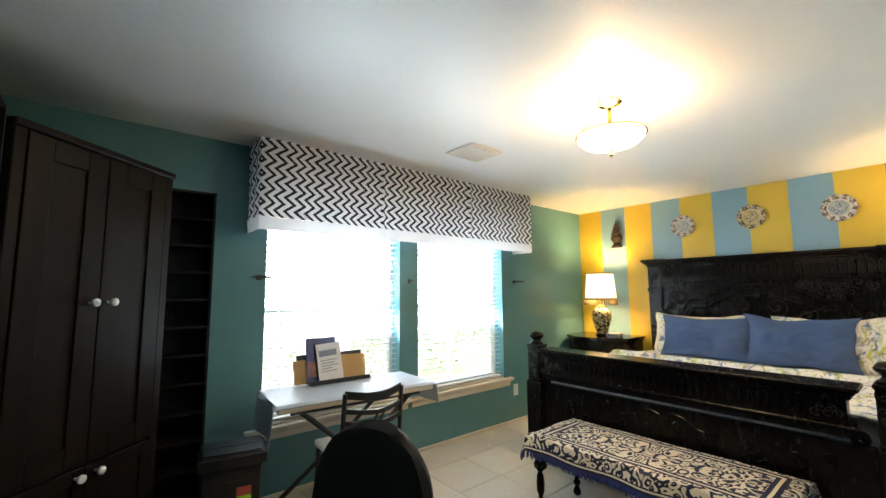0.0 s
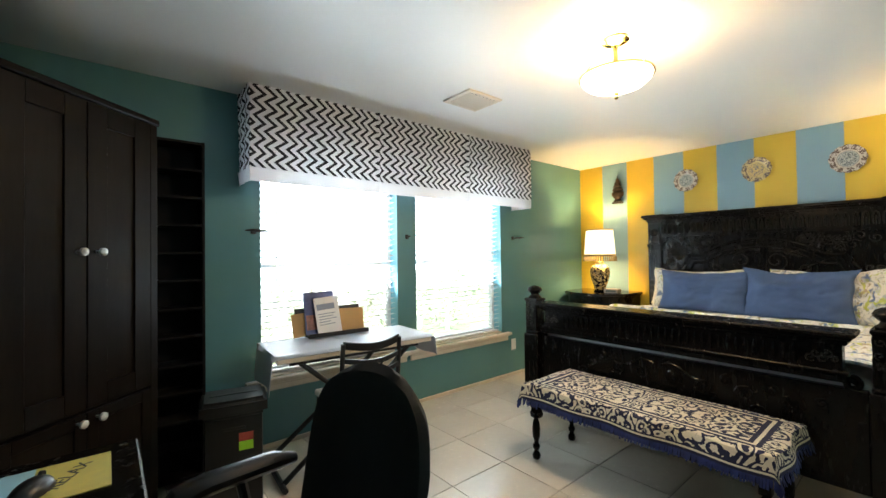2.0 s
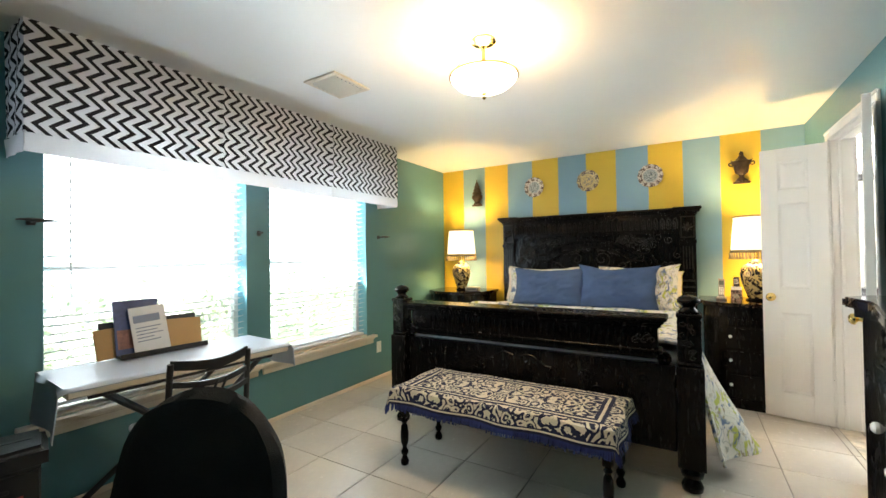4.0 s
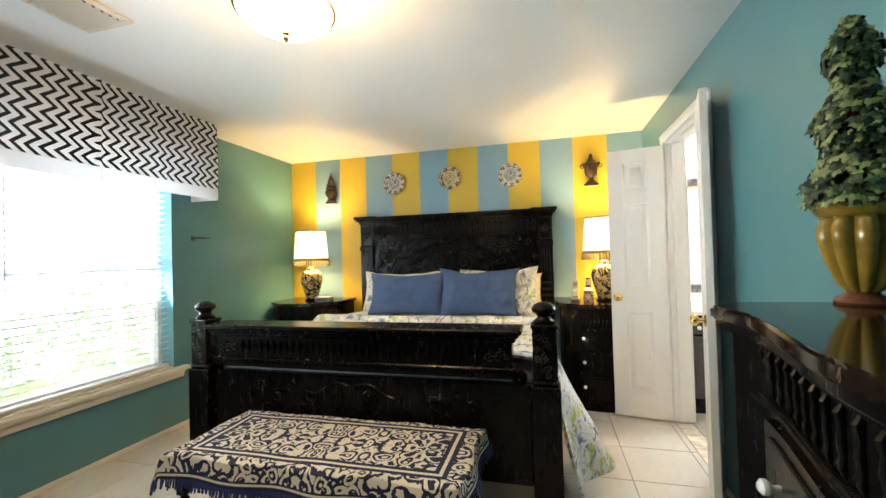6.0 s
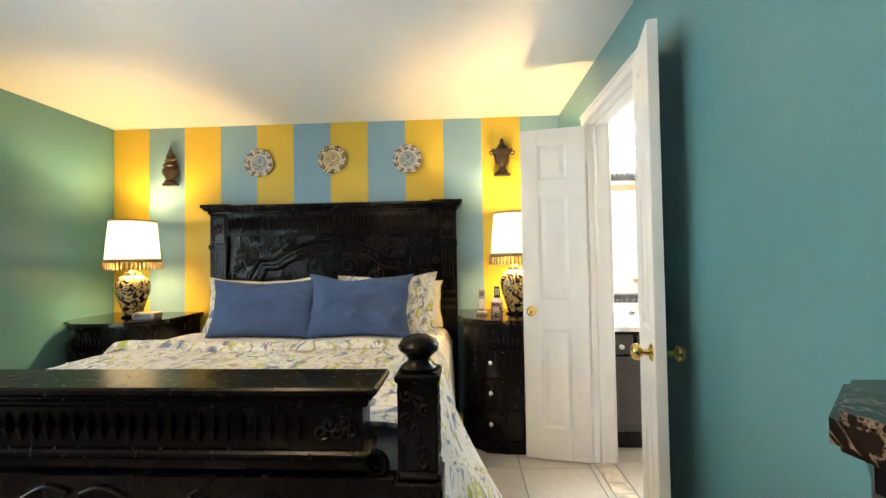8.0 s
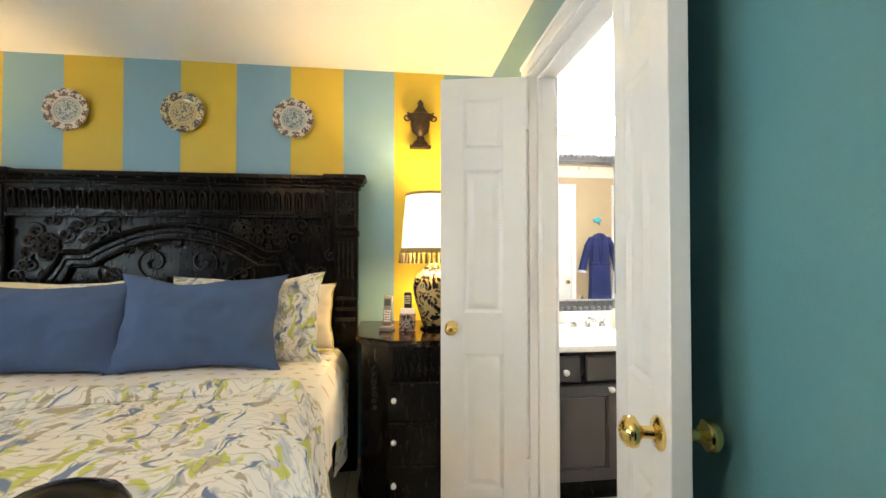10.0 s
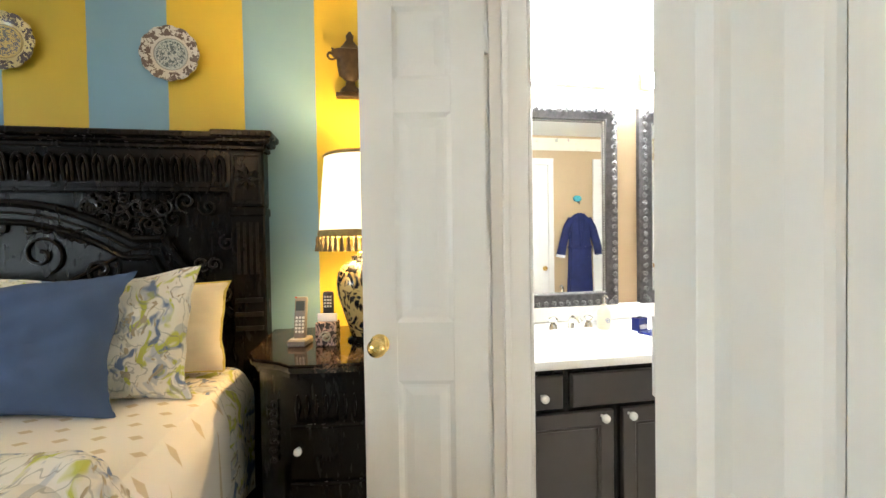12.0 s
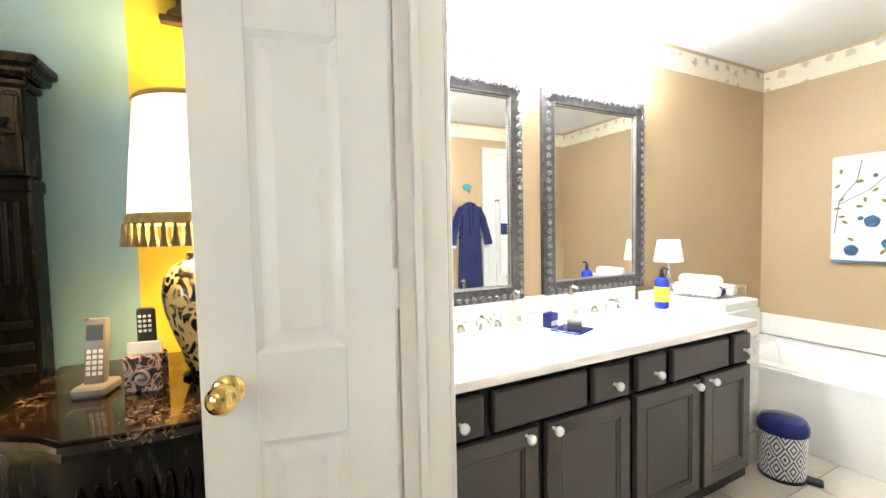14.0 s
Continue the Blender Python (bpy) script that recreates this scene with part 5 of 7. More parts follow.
def nightstand(y0, y1, label):
    d, w, h = 0.50, y1 - y0, 0.845
    ns = thing("nightstand", label, "nightstand", (4.88, y0, 0), group="nightstands")

    def outline(grow):
        pts = [(d, -grow), (0.13 - grow, -grow), (0.05 - grow, 0.02 - grow * 0.5), (-0.02 - grow * 0.7, 0.10)]
        pts += [(-0.055 - grow - 0.02 * math.sin(math.pi * k / 8), 0.14 + (w - 0.28) * k / 8) for k in range(9)]
        pts += [(-0.02 - grow * 0.7, w - 0.10), (0.05 - grow, w - 0.02 + grow * 0.5), (0.13 - grow, w + grow), (d, w + grow)]
        return pts
    part("body", slab(outline(0.0), 0.05, h - 0.045), BLACKWOOD, ns)
    part("plinth", slab(outline(0.014), 0.0, 0.075), BLACKWOOD, ns)
    bm = slab(outline(0.012), h - 0.045, h - 0.03)
    part("top_moulding", bm, BLACKWOOD, ns)
    bm = slab(outline(0.03), h - 0.028, h)
    bmesh.ops.bevel(bm, geom=[e for e in bm.edges if abs(e.verts[0].co.z - e.verts[1].co.z) < 1e-5 and max(e.verts[0].co.x, e.verts[1].co.x) < d - 0.001], offset=0.008, segments=2, affect="EDGES")
    part("marble_top", bm, MARBLE, ns, "polished dark brown marble top")
    for i, (z0, z1) in enumerate(((0.09, 0.26), (0.285, 0.455), (0.48, 0.64))):
        pts = [(-0.060 - 0.02 * math.sin(math.pi * k / 8), 0.14 + (w - 0.28) * k / 8) for k in range(9)]
        bm = slab([(x - 0.014, y) for x, y in pts] + [(0.0, y) for x, y in pts[::-1]], z0, z1)
        dr = part("drawer", bm, BLACKWOOD, ns)
        part("drawer_bead", tube([(x - 0.016, y, z1 + 0.010) for x, y in pts], 0.006, 6), BLACKWOOD, ns)
        for y in (0.165, w - 0.165):
            knob_at(dr, (-0.076, y, (z0 + z1) / 2 + 0.018), CRYSTAL, 0.013, label="small glass knob")
    fl = mesh_of("flute", tube([(0, 0, 0.66), (-0.008, 0, 0.70), (0, 0, 0.74)], [0.004, 0.009, 0.004], 6), BLACKWOOD)
    for k in range(13):
        o = new("flute", fl)
        o.parent = ns
        o.location = (-0.058 - 0.02 * math.sin(math.pi * k / 12), 0.16 + (w - 0.32) * k / 12, 0)
    for y in (0.075, w - 0.075):
        bm = bmesh.new()
        for k in range(7):
            scroll((-0.012, y, 0.70 - 0.03 * k), 0.02 - 0.001 * k, 1.2, k, 1 if k % 2 else -1, (0, 1, 0), V3, 0.004, bm, 10)
        tagged(part("corner_carving", bm, RUBBED, ns, "carved corner bracket"), kind="stuff")
    return ns


ns1 = nightstand(0.485, 1.165, "black carved nightstand with brown marble top")
copy_thing(ns1, pose(4.88, 3.30, 0))


def table_lamp(y):
    lamp = thing("table_lamp", "lit table lamp with black floral vase base and fringed shade", "table lamp", (5.1, y, 0.845), group="bedside lamps")
    part("foot", turned([(0.07, 0), (0.072, 0.008), (0.06, 0.018), (0.05, 0.022)], 28), BLACKWOOD, lamp)
    part("vase", turned([(0.055, 0.022), (0.060, 0.03), (0.068, 0.06), (0.088, 0.12), (0.105, 0.18), (0.110, 0.225), (0.104, 0.265), (0.082, 0.298), (0.055, 0.312), (0.05, 0.322), (0.052, 0.33), (0.03, 0.335)], 36), VASE, lamp, "black porcelain vase with cream flowers")
    part("neck", turned([(0.028, 0.335), (0.03, 0.342), (0.012, 0.35), (0.012, 0.42), (0.008, 0.42)], 18), BRASS, lamp, "brass neck")
    prof = [(0.170, 0.418), (0.166, 0.48), (0.160, 0.56), (0.152, 0.65), (0.146, 0.715)]
    bm = bmesh.new()
    n = 60
    rings = [[bm.verts.new((r * (1 + 0.006 * (i % 2)) * math.cos(2 * math.pi * i / n), r * (1 + 0.006 * (i % 2)) * math.sin(2 * math.pi * i / n), z)) for i in range(n)] for r, z in prof]
    for a, b in zip(rings, rings[1:]):
        for i in range(n):
            bm.faces.new((a[i], a[(i + 1) % n], b[(i + 1) % n], b[i]))
    sh = part("shade", bm, SHADECLOTH, lamp, "glowing white pleated cloth shade", smooth=60)
    for z, r, hgt, mat_, nm in ((0.405, 0.174, 0.026, GOLDFRINGE, "lower_trim"), (0.706, 0.149, 0.014, GOLDFRINGE, "upper_trim")):
        bm = bmesh.new()
        rr = [[bm.verts.new((q * math.cos(2 * math.pi * i / 48), q * math.sin(2 * math.pi * i / 48), zz)) for i in range(48)] for q, zz in ((r, z), (r + 0.003, z + hgt / 2), (r - 0.002, z + hgt))]
        for a, b in zip(rr, rr[1:]):
            for i in range(48):
                bm.faces.new((a[i], a[(i + 1) % 48], b[(i + 1) % 48], b[i]))
        part(nm, bm, mat_, sh, "gold braid trim")
    bm = bmesh.new()
    for i in range(44):
        a = 2 * math.pi * i / 44
        c = Vector((0.178 * math.cos(a), 0.178 * math.sin(a), 0))
        tube([c + Vector((0, 0, 0.408)), c + Vector((0, 0, 0.392)), c + Vector((0, 0, 0.382)), c + Vector((0, 0, 0.352))], [0.003, 0.006, 0.005, 0.010], 6, bm)
    part("tassel_fringe", bm, DARKFRINGE, sh, "dark gold tassel fringe")
    part("shade_ring", tube([(0.012, 0, 0.42), (0.012, 0, 0.72)], 0.004, 6), BRASS, lamp)
    return lamp


lamp1 = table_lamp(0.79)
copy_thing(lamp1, pose(5.1, 3.63, 0.845))

# small things on the nightstands
ph = thing("cordless_phone", "silver cordless phone standing in its charger", "phone", (5.07, 1.035, 0.845), -12)
part("charger", box((-0.04, -0.035, 0), (0.045, 0.035, 0.026), 0.006), SILVER, ph)
hs = part("handset", box((-0.012, -0.023, 0.0), (0.012, 0.023, 0.158), 0.007, seg=2), SILVER, ph)
hs.matrix_local = pose(0.0, 0, 0.022, 0, 9, 0)
part("screen", box((-0.0132, -0.017, 0.105), (-0.0118, 0.017, 0.142), 0.0), SCREENGREY, hs, "grey display", 0)
for r in range(5):
    for c in range(3):
        part("key", box((-0.0138, -0.018 + c * 0.0125, 0.022 + r * 0.013), (-0.0118, -0.009 + c * 0.0125, 0.031 + r * 0.013), 0.001), WHITE_PLASTIC, hs)
part("signal_light", box((-0.0136, 0.013, 0.152), (-0.0118, 0.021, 0.158), 0.0), REDLABEL, hs, "red light", 0)
rc = thing("remote_caddy", "patterned holder with a black remote control and papers", "remote holder", (5.04, 0.93, 0.845), -10)
part("holder", box((-0.025, -0.04, 0), (0.03, 0.04, 0.09), 0.005), CADDY, rc)
part("scroll_motif", scroll((-0.028, 0.0, 0.035), 0.022, 1.5, 0, 1, (0, 1, 0), V3, 0.004), SILVERBEAD, rc, "pale silver scroll motif")
part("papers", box((-0.005, -0.036, 0.02), (0.006, 0.036, 0.118), 0.001), PAPER, rc, "folded papers")
bm = box((0.008, -0.021, 0.05), (0.026, 0.021, 0.20), 0.009, seg=2)
rem = part("remote", bm, BLACKPLASTIC, rc, "black remote control")
for r in range(4):
    for c in range(3):
        part("button", box((0.0062, -0.014 + c * 0.0105, 0.14 + r * 0.012), (0.0085, -0.007 + c * 0.0105, 0.147 + r * 0.012), 0.001), WHITE_PLASTIC, rem)
# low box by the lamp; its clock radio form and display are made up
cr = thing("clock_radio", "low box on the nightstand in an added silver radio form", "clock radio", (4.98, 3.42, 0.845), 6)
part("case", box((-0.05, -0.08, 0.004), (0.05, 0.08, 0.05), 0.012, seg=2), SILVER, cr)
part("display", box((-0.0515, -0.055, 0.014), (-0.049, 0.055, 0.04), 0.0), SCREENGREY, cr, "dark display", 0)
part("base", box((-0.045, -0.07, 0), (0.045, 0.07, 0.005)), BLACKPLASTIC, cr)

# ---- dresser and plant ----
DRX0, DRX1, DRH = 1.24, 2.60, 1.120
dr = thing("dresser", "tall black carved dresser with curved front and marble top", "dresser", (DRX0, S + 0.02, 0))
dw = DRX1 - DRX0


def dfront(t):
    """How far the serpentine front stands from the wall, t from one end to the other."""
    return 0.420 + 0.080 * math.sin(math.pi * min(1, max(0, (t - 0.1) / 0.8))) ** 2


def doutline(g, gx=None):
    gx = g if gx is None else gx
    pts = [(-gx, 0.0), (-gx, 0.37), (0.08 - g * 0.6, 0.445 + g)]
    pts += [(dw * (0.15 + 0.70 * k / 28), dfront(0.15 + 0.70 * k / 28) + g) for k in range(29)]
    return pts + [(dw - 0.08 + gx * 0.6, 0.445 + g), (dw + gx, 0.37), (dw + gx, 0.0)]


part("body", slab(doutline(-0.03, -0.012), 0.06, DRH - 0.045), BLACKWOOD, dr)
part("plinth", slab(doutline(-0.012), 0, 0.08), BLACKWOOD, dr)
part("top_moulding", slab(doutline(-0.012, -0.004), DRH - 0.06, DRH - 0.032), BLACKWOOD, dr)
bm = slab(doutline(0.012), DRH - 0.032, DRH)
bmesh.ops.bevel(bm, geom=[e for e in bm.edges if abs(e.verts[0].co.z - e.verts[1].co.z) < 1e-5 and max(e.verts[0].co.y, e.verts[1].co.y) > 0.001], offset=0.006, segments=2, affect="EDGES")
part("marble_top", bm, MARBLE, dr, "polished dark brown marble top")
for i, (z0, z1) in enumerate(((0.12, 0.37), (0.40, 0.65), (0.68, 0.895))):
    for a, b in ((0.15, 0.49), (0.51, 0.85)):
        ks = [a + (b - a) * k / 14 for k in range(15)]
        pts = [(dw * k, dfront(k) - 0.03) for k in ks]
        bm = slab([(x, y + 0.014) for x, y in pts] + [(x, y - 0.01) for x, y in pts[::-1]], z0, z1)
        d = part("drawer", bm, BLACKWOOD, dr)
        bm = tube([(dw * k, dfront(k) - 0.013, z0 + 0.03) for k in ks[1:-1]], 0.004, 6)
        tube([(dw * k, dfront(k) - 0.013, z1 - 0.03) for k in ks[1:-1]], 0.004, 6, bm)
        part("panel_bead", bm, RUBBED, d, "worn bead")
        for q in (a + 0.06, b - 0.06):
            knob_at(d, (dw * q, dfront(q) - 0.016, (z0 + z1) / 2), CRYSTAL, 0.016, (0, 1, 0))
flute = mesh_of("frieze_flute", tube([(0, 0, 0.940), (0, 0.004, 0.952), (0, 0.002, 0.968), (0, 0.004, 0.990), (0, 0.003, 1.012), (0, 0.006, 1.030), (0, 0, 1.044)], [0.004, 0.0062, 0.005, 0.0066, 0.0055, 0.0075, 0.004], 8), BLACKWOOD)
for k in range(23):
    t = 0.13 + 0.74 * k / 22
    o = new("frieze_flute", flute)
    o.parent = dr
    o.location = (dw * t, dfront(t) - 0.031, 0)
ks = [0.10 + 0.80 * k / 40 for k in range(41)]
for z, r in ((0.926, 0.007), (1.058, 0.006)):
    part("frieze_rail", tube([(dw * k, dfront(k) - 0.022, z) for k in ks], r, 8), BLACKWOOD, dr)
# strings of small worn beads round the frieze and down its ends
bm = bmesh.new()
for k in range(150):
    t = 0.105 + 0.79 * k / 149
    for z in (0.936, 1.049):
        box((dw * t - 0.0018, dfront(t) - 0.0265, z - 0.0018), (dw * t + 0.0018, dfront(t) - 0.0205, z + 0.0018), bm=bm)
for t in (0.105, 0.895):
    for k in range(14):
        z = 0.943 + 0.0075 * k
        box((dw * t - 0.0018, dfront(t) - 0.0265, z - 0.0018), (dw * t + 0.0018, dfront(t) - 0.0205, z + 0.0018), bm=bm)
tagged(part("bead_string", bm, RUBBED, dr, "rubbed bead string", 0), kind="stuff")

pl = thing("potted_ivy", "variegated ivy topiary in a mustard glazed urn", "potted plant", (2.565, 0.53, DRH))
part("pot_foot", turned([(0.052, 0), (0.055, 0.006), (0.049, 0.016), (0.032, 0.026), (0.028, 0.032)], 30), BROWNGLAZE, pl, "brown glazed foot")
part("pot", turned([(0.028, 0.03), (0.042, 0.045), (0.062, 0.10), (0.075, 0.155), (0.076, 0.185), (0.067, 0.205), (0.070, 0.212)], 72, lobes=9, lobe=0.22), YELLOWGLAZE, pl, "ribbed mustard glazed urn")
part("pot_rim", turned([(0.069, 0.210), (0.078, 0.216), (0.088, 0.232), (0.090, 0.240), (0.083, 0.242), (0.070, 0.226), (0.001, 0.224)], 48), YELLOWGLAZE, pl, "flared glazed rim")
part("moss", turned([(0.070, 0.222), (0.063, 0.24), (0.035, 0.25), (0.001, 0.252)], 20), SOIL, pl)
part("stem", tube([(0, 0, 0.22), (0.005, 0.0, 0.45), (0, 0, 0.68)], [0.02, 0.014, 0.006], 8), BROWNGLAZE, pl, "brown stem")
rnd = random.Random(12)


def ivy_leaf(bm, c, out, size):
    """A five-pointed leaf, cupped, facing outwards."""
    z = out.normalized()
    x = z.cross(Vector((rnd.uniform(-0.4, 0.4), rnd.uniform(-0.4, 0.4), 1))).normalized()
    y = z.cross(x)
    a0 = rnd.uniform(-0.7, 0.7)
    pts = []
    for k in range(10):
        a = a0 + 2 * math.pi * k / 10
        r = size * (1.0 if k % 2 == 0 else 0.62) * (0.8 if k in (4, 6) else 1) * (0.35 if k == 5 else 1)
        pts.append(bm.verts.new(c + x * r * math.sin(a) + y * r * math.cos(a) + z * (-0.25 * r * r / size)))
    mid = bm.verts.new(c + z * size * 0.12)
    for k in range(10):
        bm.faces.new((mid, pts[k], pts[(k + 1) % 10]))


crown_dark, crown_pale = bmesh.new(), bmesh.new()
for i in range(1700):
    h = rnd.random() ** 1.25
    rad = (0.098 * (1 - h) + 0.030 * h + 0.014 * math.sin(h * 17)) * (0.45 + 0.6 * math.sqrt(rnd.random()))
    a = rnd.random() * 2 * math.pi
    c = Vector((rad * math.cos(a), rad * math.sin(a), 0.24 + 0.45 * h))
    out = Vector((math.cos(a), math.sin(a), rnd.uniform(0.1, 0.9)))
    ivy_leaf(crown_pale if rnd.random() < 0.42 else crown_dark, c, out + Vector((rnd.uniform(-0.5, 0.5),) * 3), rnd.uniform(0.010, 0.019))
part("ivy_foliage", crown_dark, LEAFDARK, pl, "dark green ivy leaves", smooth=0)
part("pale_foliage", crown_pale, LEAFPALE, pl, "cream-edged ivy leaves", smooth=0)

# ---- armoire, shelves and desk corner ----
arm = thing("armoire", "dark espresso wooden corner armoire with two tall doors", "armoire", (0.618, 3.443, 0), 43.5)
AW, AH = 0.368, 2.0
part("carcass", box((-AW + 0.012, 0.02, 0.06), (AW - 0.012, 0.44, AH - 0.03)), ESPRESSO, arm, smooth=0)
part("top_board", box((-AW - 0.006, -0.012, AH - 0.03), (AW + 0.006, 0.445, AH), 0.005), ESPRESSO, arm)
part("plinth", box((-AW + 0.02, 0.03, 0), (AW - 0.02, 0.42, 0.06)), ESPRESSO, arm)
for a, b in ((-AW, -AW + 0.045), (AW - 0.045, AW)):
    part("corner_stile", box((a, -0.002, 0.03), (b, 0.03, AH - 0.03), 0.004), ESPRESSO, arm)


def panel_door(parent, x0, x1, z0, z1, y, material, name="door", fr=0.065, t=0.02):
    """A framed door facing -y with a sunk panel."""
    bm = bmesh.new()
    box((x0, y, z0), (x0 + fr, y + t, z1), 0.002, bm=bm)
    box((x1 - fr, y, z0), (x1, y + t, z1), 0.002, bm=bm)
    box((x0 + fr, y, z0), (x1 - fr, y + t, z0 + fr), 0.002, bm=bm)
    box((x0 + fr, y, z1 - fr), (x1 - fr, y + t, z1), 0.002, bm=bm)
    d = part(name, bm, material, parent)
    part("door_panel", box((x0 + fr, y + 0.008, z0 + fr), (x1 - fr, y + t - 0.002, z1 - fr)), material, d, smooth=0)
    return d


for x0, x1, kx in ((-AW + 0.047, -0.002, -0.042), (0.002, AW - 0.047, 0.042)):
    d = panel_door(arm, x0, x1, 0.66, AH - 0.035, -0.006, ESPRESSO, fr=0.09)
    knob_at(d, (kx, -0.006, 1.322), CRYSTAL, 0.018, (0, -1, 0))
    d = panel_door(arm, x0, x1, 0.08, 0.645, -0.006, ESPRESSO, "lower_door", 0.05)
    knob_at(d, (kx, -0.006, 0.615), CRYSTAL, 0.018, (0, -1, 0))


def tower_shelf(at, rz, w, d, h, n, label):
    sh = thing("tower_shelf", label, "shelf", at, rz, group="tower shelves")
    for a, b in ((-w / 2, -w / 2 + 0.016), (w / 2 - 0.016, w / 2)):
        part("side_board", box((a, 0, 0), (b, d, h), 0.002), SHELFBLACK, sh)
    part("back_board", box((-w / 2 + 0.016, d - 0.008, 0), (w / 2 - 0.016, d, h)), SHELFBLACK, sh, smooth=0)
    for k in range(n + 1):
        z = 0.04 + k * (h - 0.056) / n
        part("shelf_board", box((-w / 2 + 0.016, 0.004, z), (w / 2 - 0.016, d - 0.008, z + 0.014), 0.001), SHELFBLACK, sh)


tower_shelf((1.005, 3.87, 0), 0, 0.245, 0.17, 1.965, 12, "narrow black media shelf, empty, by the armoire")
tower_shelf((0.345, 2.95, 0), 90, 0.28, 0.38, 2.0, 7, "tall black shelf unit beside the armoire")

desk = thing("computer_desk", "black wooden computer desk", "desk", (0.345, 2.23, 0))
part("desktop", box((-0.39, -0.45, 0.735), (0.412, 0.45, 0.76), 0.006), BLACKWOOD, desk)
for y in (-0.43, 0.41):
    part("side_panel", box((-0.37, y, 0), (0.35, y + 0.02, 0.735), 0.002), BLACKWOOD, desk)
part("modesty_panel", box((-0.36, -0.41, 0.35), (-0.34, 0.41, 0.735), 0.002), BLACKWOOD, desk)
pad = thing("mouse_pad", "yellow mouse pad with handwritten notes", "mouse pad", (0.585, 2.505, 0.76), 0)
part("pad_yellow", box((-0.035, -0.105, 0), (0.11, 0.105, 0.004), 0.001), YELLOWPAD, pad)
part("pad_blue", box((-0.105, -0.105, 0), (-0.035, 0.105, 0.004), 0.001), BLUEPAD, pad, "pale blue end")


def lettering(word, size, material, parent, m):
    cu = bpy.data.curves.new("lettering", "FONT")
    cu.body, cu.size, cu.extrude = word, size, 0.0003
    tmp = bpy.data.objects.new("lettering", cu)
    me = bpy.data.meshes.new_from_object(tmp)
    bpy.data.objects.remove(tmp)
    me.materials.append(material)
    ob = new("lettering", me)
    ob.parent = parent
    ob.matrix_local = m
    return tagged(ob, "dark handwritten letters")


lettering("RELAX", 0.045, DARKINK, pad, pose(0.012, -0.055, 0.0046, 0, 0, 62))
mouse = thing("computer_mouse", "black glossy computer mouse on the pad", "mouse", (0.555, 2.465, 0.764), 60)
bm = sheet(lambda u, v: (0.055 * math.cos(math.pi * u) * math.sin(math.pi * (0.02 + 0.96 * v)) * 1.0, 0.032 * math.cos(math.pi * (0.02 + 0.96 * v)), 0.034 * math.sin(math.pi * u) * math.sin(math.pi * (0.02 + 0.96 * v))), 18, 14)
part("shell", bm, BLACKPLASTIC, mouse)
part("wheel", tube([(0.03, -0.004, 0.030), (0.03, 0.004, 0.030)], 0.007, 12), DARKGREY, mouse)

oc = thing("office_chair", "black fabric office chair with padded back and armrests", "office chair", (1.05, 2.19, 0), 198)


def padshape(u, v):
    a, b = 2 * u - 1, 2 * v - 1
    w = 0.240 * (1 - 0.10 * b * b - 0.10 * max(0, b)) * (1 - 0.22 * max(0, (b - 0.30) / 0.70) ** 2.6)
    return a, b, w


def back_face(side):
    def f(u, v):
        a, b, w = padshape(u, v)
        puff = (max(0, 1 - abs(a) ** 3.2) ** 0.5) * (max(0, 1 - abs(b) ** 4.0) ** 0.5)
        z = 0.69 + b * 0.262 - 0.055 * max(0, b) ** 2.5 * abs(a) ** 2.6
        y = a * w
        x = -0.255 - 0.05 * b - 0.045 * (1 - b * b) * 0.6 + side * (0.045 * puff + 0.004) + 0.04 * a * a
        return (x, y, z)
    return f


bm = sheet(back_face(-1), 26, 26)
sheet(back_face(1), 26, 26, bm=bm)
bmesh.ops.remove_doubles(bm, verts=bm.verts, dist=0.009)
bmesh.ops.recalc_face_normals(bm, faces=bm.faces)
part("backrest", bm, BLACKMESH, oc)
part("seat", box((-0.24, -0.25, 0.42), (0.26, 0.25, 0.51), 0.04, seg=4), BLACKMESH, oc)
part("back_support", tube([(-0.05, 0, 0.42), (-0.25, 0, 0.42), (-0.32, 0, 0.50), (-0.335, 0, 0.72)], 0.022, 8), BLACKPLASTIC, oc)
for s in (-1, 1):
    bm = tube([(x, s * (0.29 + 0.2 * x), z) for x, z in ((-0.19, 0.645), (-0.12, 0.658), (0.06, 0.662), (0.13, 0.652), (0.17, 0.62))], [0.016, 0.029, 0.031, 0.029, 0.016], 12)
    for v in bm.verts:
        mid = s * (0.29 + 0.2 * v.co.x)
        v.co.y = mid + (v.co.y - mid) * 1.3
    part("armrest", bm, BLACKPLASTIC, oc)
    part("arm_bracket", tube([(-0.08, s * 0.24, 0.44), (-0.06, s * 0.29, 0.50), (-0.03, s * 0.292, 0.645)], 0.016, 8), BLACKPLASTIC, oc)
    part("arm_bracket", tube([(0.10, s * 0.24, 0.44), (0.09, s * 0.29, 0.50), (0.07, s * 0.292, 0.645)], 0.016, 8), BLACKPLASTIC, oc)
part("gas_column", tube([(0, 0, 0.09), (0, 0, 0.42)], [0.028, 0.022], 14), BLACKMETAL, oc)
for k in range(5):
    a = 2 * math.pi * k / 5
    c, s_ = math.cos(a), math.sin(a)
    leg = part("base_arm", tube([(0.02 * c, 0.02 * s_, 0.11), (0.29 * c, 0.29 * s_, 0.075)], [0.026, 0.016], 8), BLACKPLASTIC, oc)
    bm = tube([(0.29 * c - 0.022 * s_, 0.29 * s_ + 0.022 * c, 0.030), (0.29 * c + 0.022 * s_, 0.29 * s_ - 0.022 * c, 0.030)], 0.030, 16)
    part("caster", bm, BLACKPLASTIC, leg)

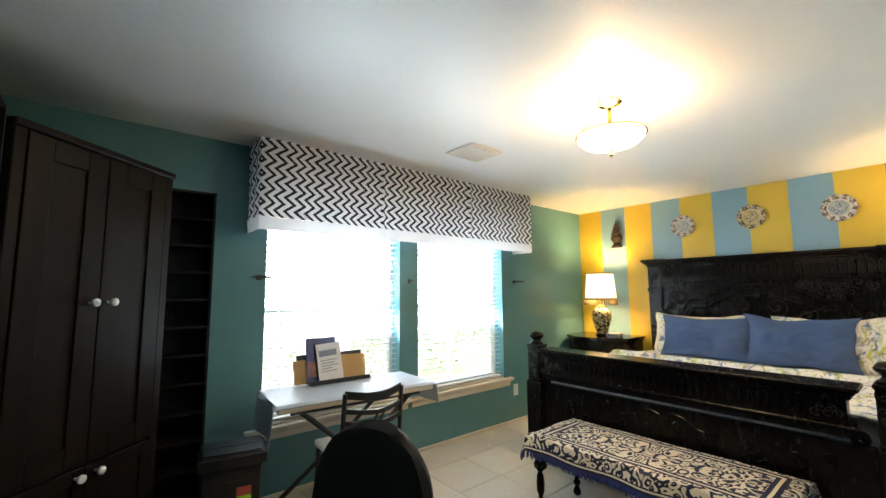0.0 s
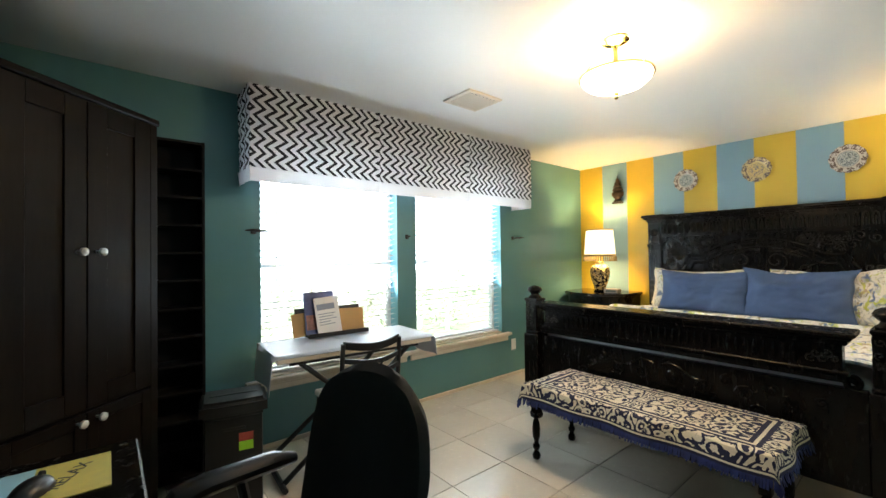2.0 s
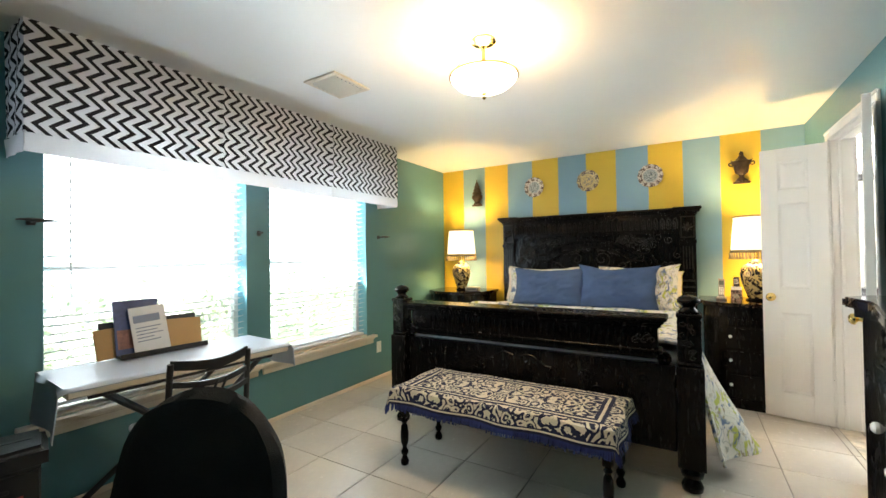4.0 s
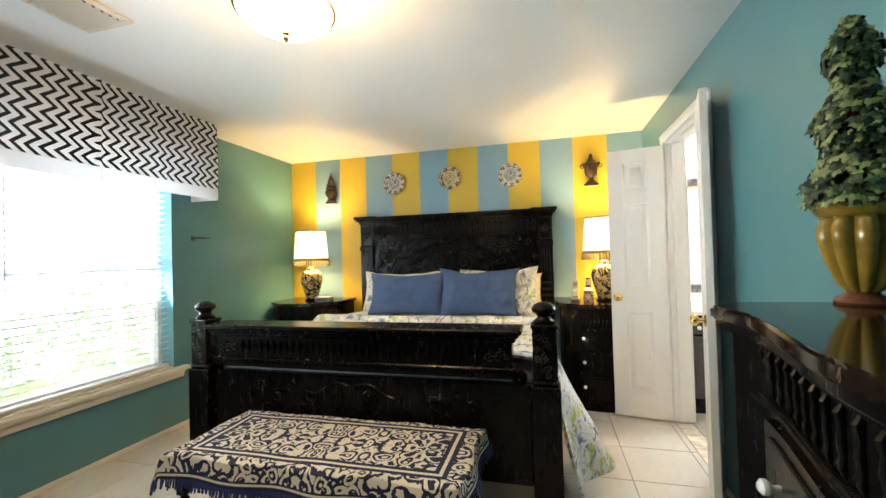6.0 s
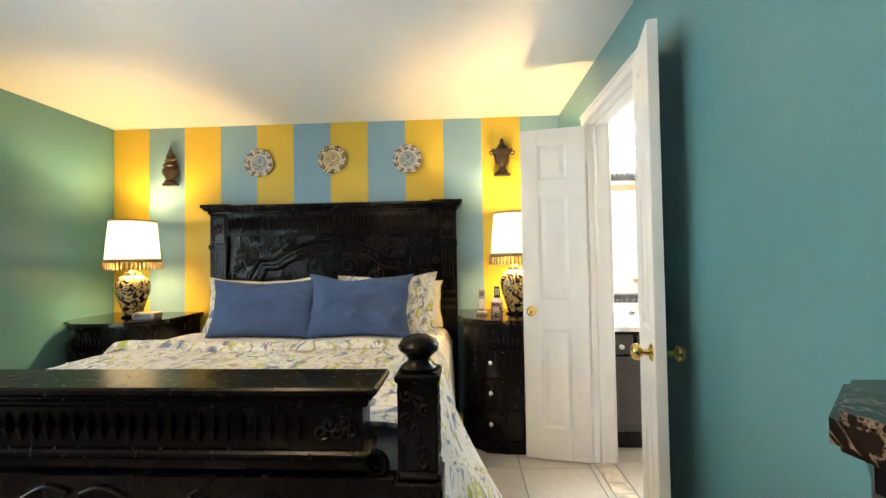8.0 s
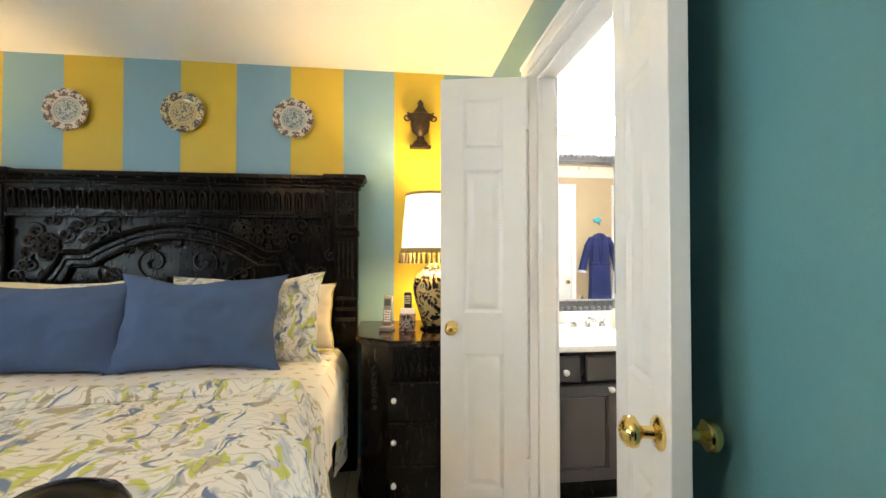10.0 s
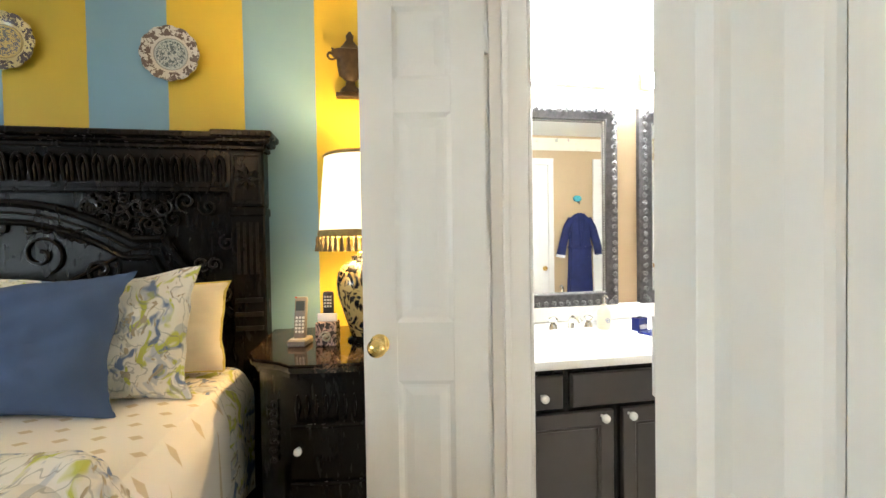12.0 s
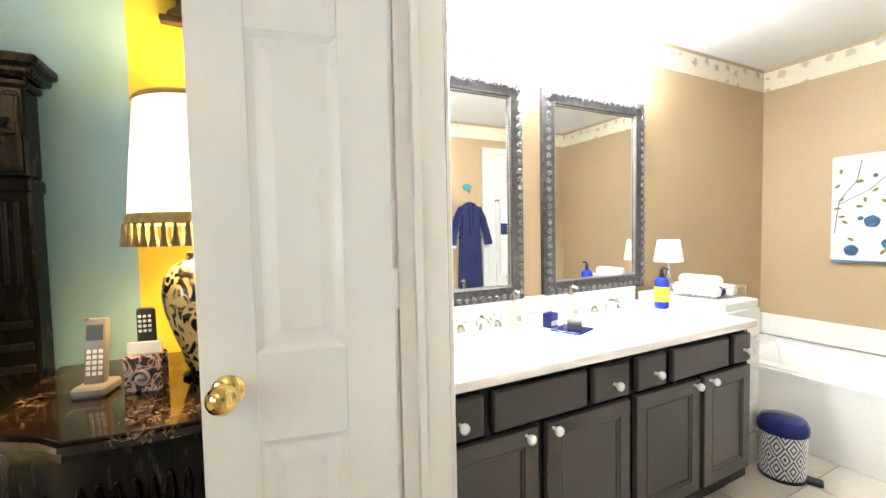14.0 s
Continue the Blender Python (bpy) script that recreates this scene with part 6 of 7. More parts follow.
# shredder bin
sb = thing("paper_shredder", "dark grey paper shredder bin with green label", "shredder", (1.19, 3.47, 0), -12)
bm = slab([(-0.125, -0.10), (0.125, -0.10), (0.135, 0.0), (0.125, 0.10), (-0.125, 0.10), (-0.135, 0.0)], 0.0, 0.50)
part("bin", bm, DARKGREY, sb)
bm = slab([(-0.15, -0.12), (-0.05, -0.132), (0.05, -0.132), (0.15, -0.12), (0.155, 0.0), (0.15, 0.12), (-0.15, 0.12), (-0.155, 0.0)], 0.505, 0.59)
bmesh.ops.bevel(bm, geom=[e for e in bm.edges if abs(e.verts[0].co.z - e.verts[1].co.z) < 1e-5], offset=0.02, segments=3, affect="EDGES")
part("cutter_head", bm, DARKGREY, sb)
part("paper_slot", box((-0.11, -0.012, 0.588), (0.11, 0.012, 0.5925)), BLACKPLASTIC, sb)
part("grip", box((-0.05, -0.1035, 0.44), (0.05, -0.099, 0.455), 0.002), BLACKPLASTIC, sb)
part("label", box((0.02, -0.1025, 0.335), (0.085, -0.0995, 0.378)), GREENLABEL, sb, "bright green label", 0)
part("label", box((0.02, -0.1025, 0.38), (0.085, -0.0995, 0.42)), REDLABEL, sb, "small red and grey print", 0)

# folding table under the window
TABZ = 0.75
ft = thing("folding_table", "folding work table with pale cloth and black crossed legs", "table", (1.905, 3.625, 0), -4.0)
part("tabletop", box((-0.50, -0.243, TABZ - 0.045), (0.50, 0.235, TABZ - 0.006), 0.006), CREAM_TRIM, ft, "cream edged table top")
for y in (-0.17, 0.17):
    part("leg", tube([(-0.46, y, 0.02), (0.0, y * 0.95, 0.37), (0.40, y, TABZ - 0.03)], 0.015, 8), BLACKMETAL, ft)
    part("leg", tube([(0.46, y * 0.86, 0.02), (0.0, y * 0.82, 0.37), (-0.40, y * 0.86, TABZ - 0.03)], 0.015, 8), BLACKMETAL, ft)
for x in (-0.46, 0.46):
    part("foot_bar", tube([(x, -0.24, 0.018), (x, 0.24, 0.018)], 0.017, 8), BLACKMETAL, ft)
part("stretcher", tube([(-0.42, -0.19, TABZ - 0.06), (0.42, -0.19, TABZ - 0.06)], 0.012, 8), BLACKMETAL, ft)


def cloth(u, v):
    lx, ly = -0.71 + 1.36 * u, -0.252 + 0.50 * v
    over = abs(lx) - 0.515
    z = TABZ + 0.002 * noise.noise(Vector((lx * 8, ly * 8, 0)))
    x = lx
    if over > 0:
        x = math.copysign(0.515 + 0.10 * over + 0.012 * math.sin(ly * 18), lx)
        z -= over * 0.98
    if abs(ly) > 0.242:
        z -= (abs(ly) - 0.242) * 1.2
    return (x, ly, z)


tc = thing("table_cloth", "pale grey cloth draped over the folding table", "table cloth", (1.905, 3.625, 0), -4.0)
part("cloth", sheet(cloth, 60, 24, 0.004), GREYCLOTH, tc)

fo = thing("document_holder", "black desktop file holder with tan folders", "file holder", (1.914, 3.80, TABZ + 0.004), -2.0)
part("tray", box((-0.213, -0.05, 0), (0.213, 0.05, 0.014), 0.003), BLACKPLASTIC, fo)
part("front_lip", box((-0.213, -0.056, 0.0), (0.213, -0.048, 0.028), 0.002), BLACKPLASTIC, fo)
for x0, x1, y, lean in ((-0.29, -0.03, 0.024, -3), (-0.04, 0.212, 0.020, 2)):
    p = part("folder", box((x0, -0.006, 0), (x1, 0.006, 0.155), 0.002), CARDBOARD, fo, "tan card folder")
    p.matrix_local = pose(0, y, 0.016, -12, lean, 0)
p = part("folder", box((-0.27, -0.003, 0), (0.20, 0.003, 0.175), 0.001), BLACKPLASTIC, fo, "dark folder")
p.matrix_local = pose(0.0, 0.042, 0.014, -12, 0, 0)
p = part("booklet", box((-0.215, -0.003, 0), (-0.005, 0.003, 0.285), 0.001), BLUEPAPER, fo, "dark blue printed booklet")
p.matrix_local = pose(0, 0.008, 0.014, -12, 0, 0)
part("cover_picture", box((-0.205, -0.0042, 0.03), (-0.13, -0.0031, 0.13)), surface("orange_cover_print", (0.30, 0.14, 0.12), 0.5, vary=0.6, big=25, bump=0), p, "faded orange cover picture", 0)
p = part("leaflet", box((-0.14, -0.002, 0), (0.03, 0.002, 0.25), 0.0), PAPER, fo, "pale printed leaflet", 0)
p.matrix_local = pose(0, -0.016, 0.016, -12, -4, 0)
part("heading_block", box((-0.125, -0.0030, 0.165), (0.0, -0.0021, 0.205)), INK, p, "pale blue heading block", 0)
for k, w1 in enumerate((0.0, -0.02, 0.005, -0.04, -0.01)):
    part("text_line", box((-0.12, -0.0030, 0.135 - k * 0.018), (w1, -0.0021, 0.140 - k * 0.018)), INK, p, "printed text line", 0)

mc = thing("metal_chair", "black metal ladder-back chair with white seat", "chair", (1.858, 3.40, 0), -3)
for s in (-1, 1):
    part("back_post", tube([(s * 0.19, -0.20, 0.0), (s * 0.180, -0.165, 0.44), (s * 0.175, -0.20, 0.81)], 0.013, 10), BLACKMETAL, mc)
    part("front_leg", tube([(s * 0.19, 0.19, 0.0), (s * 0.18, 0.17, 0.43)], 0.013, 10), BLACKMETAL, mc)
    part("side_stretcher", tube([(s * 0.187, -0.18, 0.2), (s * 0.186, 0.18, 0.2)], 0.008, 8), BLACKMETAL, mc)
part("seat", box((-0.20, -0.19, 0.435), (0.20, 0.20, 0.475), 0.016, seg=3), WHITECLOTH, mc, "white padded seat")
for z, hgt in ((0.782, 0.042), (0.705, 0.026), (0.64, 0.026)):
    bm = sheet(lambda u, v: (-0.175 + 0.35 * u, -0.198 + 0.0 - 0.045 * math.sin(math.pi * u), z + hgt * v - 0.018 * math.sin(math.pi * u)), 16, 2, 0.010)
    part("back_slat", bm, BLACKMETAL, mc)
for dx in (-0.03, 0.01):
    part("slash_bar", tube([(dx, -0.243, 0.635), (dx + 0.035, -0.243, 0.705)], 0.006, 6), BLACKMETAL, mc)

# ---- bathroom ----
VF, VTOP = 4.83, 0.80
van = thing("vanity_cabinet", "charcoal painted double vanity cabinet", "vanity", (VF, 0, 0))
part("carcass", box((0.012, -1.285, 0.09), (BE - VF - 0.004, 0.265, VTOP - 0.035)), GREYWOOD, van, smooth=0)
part("toe_kick", box((0.07, -1.275, 0), (BE - VF - 0.01, 0.265, 0.09)), BLACKWOOD, van, smooth=0)
part("face_frame", box((0.0, -1.292, 0.085), (0.014, 0.268, VTOP - 0.036)), BLACKWOOD, van, smooth=0)


def vanity_front(y1, y0, z0, z1, sunk, knobs):
    bm = bmesh.new()
    t = -0.020
    if sunk:
        rings = [[bm.verts.new((x, y, z)) for y, z in ((y0 + i, z0 + i), (y1 - i, z0 + i), (y1 - i, z1 - i), (y0 + i, z1 - i))] for i, x in ((0, 0.0), (0, t + 0.003), (0.003, t), (0.05, t), (0.056, t + 0.006), (0.062, t + 0.003), (0.066, t + 0.009))]
    else:
        rings = [[bm.verts.new((x, y, z)) for y, z in ((y0 + i, z0 + i), (y1 - i, z0 + i), (y1 - i, z1 - i), (y0 + i, z1 - i))] for i, x in ((0, 0.0), (0, t + 0.005), (0.005, t))]
    for a, b in zip(rings, rings[1:]):
        for i in range(4):
            bm.faces.new((a[i], b[i], b[(i + 1) % 4], a[(i + 1) % 4]))
    bm.faces.new(rings[-1][::-1])
    bmesh.ops.recalc_face_normals(bm, faces=bm.faces)
    d = part("cabinet_door" if sunk else "drawer_front", bm, GREYWOOD, van, smooth=0)
    for y, z in knobs:
        k = knob_at(d, (t, y, z), CRYSTAL, 0.016)
    return d


for y1, y0, ks in ((0.262, -0.098, [(-0.050, 0.586)]), (-0.135, -0.514, [(-0.158, 0.586)]), (-0.549, -0.923, [(-0.880, 0.586)]), (-0.953, -1.282, [(-0.985, 0.586)])):
    vanity_front(y1, y0, 0.14, 0.603, True, ks)
for y1, y0, ks in ((0.262, 0.098, [(0.18, 0.675)]), (0.064, -0.308, []), (-0.339, -0.511, [(-0.43, 0.675)]), (-0.555, -0.712, [(-0.645, 0.675)]), (-0.755, -1.12, []), (-1.165, -1.282, [(-1.228, 0.675)])):
    vanity_front(y1, y0, 0.622, 0.742, False, ks)
vt = thing("bathroom_counter", "white cultured marble counter with backsplash", "counter", (VF, 0, 0))
part("counter", box((-0.032, -1.312, VTOP - 0.034), (BE - VF - 0.003, 0.266, VTOP), 0.008, seg=2), SOLIDSURF, vt)
part("backsplash", box((BE - VF - 0.026, -1.312, VTOP), (BE - VF - 0.002, 0.266, VTOP + 0.085), 0.006), SOLIDSURF, vt)
for y in (-0.17, -0.92):
    bm = turned([(0.17, 0.0006), (0.175, 0.003), (0.165, 0.005), (0.15, 0.001), (0.002, 0.001)], 40, (0.27, y, VTOP))
    for v in bm.verts:
        v.co.y = y + (v.co.y - y) * 1.25
    part("basin", bm, SOLIDSURF, vt, "white oval basin")


def faucet(y):
    f = thing("faucet", "nickel basin faucet with two handles", "faucet", (5.27, y, VTOP), group="faucets")
    part("spout", tube([(0, 0, 0), (0, 0, 0.035), (-0.02, 0, 0.055), (-0.07, 0, 0.058), (-0.10, 0, 0.042)], [0.018, 0.014, 0.012, 0.011, 0.010], 12), CHROME, f)
    for s in (-1, 1):
        part("handle", turned([(0.022, 0), (0.018, 0.02), (0.010, 0.03), (0.02, 0.038), (0.022, 0.05), (0.012, 0.058), (0.002, 0.06)], 14, (0.0, s * 0.09, 0)), CHROME, f)


faucet(-0.17)
faucet(-0.92)


def soap_pump(x, y):
    s = thing("soap_dispenser", "cream ceramic soap dispenser with nickel pump", "soap dispenser", (x, y, VTOP), group="soap dispensers")
    part("bottle", turned([(0.026, 0), (0.03, 0.006), (0.032, 0.05), (0.03, 0.085), (0.018, 0.105), (0.012, 0.112), (0.012, 0.12)], 24), CREAM_TRIM, s)
    part("motif", scroll((-0.0335, 0, 0.045), 0.014, 1.4, 0, 1, (0, 1, 0), V3, 0.002, None, 14), INK, s, "grey scroll motif")
    bm = tube([(0, 0, 0.12), (0, 0, 0.155), (-0.012, 0, 0.16), (-0.035, 0, 0.153)], [0.011, 0.006, 0.006, 0.004], 10)
    part("pump", bm, CHROME, s, "nickel pump")


soap_pump(5.22, -0.312)
soap_pump(5.20, -0.61)
tray = thing("glass_tray", "dark blue square glass tray", "tray", (5.07, -0.49, VTOP), 20)
part("plate", box((-0.065, -0.065, 0.0), (0.065, 0.065, 0.008), 0.003), NAVYLID, tray)
jar = thing("small_jar", "small grey jar on the blue tray", "jar", (5.065, -0.50, VTOP + 0.008))
part("jar_body", turned([(0.028, 0), (0.03, 0.004), (0.03, 0.022), (0.026, 0.026), (0.002, 0.026)], 20), SCREENGREY, jar)
part("lid", turned([(0.031, 0.026), (0.031, 0.034), (0.002, 0.036)], 20), SILVER, jar, "silver lid")
bx = thing("small_box", "small blue and white box", "box", (5.16, -0.455, VTOP), 15)
part("carton", box((-0.02, -0.03, 0), (0.02, 0.03, 0.06), 0.002), NAVYLID, bx)
part("panel", box((-0.0212, -0.022, 0.01), (-0.0198, 0.022, 0.03)), PAPER, bx, "white printed panel", 0)
bo = thing("lotion_bottle", "blue lotion bottle with yellow label and black pump", "bottle", (5.18, -1.205, VTOP))
part("bottle_body", turned([(0.03, 0), (0.034, 0.005), (0.034, 0.135), (0.028, 0.15), (0.012, 0.158), (0.012, 0.165)], 24), BLUEPLASTIC, bo)
part("label", turned([(0.0344, 0.035), (0.0347, 0.036), (0.0347, 0.11), (0.0344, 0.111)], 24), YELLOWLABEL, bo, "yellow label")
part("pump", tube([(0, 0, 0.16), (0, 0, 0.20), (-0.012, 0, 0.205), (-0.035, 0, 0.20)], [0.013, 0.006, 0.007, 0.005], 10), BLACKPLASTIC, bo, "black pump")
sl = thing("small_lamp", "small vanity lamp with white shade, off", "table lamp", (5.33, -1.475, 0.845))
part("base", turned([(0.045, 0), (0.045, 0.01), (0.015, 0.02), (0.012, 0.06), (0.02, 0.09), (0.012, 0.12), (0.008, 0.19)], 20), CHROME, sl)
bm = turned([(0.078, 0.17), (0.074, 0.20), (0.060, 0.29), (0.058, 0.295), (0.05, 0.295), (0.066, 0.18)], 30, lobes=16, lobe=0.04)
part("shade", bm, SMALLSHADE, sl, "white fabric shade")

tw = thing("plastic_drawer_tower", "white plastic drawer tower beside the vanity", "drawer tower", (4.93, -1.325, 0))
part("frame", box((0.012, -0.29, 0), (0.49, -0.002, 0.845), 0.006), WHITE_PLASTIC, tw)
for k in range(5):
    part("drawer", box((0.0, -0.28, 0.03 + k * 0.158), (0.02, -0.012, 0.17 + k * 0.158), 0.004), WHITE_PLASTIC, tw)
wb = thing("wire_basket", "chrome wire basket on the drawer tower", "basket", (5.13, -1.47, 0.846))
for z in (0.006, 0.06):
    part("hoop", tube([(-0.14, -0.12, z), (0.14, -0.12, z), (0.14, 0.12, z), (-0.14, 0.12, z), (-0.14, -0.12, z)], 0.003, 6), CHROME, wb)
for k in range(9):
    x = -0.14 + k * 0.035
    part("wire", tube([(x, -0.12, 0.06), (x, -0.12, 0.005), (x, 0.12, 0.005), (x, 0.12, 0.06)], 0.0016, 5), CHROME, wb)
for k, (y, z, m_) in enumerate(((-0.06, 0.037, WHITECLOTH), (0.06, 0.037, WHITECLOTH), (0.0, 0.033, NAVYCLOTH), (0.01, 0.082, WHITECLOTH))):
    r = thing("rolled_towel", "rolled navy hand towel" if m_ is NAVYCLOTH else "rolled white hand towel", "towel", (5.13, -1.47 + y, 0.846 + z), group="rolled towels")
    bm = tube([(-0.125 + 0.01 * k, 0, 0), (-0.11 + 0.01 * k, 0, 0), (0.10, 0, 0), (0.115, 0, 0)], [0.020, 0.029, 0.029, 0.020] if k != 2 else [0.015, 0.024, 0.024, 0.015], 16)
    part("roll", bm, m_, r)

# framed mirrors


def framed_mirror(y1, label):
    w, z0, z1, fw = 0.748, 0.868, 1.918, 0.085
    mi = thing("framed_mirror", label, "mirror", (BE, y1 - w / 2, z0), group="vanity mirrors")
    h, hw = z1 - z0, w / 2
    bm = bmesh.new()
    sect = ((0, -0.002), (0.004, -0.022), (0.03, -0.034), (0.06, -0.026), (0.074, -0.028), (0.085, -0.012), (0.085, -0.004))
    rings = [[bm.verts.new((x, y, z)) for y, z in ((-hw + i, i), (hw - i, i), (hw - i, h - i), (-hw + i, h - i))] for i, x in sect]
    for a, b in zip(rings, rings[1:]):
        for i in range(4):
            bm.faces.new((a[i], a[(i + 1) % 4], b[(i + 1) % 4], b[i]))
    part("frame", bm, PEWTER, mi)
    bm = bmesh.new()
    k = 0
    for side in range(4):
        n = 24 if side % 2 else 17
        for i in range(n):
            t = (i + 0.5) / n
            if side == 0:
                c = (-0.036, -hw + 0.03 + (w - 0.06) * t, 0.030)
            elif side == 2:
                c = (-0.036, -hw + 0.03 + (w - 0.06) * t, h - 0.030)
            elif side == 1:
                c = (-0.036, hw - 0.030, 0.03 + (h - 0.06) * t)
            else:
                c = (-0.036, -hw + 0.030, 0.03 + (h - 0.06) * t)
            scroll(c, 0.015, 1.1, k * 1.3, 1 if k % 2 else -1, (0, 1, 0), V3, 0.005, bm, 9)
            k += 1
    part("frame_carving", bm, PEWTERLIGHT, mi, "carved leaf scrolls")
    bm = bmesh.new()
    for side in range(4):
        n = 70 if side % 2 else 46
        for i in range(n):
            t = (i + 0.5) / n
            ins = 0.080
            c = {0: (-hw + ins + (w - 2 * ins) * t, ins), 2: (-hw + ins + (w - 2 * ins) * t, h - ins), 1: (hw - ins, ins + (h - 2 * ins) * t), 3: (-hw + ins, ins + (h - 2 * ins) * t)}[side]
            box((-0.022, c[0] - 0.004, c[1] - 0.004), (-0.012, c[0] + 0.004, c[1] + 0.004), 0, bm=bm)
    part("beading", bm, SILVERBEAD, mi, "silver beaded inner edge", smooth=0)
    part("glass", box((-0.010, -hw + fw, fw), (-0.006, hw - fw, h - fw)), MIRROR, mi, "silvered mirror glass", 0)


framed_mirror(0.226, "mirror in a carved pewter-grey frame")
framed_mirror(-0.640, "mirror in a carved pewter-grey frame")


def vanity_light(yc):
    l = thing("vanity_light", "lit vanity light bar with frosted globes", "wall light", (BE, yc, 2.06), group="vanity lights")
    part("backplate", box((-0.03, -0.32, -0.045), (-0.005, 0.32, 0.045), 0.006), CHROME, l)
    for k in range(4):
        y = -0.24 + 0.16 * k
        g = part("globe", turned([(0.015, -0.03), (0.03, -0.035), (0.052, -0.06), (0.06, -0.09), (0.052, -0.12), (0.03, -0.143), (0.002, -0.15)], 20), VANITYBULB, l, "glowing frosted globe")
        g.matrix_local = pose(0, y, 0) @ Vector((1, 0, 0)).to_track_quat("Z", "Y").to_matrix().to_4x4()


vanity_light(-0.13)
vanity_light(-0.98)

# tub
TZ, TY = 0.42, -1.93
tub = thing("bathtub", "white acrylic bathtub along the wall", "bathtub", (0, 0, 0))
part("apron", box((BW + 0.002, TY - 0.03, 0), (BE - 0.002, TY, TZ - 0.03), 0.006), TUBWHITE, tub)
rings = []
bm = bmesh.new()
for dx0, dx1, dy0, dy1, z in ((0.002, 0.002, 0.0, 0.012, TZ - 0.035), (0.002, 0.002, 0.0, 0.012, TZ), (0.14, 0.14, 0.10, 0.11, TZ + 0.002), (0.16, 0.16, 0.12, 0.13, TZ - 0.02), (0.30, 0.22, 0.18, 0.18, 0.10), (0.42, 0.34, 0.24, 0.24, 0.06)):
    rings.append([bm.verts.new(p) for p in ((BW + dx0, BS + 0.006 + dy0, z), (BE - dx1, BS + 0.006 + dy0, z), (BE - dx1, TY + 0.02 - dy1, z), (BW + dx0, TY + 0.02 - dy1, z))])
for a, b in zip(rings, rings[1:]):
    for i in range(4):
        bm.faces.new((a[i], a[(i + 1) % 4], b[(i + 1) % 4], b[i]))
bm.faces.new(rings[-1])
bmesh.ops.bevel(bm, geom=list(bm.edges), offset=0.014, segments=2, affect="EDGES")
part("basin", bm, TUBWHITE, tub)
sp = bmesh.new()
box((BW + 0.002, BS + 0.0005, TZ + 0.004), (BE - 0.016, BS + 0.015, 0.575), 0.004, bm=sp)
box((BE - 0.015, BS + 0.0005, TZ + 0.004), (BE - 0.001, TY + 0.02, 0.575), 0.004, bm=sp)
part("wall_surround", sp, TUBWHITE, tub, "low white wall surround")
part("tub_spout", tube([(4.2, BS + 0.05, TZ + 0.10), (4.2, BS + 0.16, TZ + 0.10), (4.2, BS + 0.18, TZ + 0.06)], 0.018, 10), CHROME, tub, "nickel tub spout")

pb = thing("pedal_bin", "round pedal bin with navy lid and blue lattice print", "trash bin", (4.825, -1.60, 0))
bm = bmesh.new()
lay = bm.loops.layers.uv.new("uv")
n = 32
pr = [(0.088, 0.012), (0.093, 0.22)]
rr = [[bm.verts.new((r * math.cos(2 * math.pi * i / n), r * math.sin(2 * math.pi * i / n), z)) for i in range(n)] for r, z in pr]
for i in range(n):
    f = bm.faces.new((rr[0][i], rr[0][(i + 1) % n], rr[1][(i + 1) % n], rr[1][i]))
    for loop, (a, c) in zip(f.loops, ((i, 0), (i + 1, 0), (i + 1, 1), (i, 1))):
        loop[lay].uv = (a / n * 2, c)
part("body", bm, LATTICE, pb, "blue and white lattice print body")
part("base_ring", turned([(0.002, 0), (0.092, 0), (0.094, 0.012), (0.088, 0.014)], 32), BLACKPLASTIC, pb)
part("lid", turned([(0.099, 0.222), (0.102, 0.235), (0.100, 0.262), (0.086, 0.285), (0.05, 0.297), (0.002, 0.300)], 32), NAVYLID, pb, "shiny navy lid")
part("pedal", box((-0.15, -0.03, 0.004), (-0.085, 0.03, 0.022), 0.006), BLACKPLASTIC, pb, "black pedal").matrix_local = pose(0, 0, 0, 0, 0, 20)

# padded print on the tub wall
cv = thing("fabric_panel", "white padded fabric panel with blue roses and birds", "wall hanging", (4.74, BS, 0.97))
part("panel", box((-0.30, 0.001, 0.012), (0.30, 0.045, 0.655), 0.012, seg=3), PAPER, cv)
part("lower_edge", box((-0.298, 0.001, 0.0), (0.298, 0.040, 0.012), 0.003), surface("slate_blue_binding", (0.13, 0.24, 0.32), 0.8, vary=0.1), cv, "slate blue lower edge")
STEMC = surface("brown_stem_print", (0.22, 0.17, 0.12), 0.8, vary=0.2)
LEAFC = surface("olive_leaf_print", (0.20, 0.23, 0.06), 0.8, vary=0.3)
ROSEC = surface("blue_rose_print", (0.05, 0.13, 0.28), 0.8, vary=0.5, big=40)
rnd = random.Random(21)
for pts in (((0.28, 0.18), (0.26, 0.38), (0.18, 0.50), (0.16, 0.62)), ((0.26, 0.36), (0.12, 0.44), (0.0, 0.58)), ((0.0, 0.06), (0.05, 0.2), (-0.02, 0.34), (0.04, 0.46)), ((-0.2, 0.1), (-0.1, 0.25), (-0.16, 0.42), (-0.1, 0.6)), ((-0.1, 0.25), (-0.26, 0.36))):
    part("stem", tube([(x, 0.0448, z) for x, z in pts], 0.003, 6), STEMC, cv, "printed brown stem")
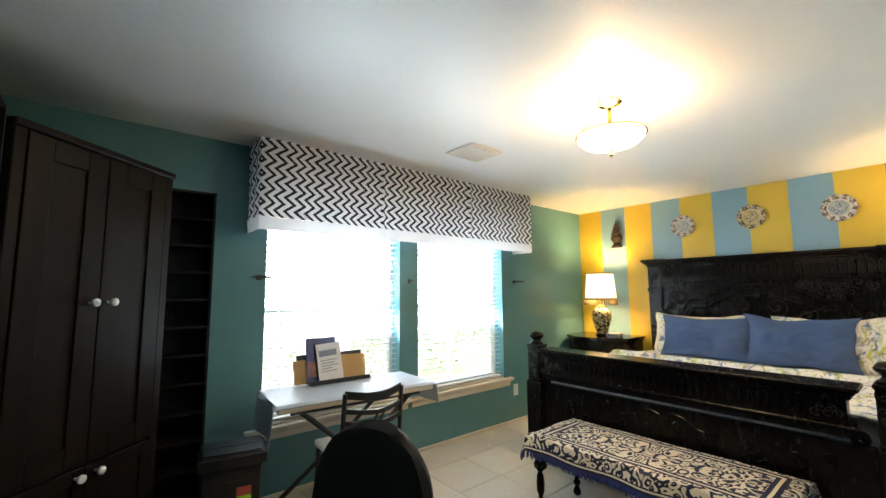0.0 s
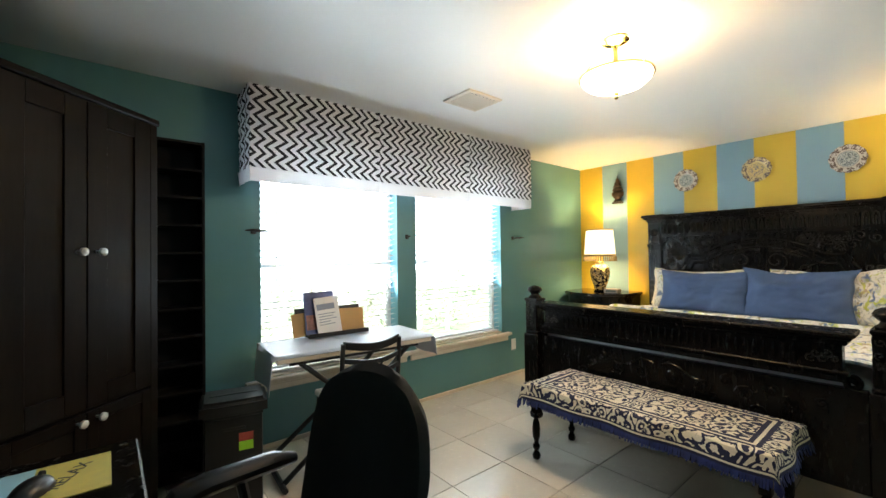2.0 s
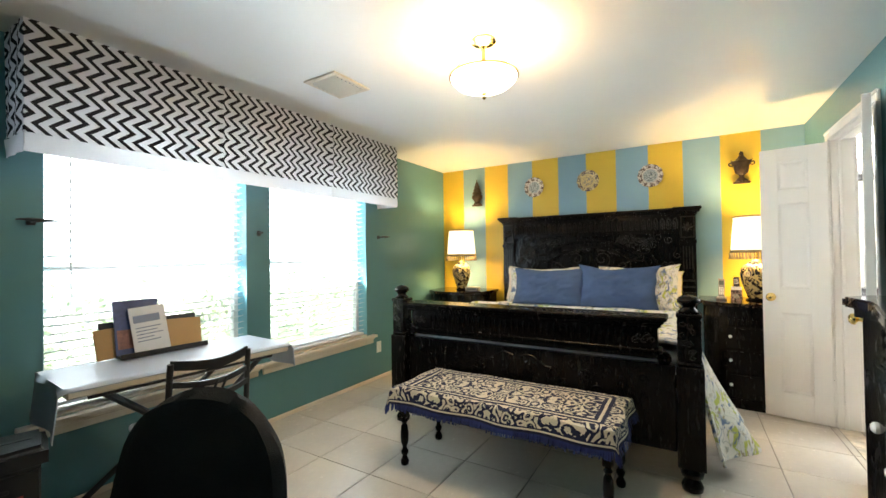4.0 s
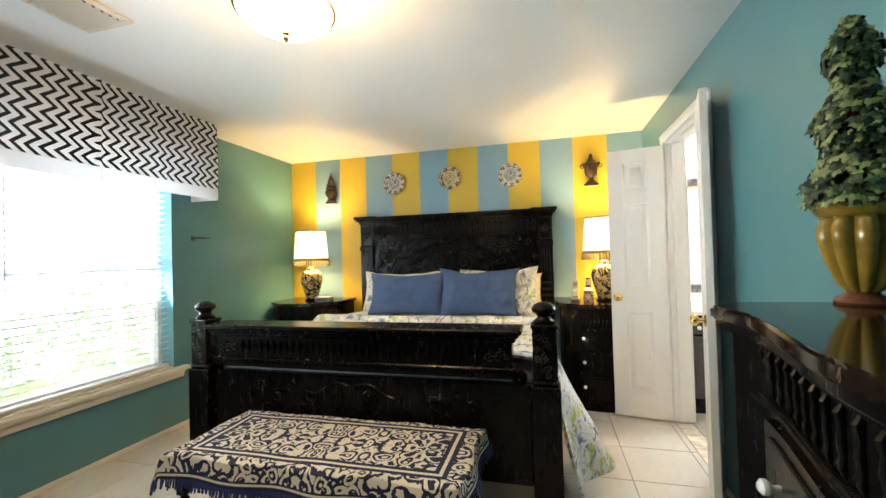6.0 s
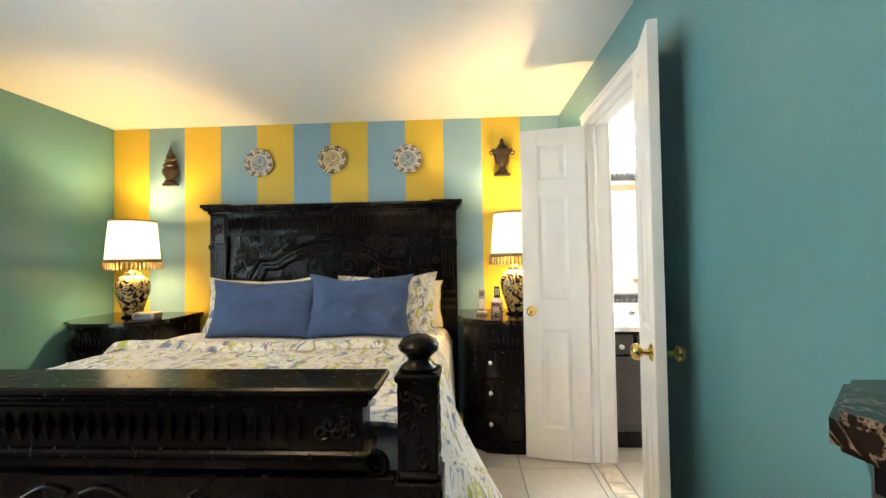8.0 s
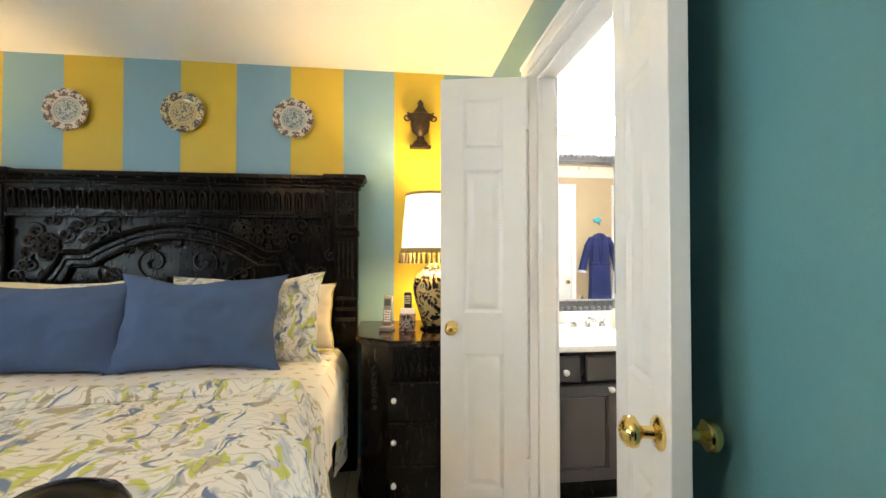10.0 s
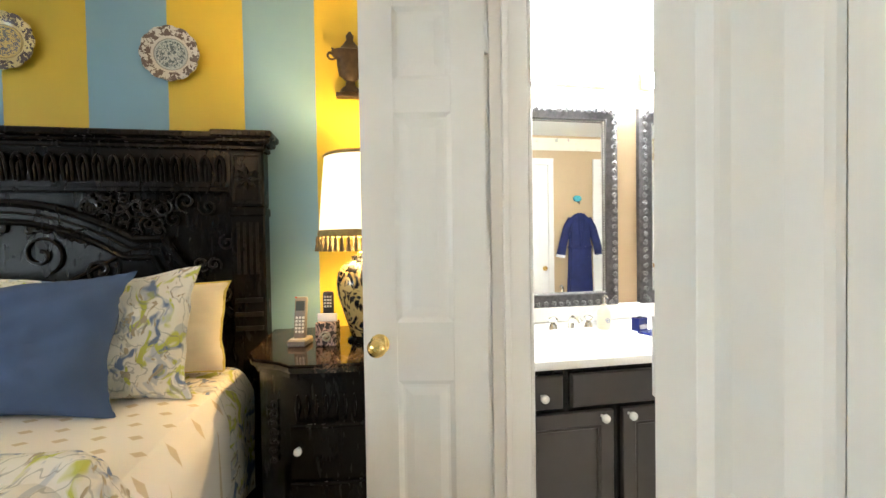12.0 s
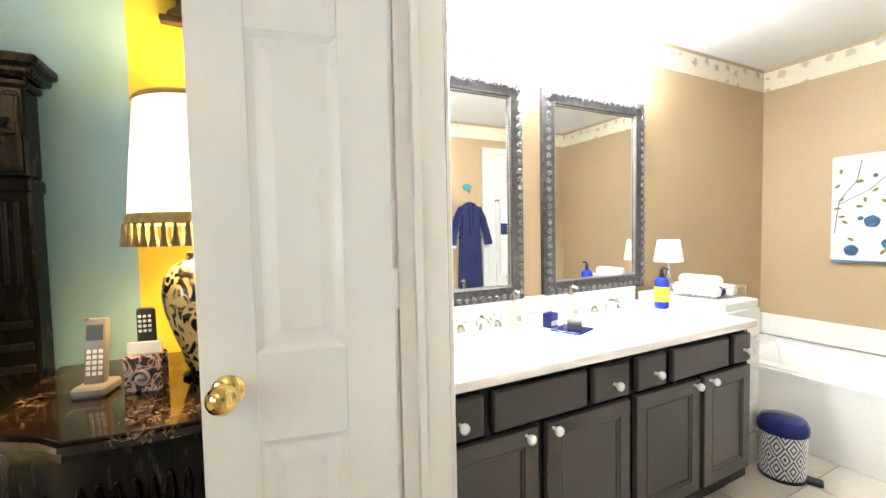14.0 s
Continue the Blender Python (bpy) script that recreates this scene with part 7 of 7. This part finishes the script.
for i in range(34):
    x, z, a = rnd.uniform(-0.27, 0.27), rnd.uniform(0.05, 0.62), rnd.random() * 6.3
    c, u, v = Vector((x, 0.0462, z)), Vector((math.cos(a), 0, math.sin(a))) * 0.02, Vector((-math.sin(a), 0, math.cos(a))) * 0.009
    bm = bmesh.new()
    q = [bm.verts.new(c + k) for k in (-u, -u * 0.3 + v, u * 0.4 + v * 0.8, u, u * 0.4 - v * 0.8, -u * 0.3 - v)]
    bm.faces.new(q)
    part("leaf", bm, LEAFC, cv, "printed olive leaf", 0)
for x, z, r in ((0.20, 0.075, 0.034), (0.11, 0.25, 0.036), (0.04, 0.12, 0.03), (-0.12, 0.16, 0.034), (-0.2, 0.44, 0.034), (0.0, 0.45, 0.028), (0.16, 0.27, 0.014), (0.10, 0.52, 0.012)):
    bm = bmesh.new()
    for k, rr_ in enumerate((r, r * 0.72, r * 0.45)):
        q = [bm.verts.new((x + rr_ * (1 + 0.05 * math.sin(5 * t)) * math.cos(t), 0.0462 + 0.0006 * k, z + rr_ * (1 + 0.05 * math.sin(5 * t)) * math.sin(t))) for t in [2 * math.pi * i / 20 + k for i in range(20)]]
        bm.faces.new(q)
    part("rose", bm, ROSEC, cv, "printed blue rose", 0)

# things on the far bathroom wall, seen in the mirrors
for y0, y1, nm, lb in ((-1.05, -0.35, "door_2", "white panel door in the bathroom wall"), (-2.28, -1.62, "door_3", "white closet door in the bathroom wall")):
    d = thing(nm, lb, "door", (BW, y0, 0), kind="structure")
    w = y1 - y0
    part("casing", box((0.001, -0.06, 0), (0.02, 0.0, 2.06), 0.003), WHITE_PAINT, d)
    part("casing", box((0.001, w, 0), (0.02, w + 0.06, 2.06), 0.003), WHITE_PAINT, d)
    part("head_casing", box((0.001, -0.06, 2.0), (0.022, w + 0.06, 2.07), 0.003), WHITE_PAINT, d)
    part("slab", box((0.001, 0.002, 0.01), (0.014, w - 0.002, 1.998), 0.002), WHITE_PAINT, d)
    for z0, z1 in ((0.2, 0.85), (1.0, 1.85)):
        for a, b in ((0.1, w / 2 - 0.04), (w / 2 + 0.04, w - 0.1)):
            part("panel", box((0.013, a, z0), (0.018, b, z1), 0.004), WHITE_PAINT, d)
    knob_at(d, (0.014, 0.06, 0.93), BRASS, 0.026, (1, 0, 0), "brass door knob", "door_knob")
rb = thing("bath_robe", "navy terry bath robe hanging from a wall hook", "robe", (BW, -1.385, 0))
bm = slab([(-0.12, 1.49), (-0.035, 1.56), (0.035, 1.56), (0.12, 1.49), (0.13, 1.15), (0.155, 0.55), (-0.155, 0.55), (-0.13, 1.15)], 0.012, 0.075, axis=0)
bmesh.ops.bevel(bm, geom=list(bm.edges), offset=0.018, segments=2, affect="EDGES")
part("robe_body", bm, NAVYCLOTH, rb)
for s in (-1, 1):
    part("sleeve", tube([(0.045, s * 0.10, 1.49), (0.045, s * 0.155, 1.38), (0.05, s * 0.21, 1.18), (0.05, s * 0.235, 1.06)], [0.04, 0.045, 0.045, 0.05], 12), NAVYCLOTH, rb)
    part("cuff", tube([(0.05, s * 0.235, 1.06), (0.05, s * 0.24, 1.03)], 0.051, 12), WHITECLOTH, rb, "white turned cuff")
    part("lapel", tube([(0.078, s * 0.03, 1.55), (0.082, s * 0.022, 1.35), (0.082, s * 0.004, 1.16)], 0.014, 8), NAVYCLOTH, rb)
part("belt", box((0.01, -0.135, 1.13), (0.084, 0.135, 1.17), 0.01), NAVYCLOTH, rb)
rb.scale = (1, 0.92, 0.87)
rb.location.z = 0.143
hk = thing("wall_hook", "turquoise enamel and silver wall hook", "hook", (BW, -1.385, 1.655))
bm = turned([(0.002, 0.018), (0.028, 0.015), (0.032, 0.004), (0.034, 0.001)], 24)
bm.transform(Matrix.Diagonal((1.5, 1, 1, 1)))
bm.transform(Vector((1, 0, 0)).to_track_quat("Z", "Y").to_matrix().to_4x4())
part("plate", bm, TEALGLASS, hk)
part("prong", tube([(0.005, 0, -0.03), (0.04, 0, -0.06), (0.055, 0, -0.04)], 0.006, 8), CHROME, hk, "silver prong")
tr = thing("towel_bar", "nickel towel bar on the closet door", "towel bar", (BW + 0.02, -1.95, 1.52))
part("bar", tube([(0.05, -0.26, 0), (0.05, 0.26, 0)], 0.008, 10), CHROME, tr)
for s in (-1, 1):
    part("bracket", tube([(0.0, s * 0.24, 0), (0.05, s * 0.24, 0)], 0.010, 8), CHROME, tr)
bt = thing("bath_towel", "white bath towel with a navy band on the bar", "towel", (BW + 0.02, -1.92, 0.0))
part("towel_cloth", sheet(lambda u, v: (0.062 + 0.004 * math.sin(u * 20), -0.19 + 0.38 * u, 0.75 + 0.78 * v), 16, 10, 0.008), WHITECLOTH, bt)
part("navy_band", sheet(lambda u, v: (0.070 + 0.004 * math.sin(u * 20), -0.19 + 0.38 * u, 1.16 + 0.12 * v), 16, 2, 0.004), NAVYCLOTH, bt, "navy band")

# ---- floor tiles ----
TW = 0.41
TX, TYO = 2.58, 2.89
base_tile = mesh_of("tile", box((-TW / 2 + 0.0025, -TW / 2 + 0.0025, -0.008), (TW / 2 - 0.0025, TW / 2 - 0.0025, 0.0), 0.0015), TILE, 0)


def lay_tiles(parent, x0, x1, y0, y1, ox, oy):
    """Whole tiles on a grid, cut where a wall meets them."""
    i0, i1 = math.floor((x0 - ox) / TW), math.ceil((x1 - ox) / TW)
    j0, j1 = math.floor((y0 - oy) / TW), math.ceil((y1 - oy) / TW)
    for i in range(i0, i1):
        for j in range(j0, j1):
            a, b = max(x0, ox + i * TW), min(x1, ox + (i + 1) * TW)
            c, d = max(y0, oy + j * TW), min(y1, oy + (j + 1) * TW)
            if b - a < 0.02 or d - c < 0.02:
                continue
            whole = b - a > TW - 0.001 and d - c > TW - 0.001
            if whole:
                t = new("tile", base_tile)
                t.location = ((a + b) / 2, (c + d) / 2, 0)
            else:
                t = new("tile", mesh_of("tile", box((a + 0.0025, c + 0.0025, -0.008), (b - 0.0025, d - 0.0025, 0.0), 0.0015), TILE, 0))
            t.parent = parent


lay_tiles(bpy.data.objects["floor"], W, E, S + 0.0, N, TX, TYO)
lay_tiles(bpy.data.objects["floor_bath"], BW, BE, BS, BN - 0.01, TX + 0.1, TYO)
# threshold mosaic between the rooms
MOSAIC = veined("beige_mosaic_stone", (0.42, 0.36, 0.28), (0.66, 0.60, 0.50), 22, 0.3, 0.05)
for k in range(8):
    a = DX0 + k * (DX1 - DX0) / 8
    t = new("mosaic_tile", mesh_of("mosaic_tile", box((a + 0.002, BN - 0.004, -0.008), (a + (DX1 - DX0) / 8 - 0.002, S - 0.003, 0.0), 0.001), MOSAIC, 0))
    t.parent = bpy.data.objects["floor"]
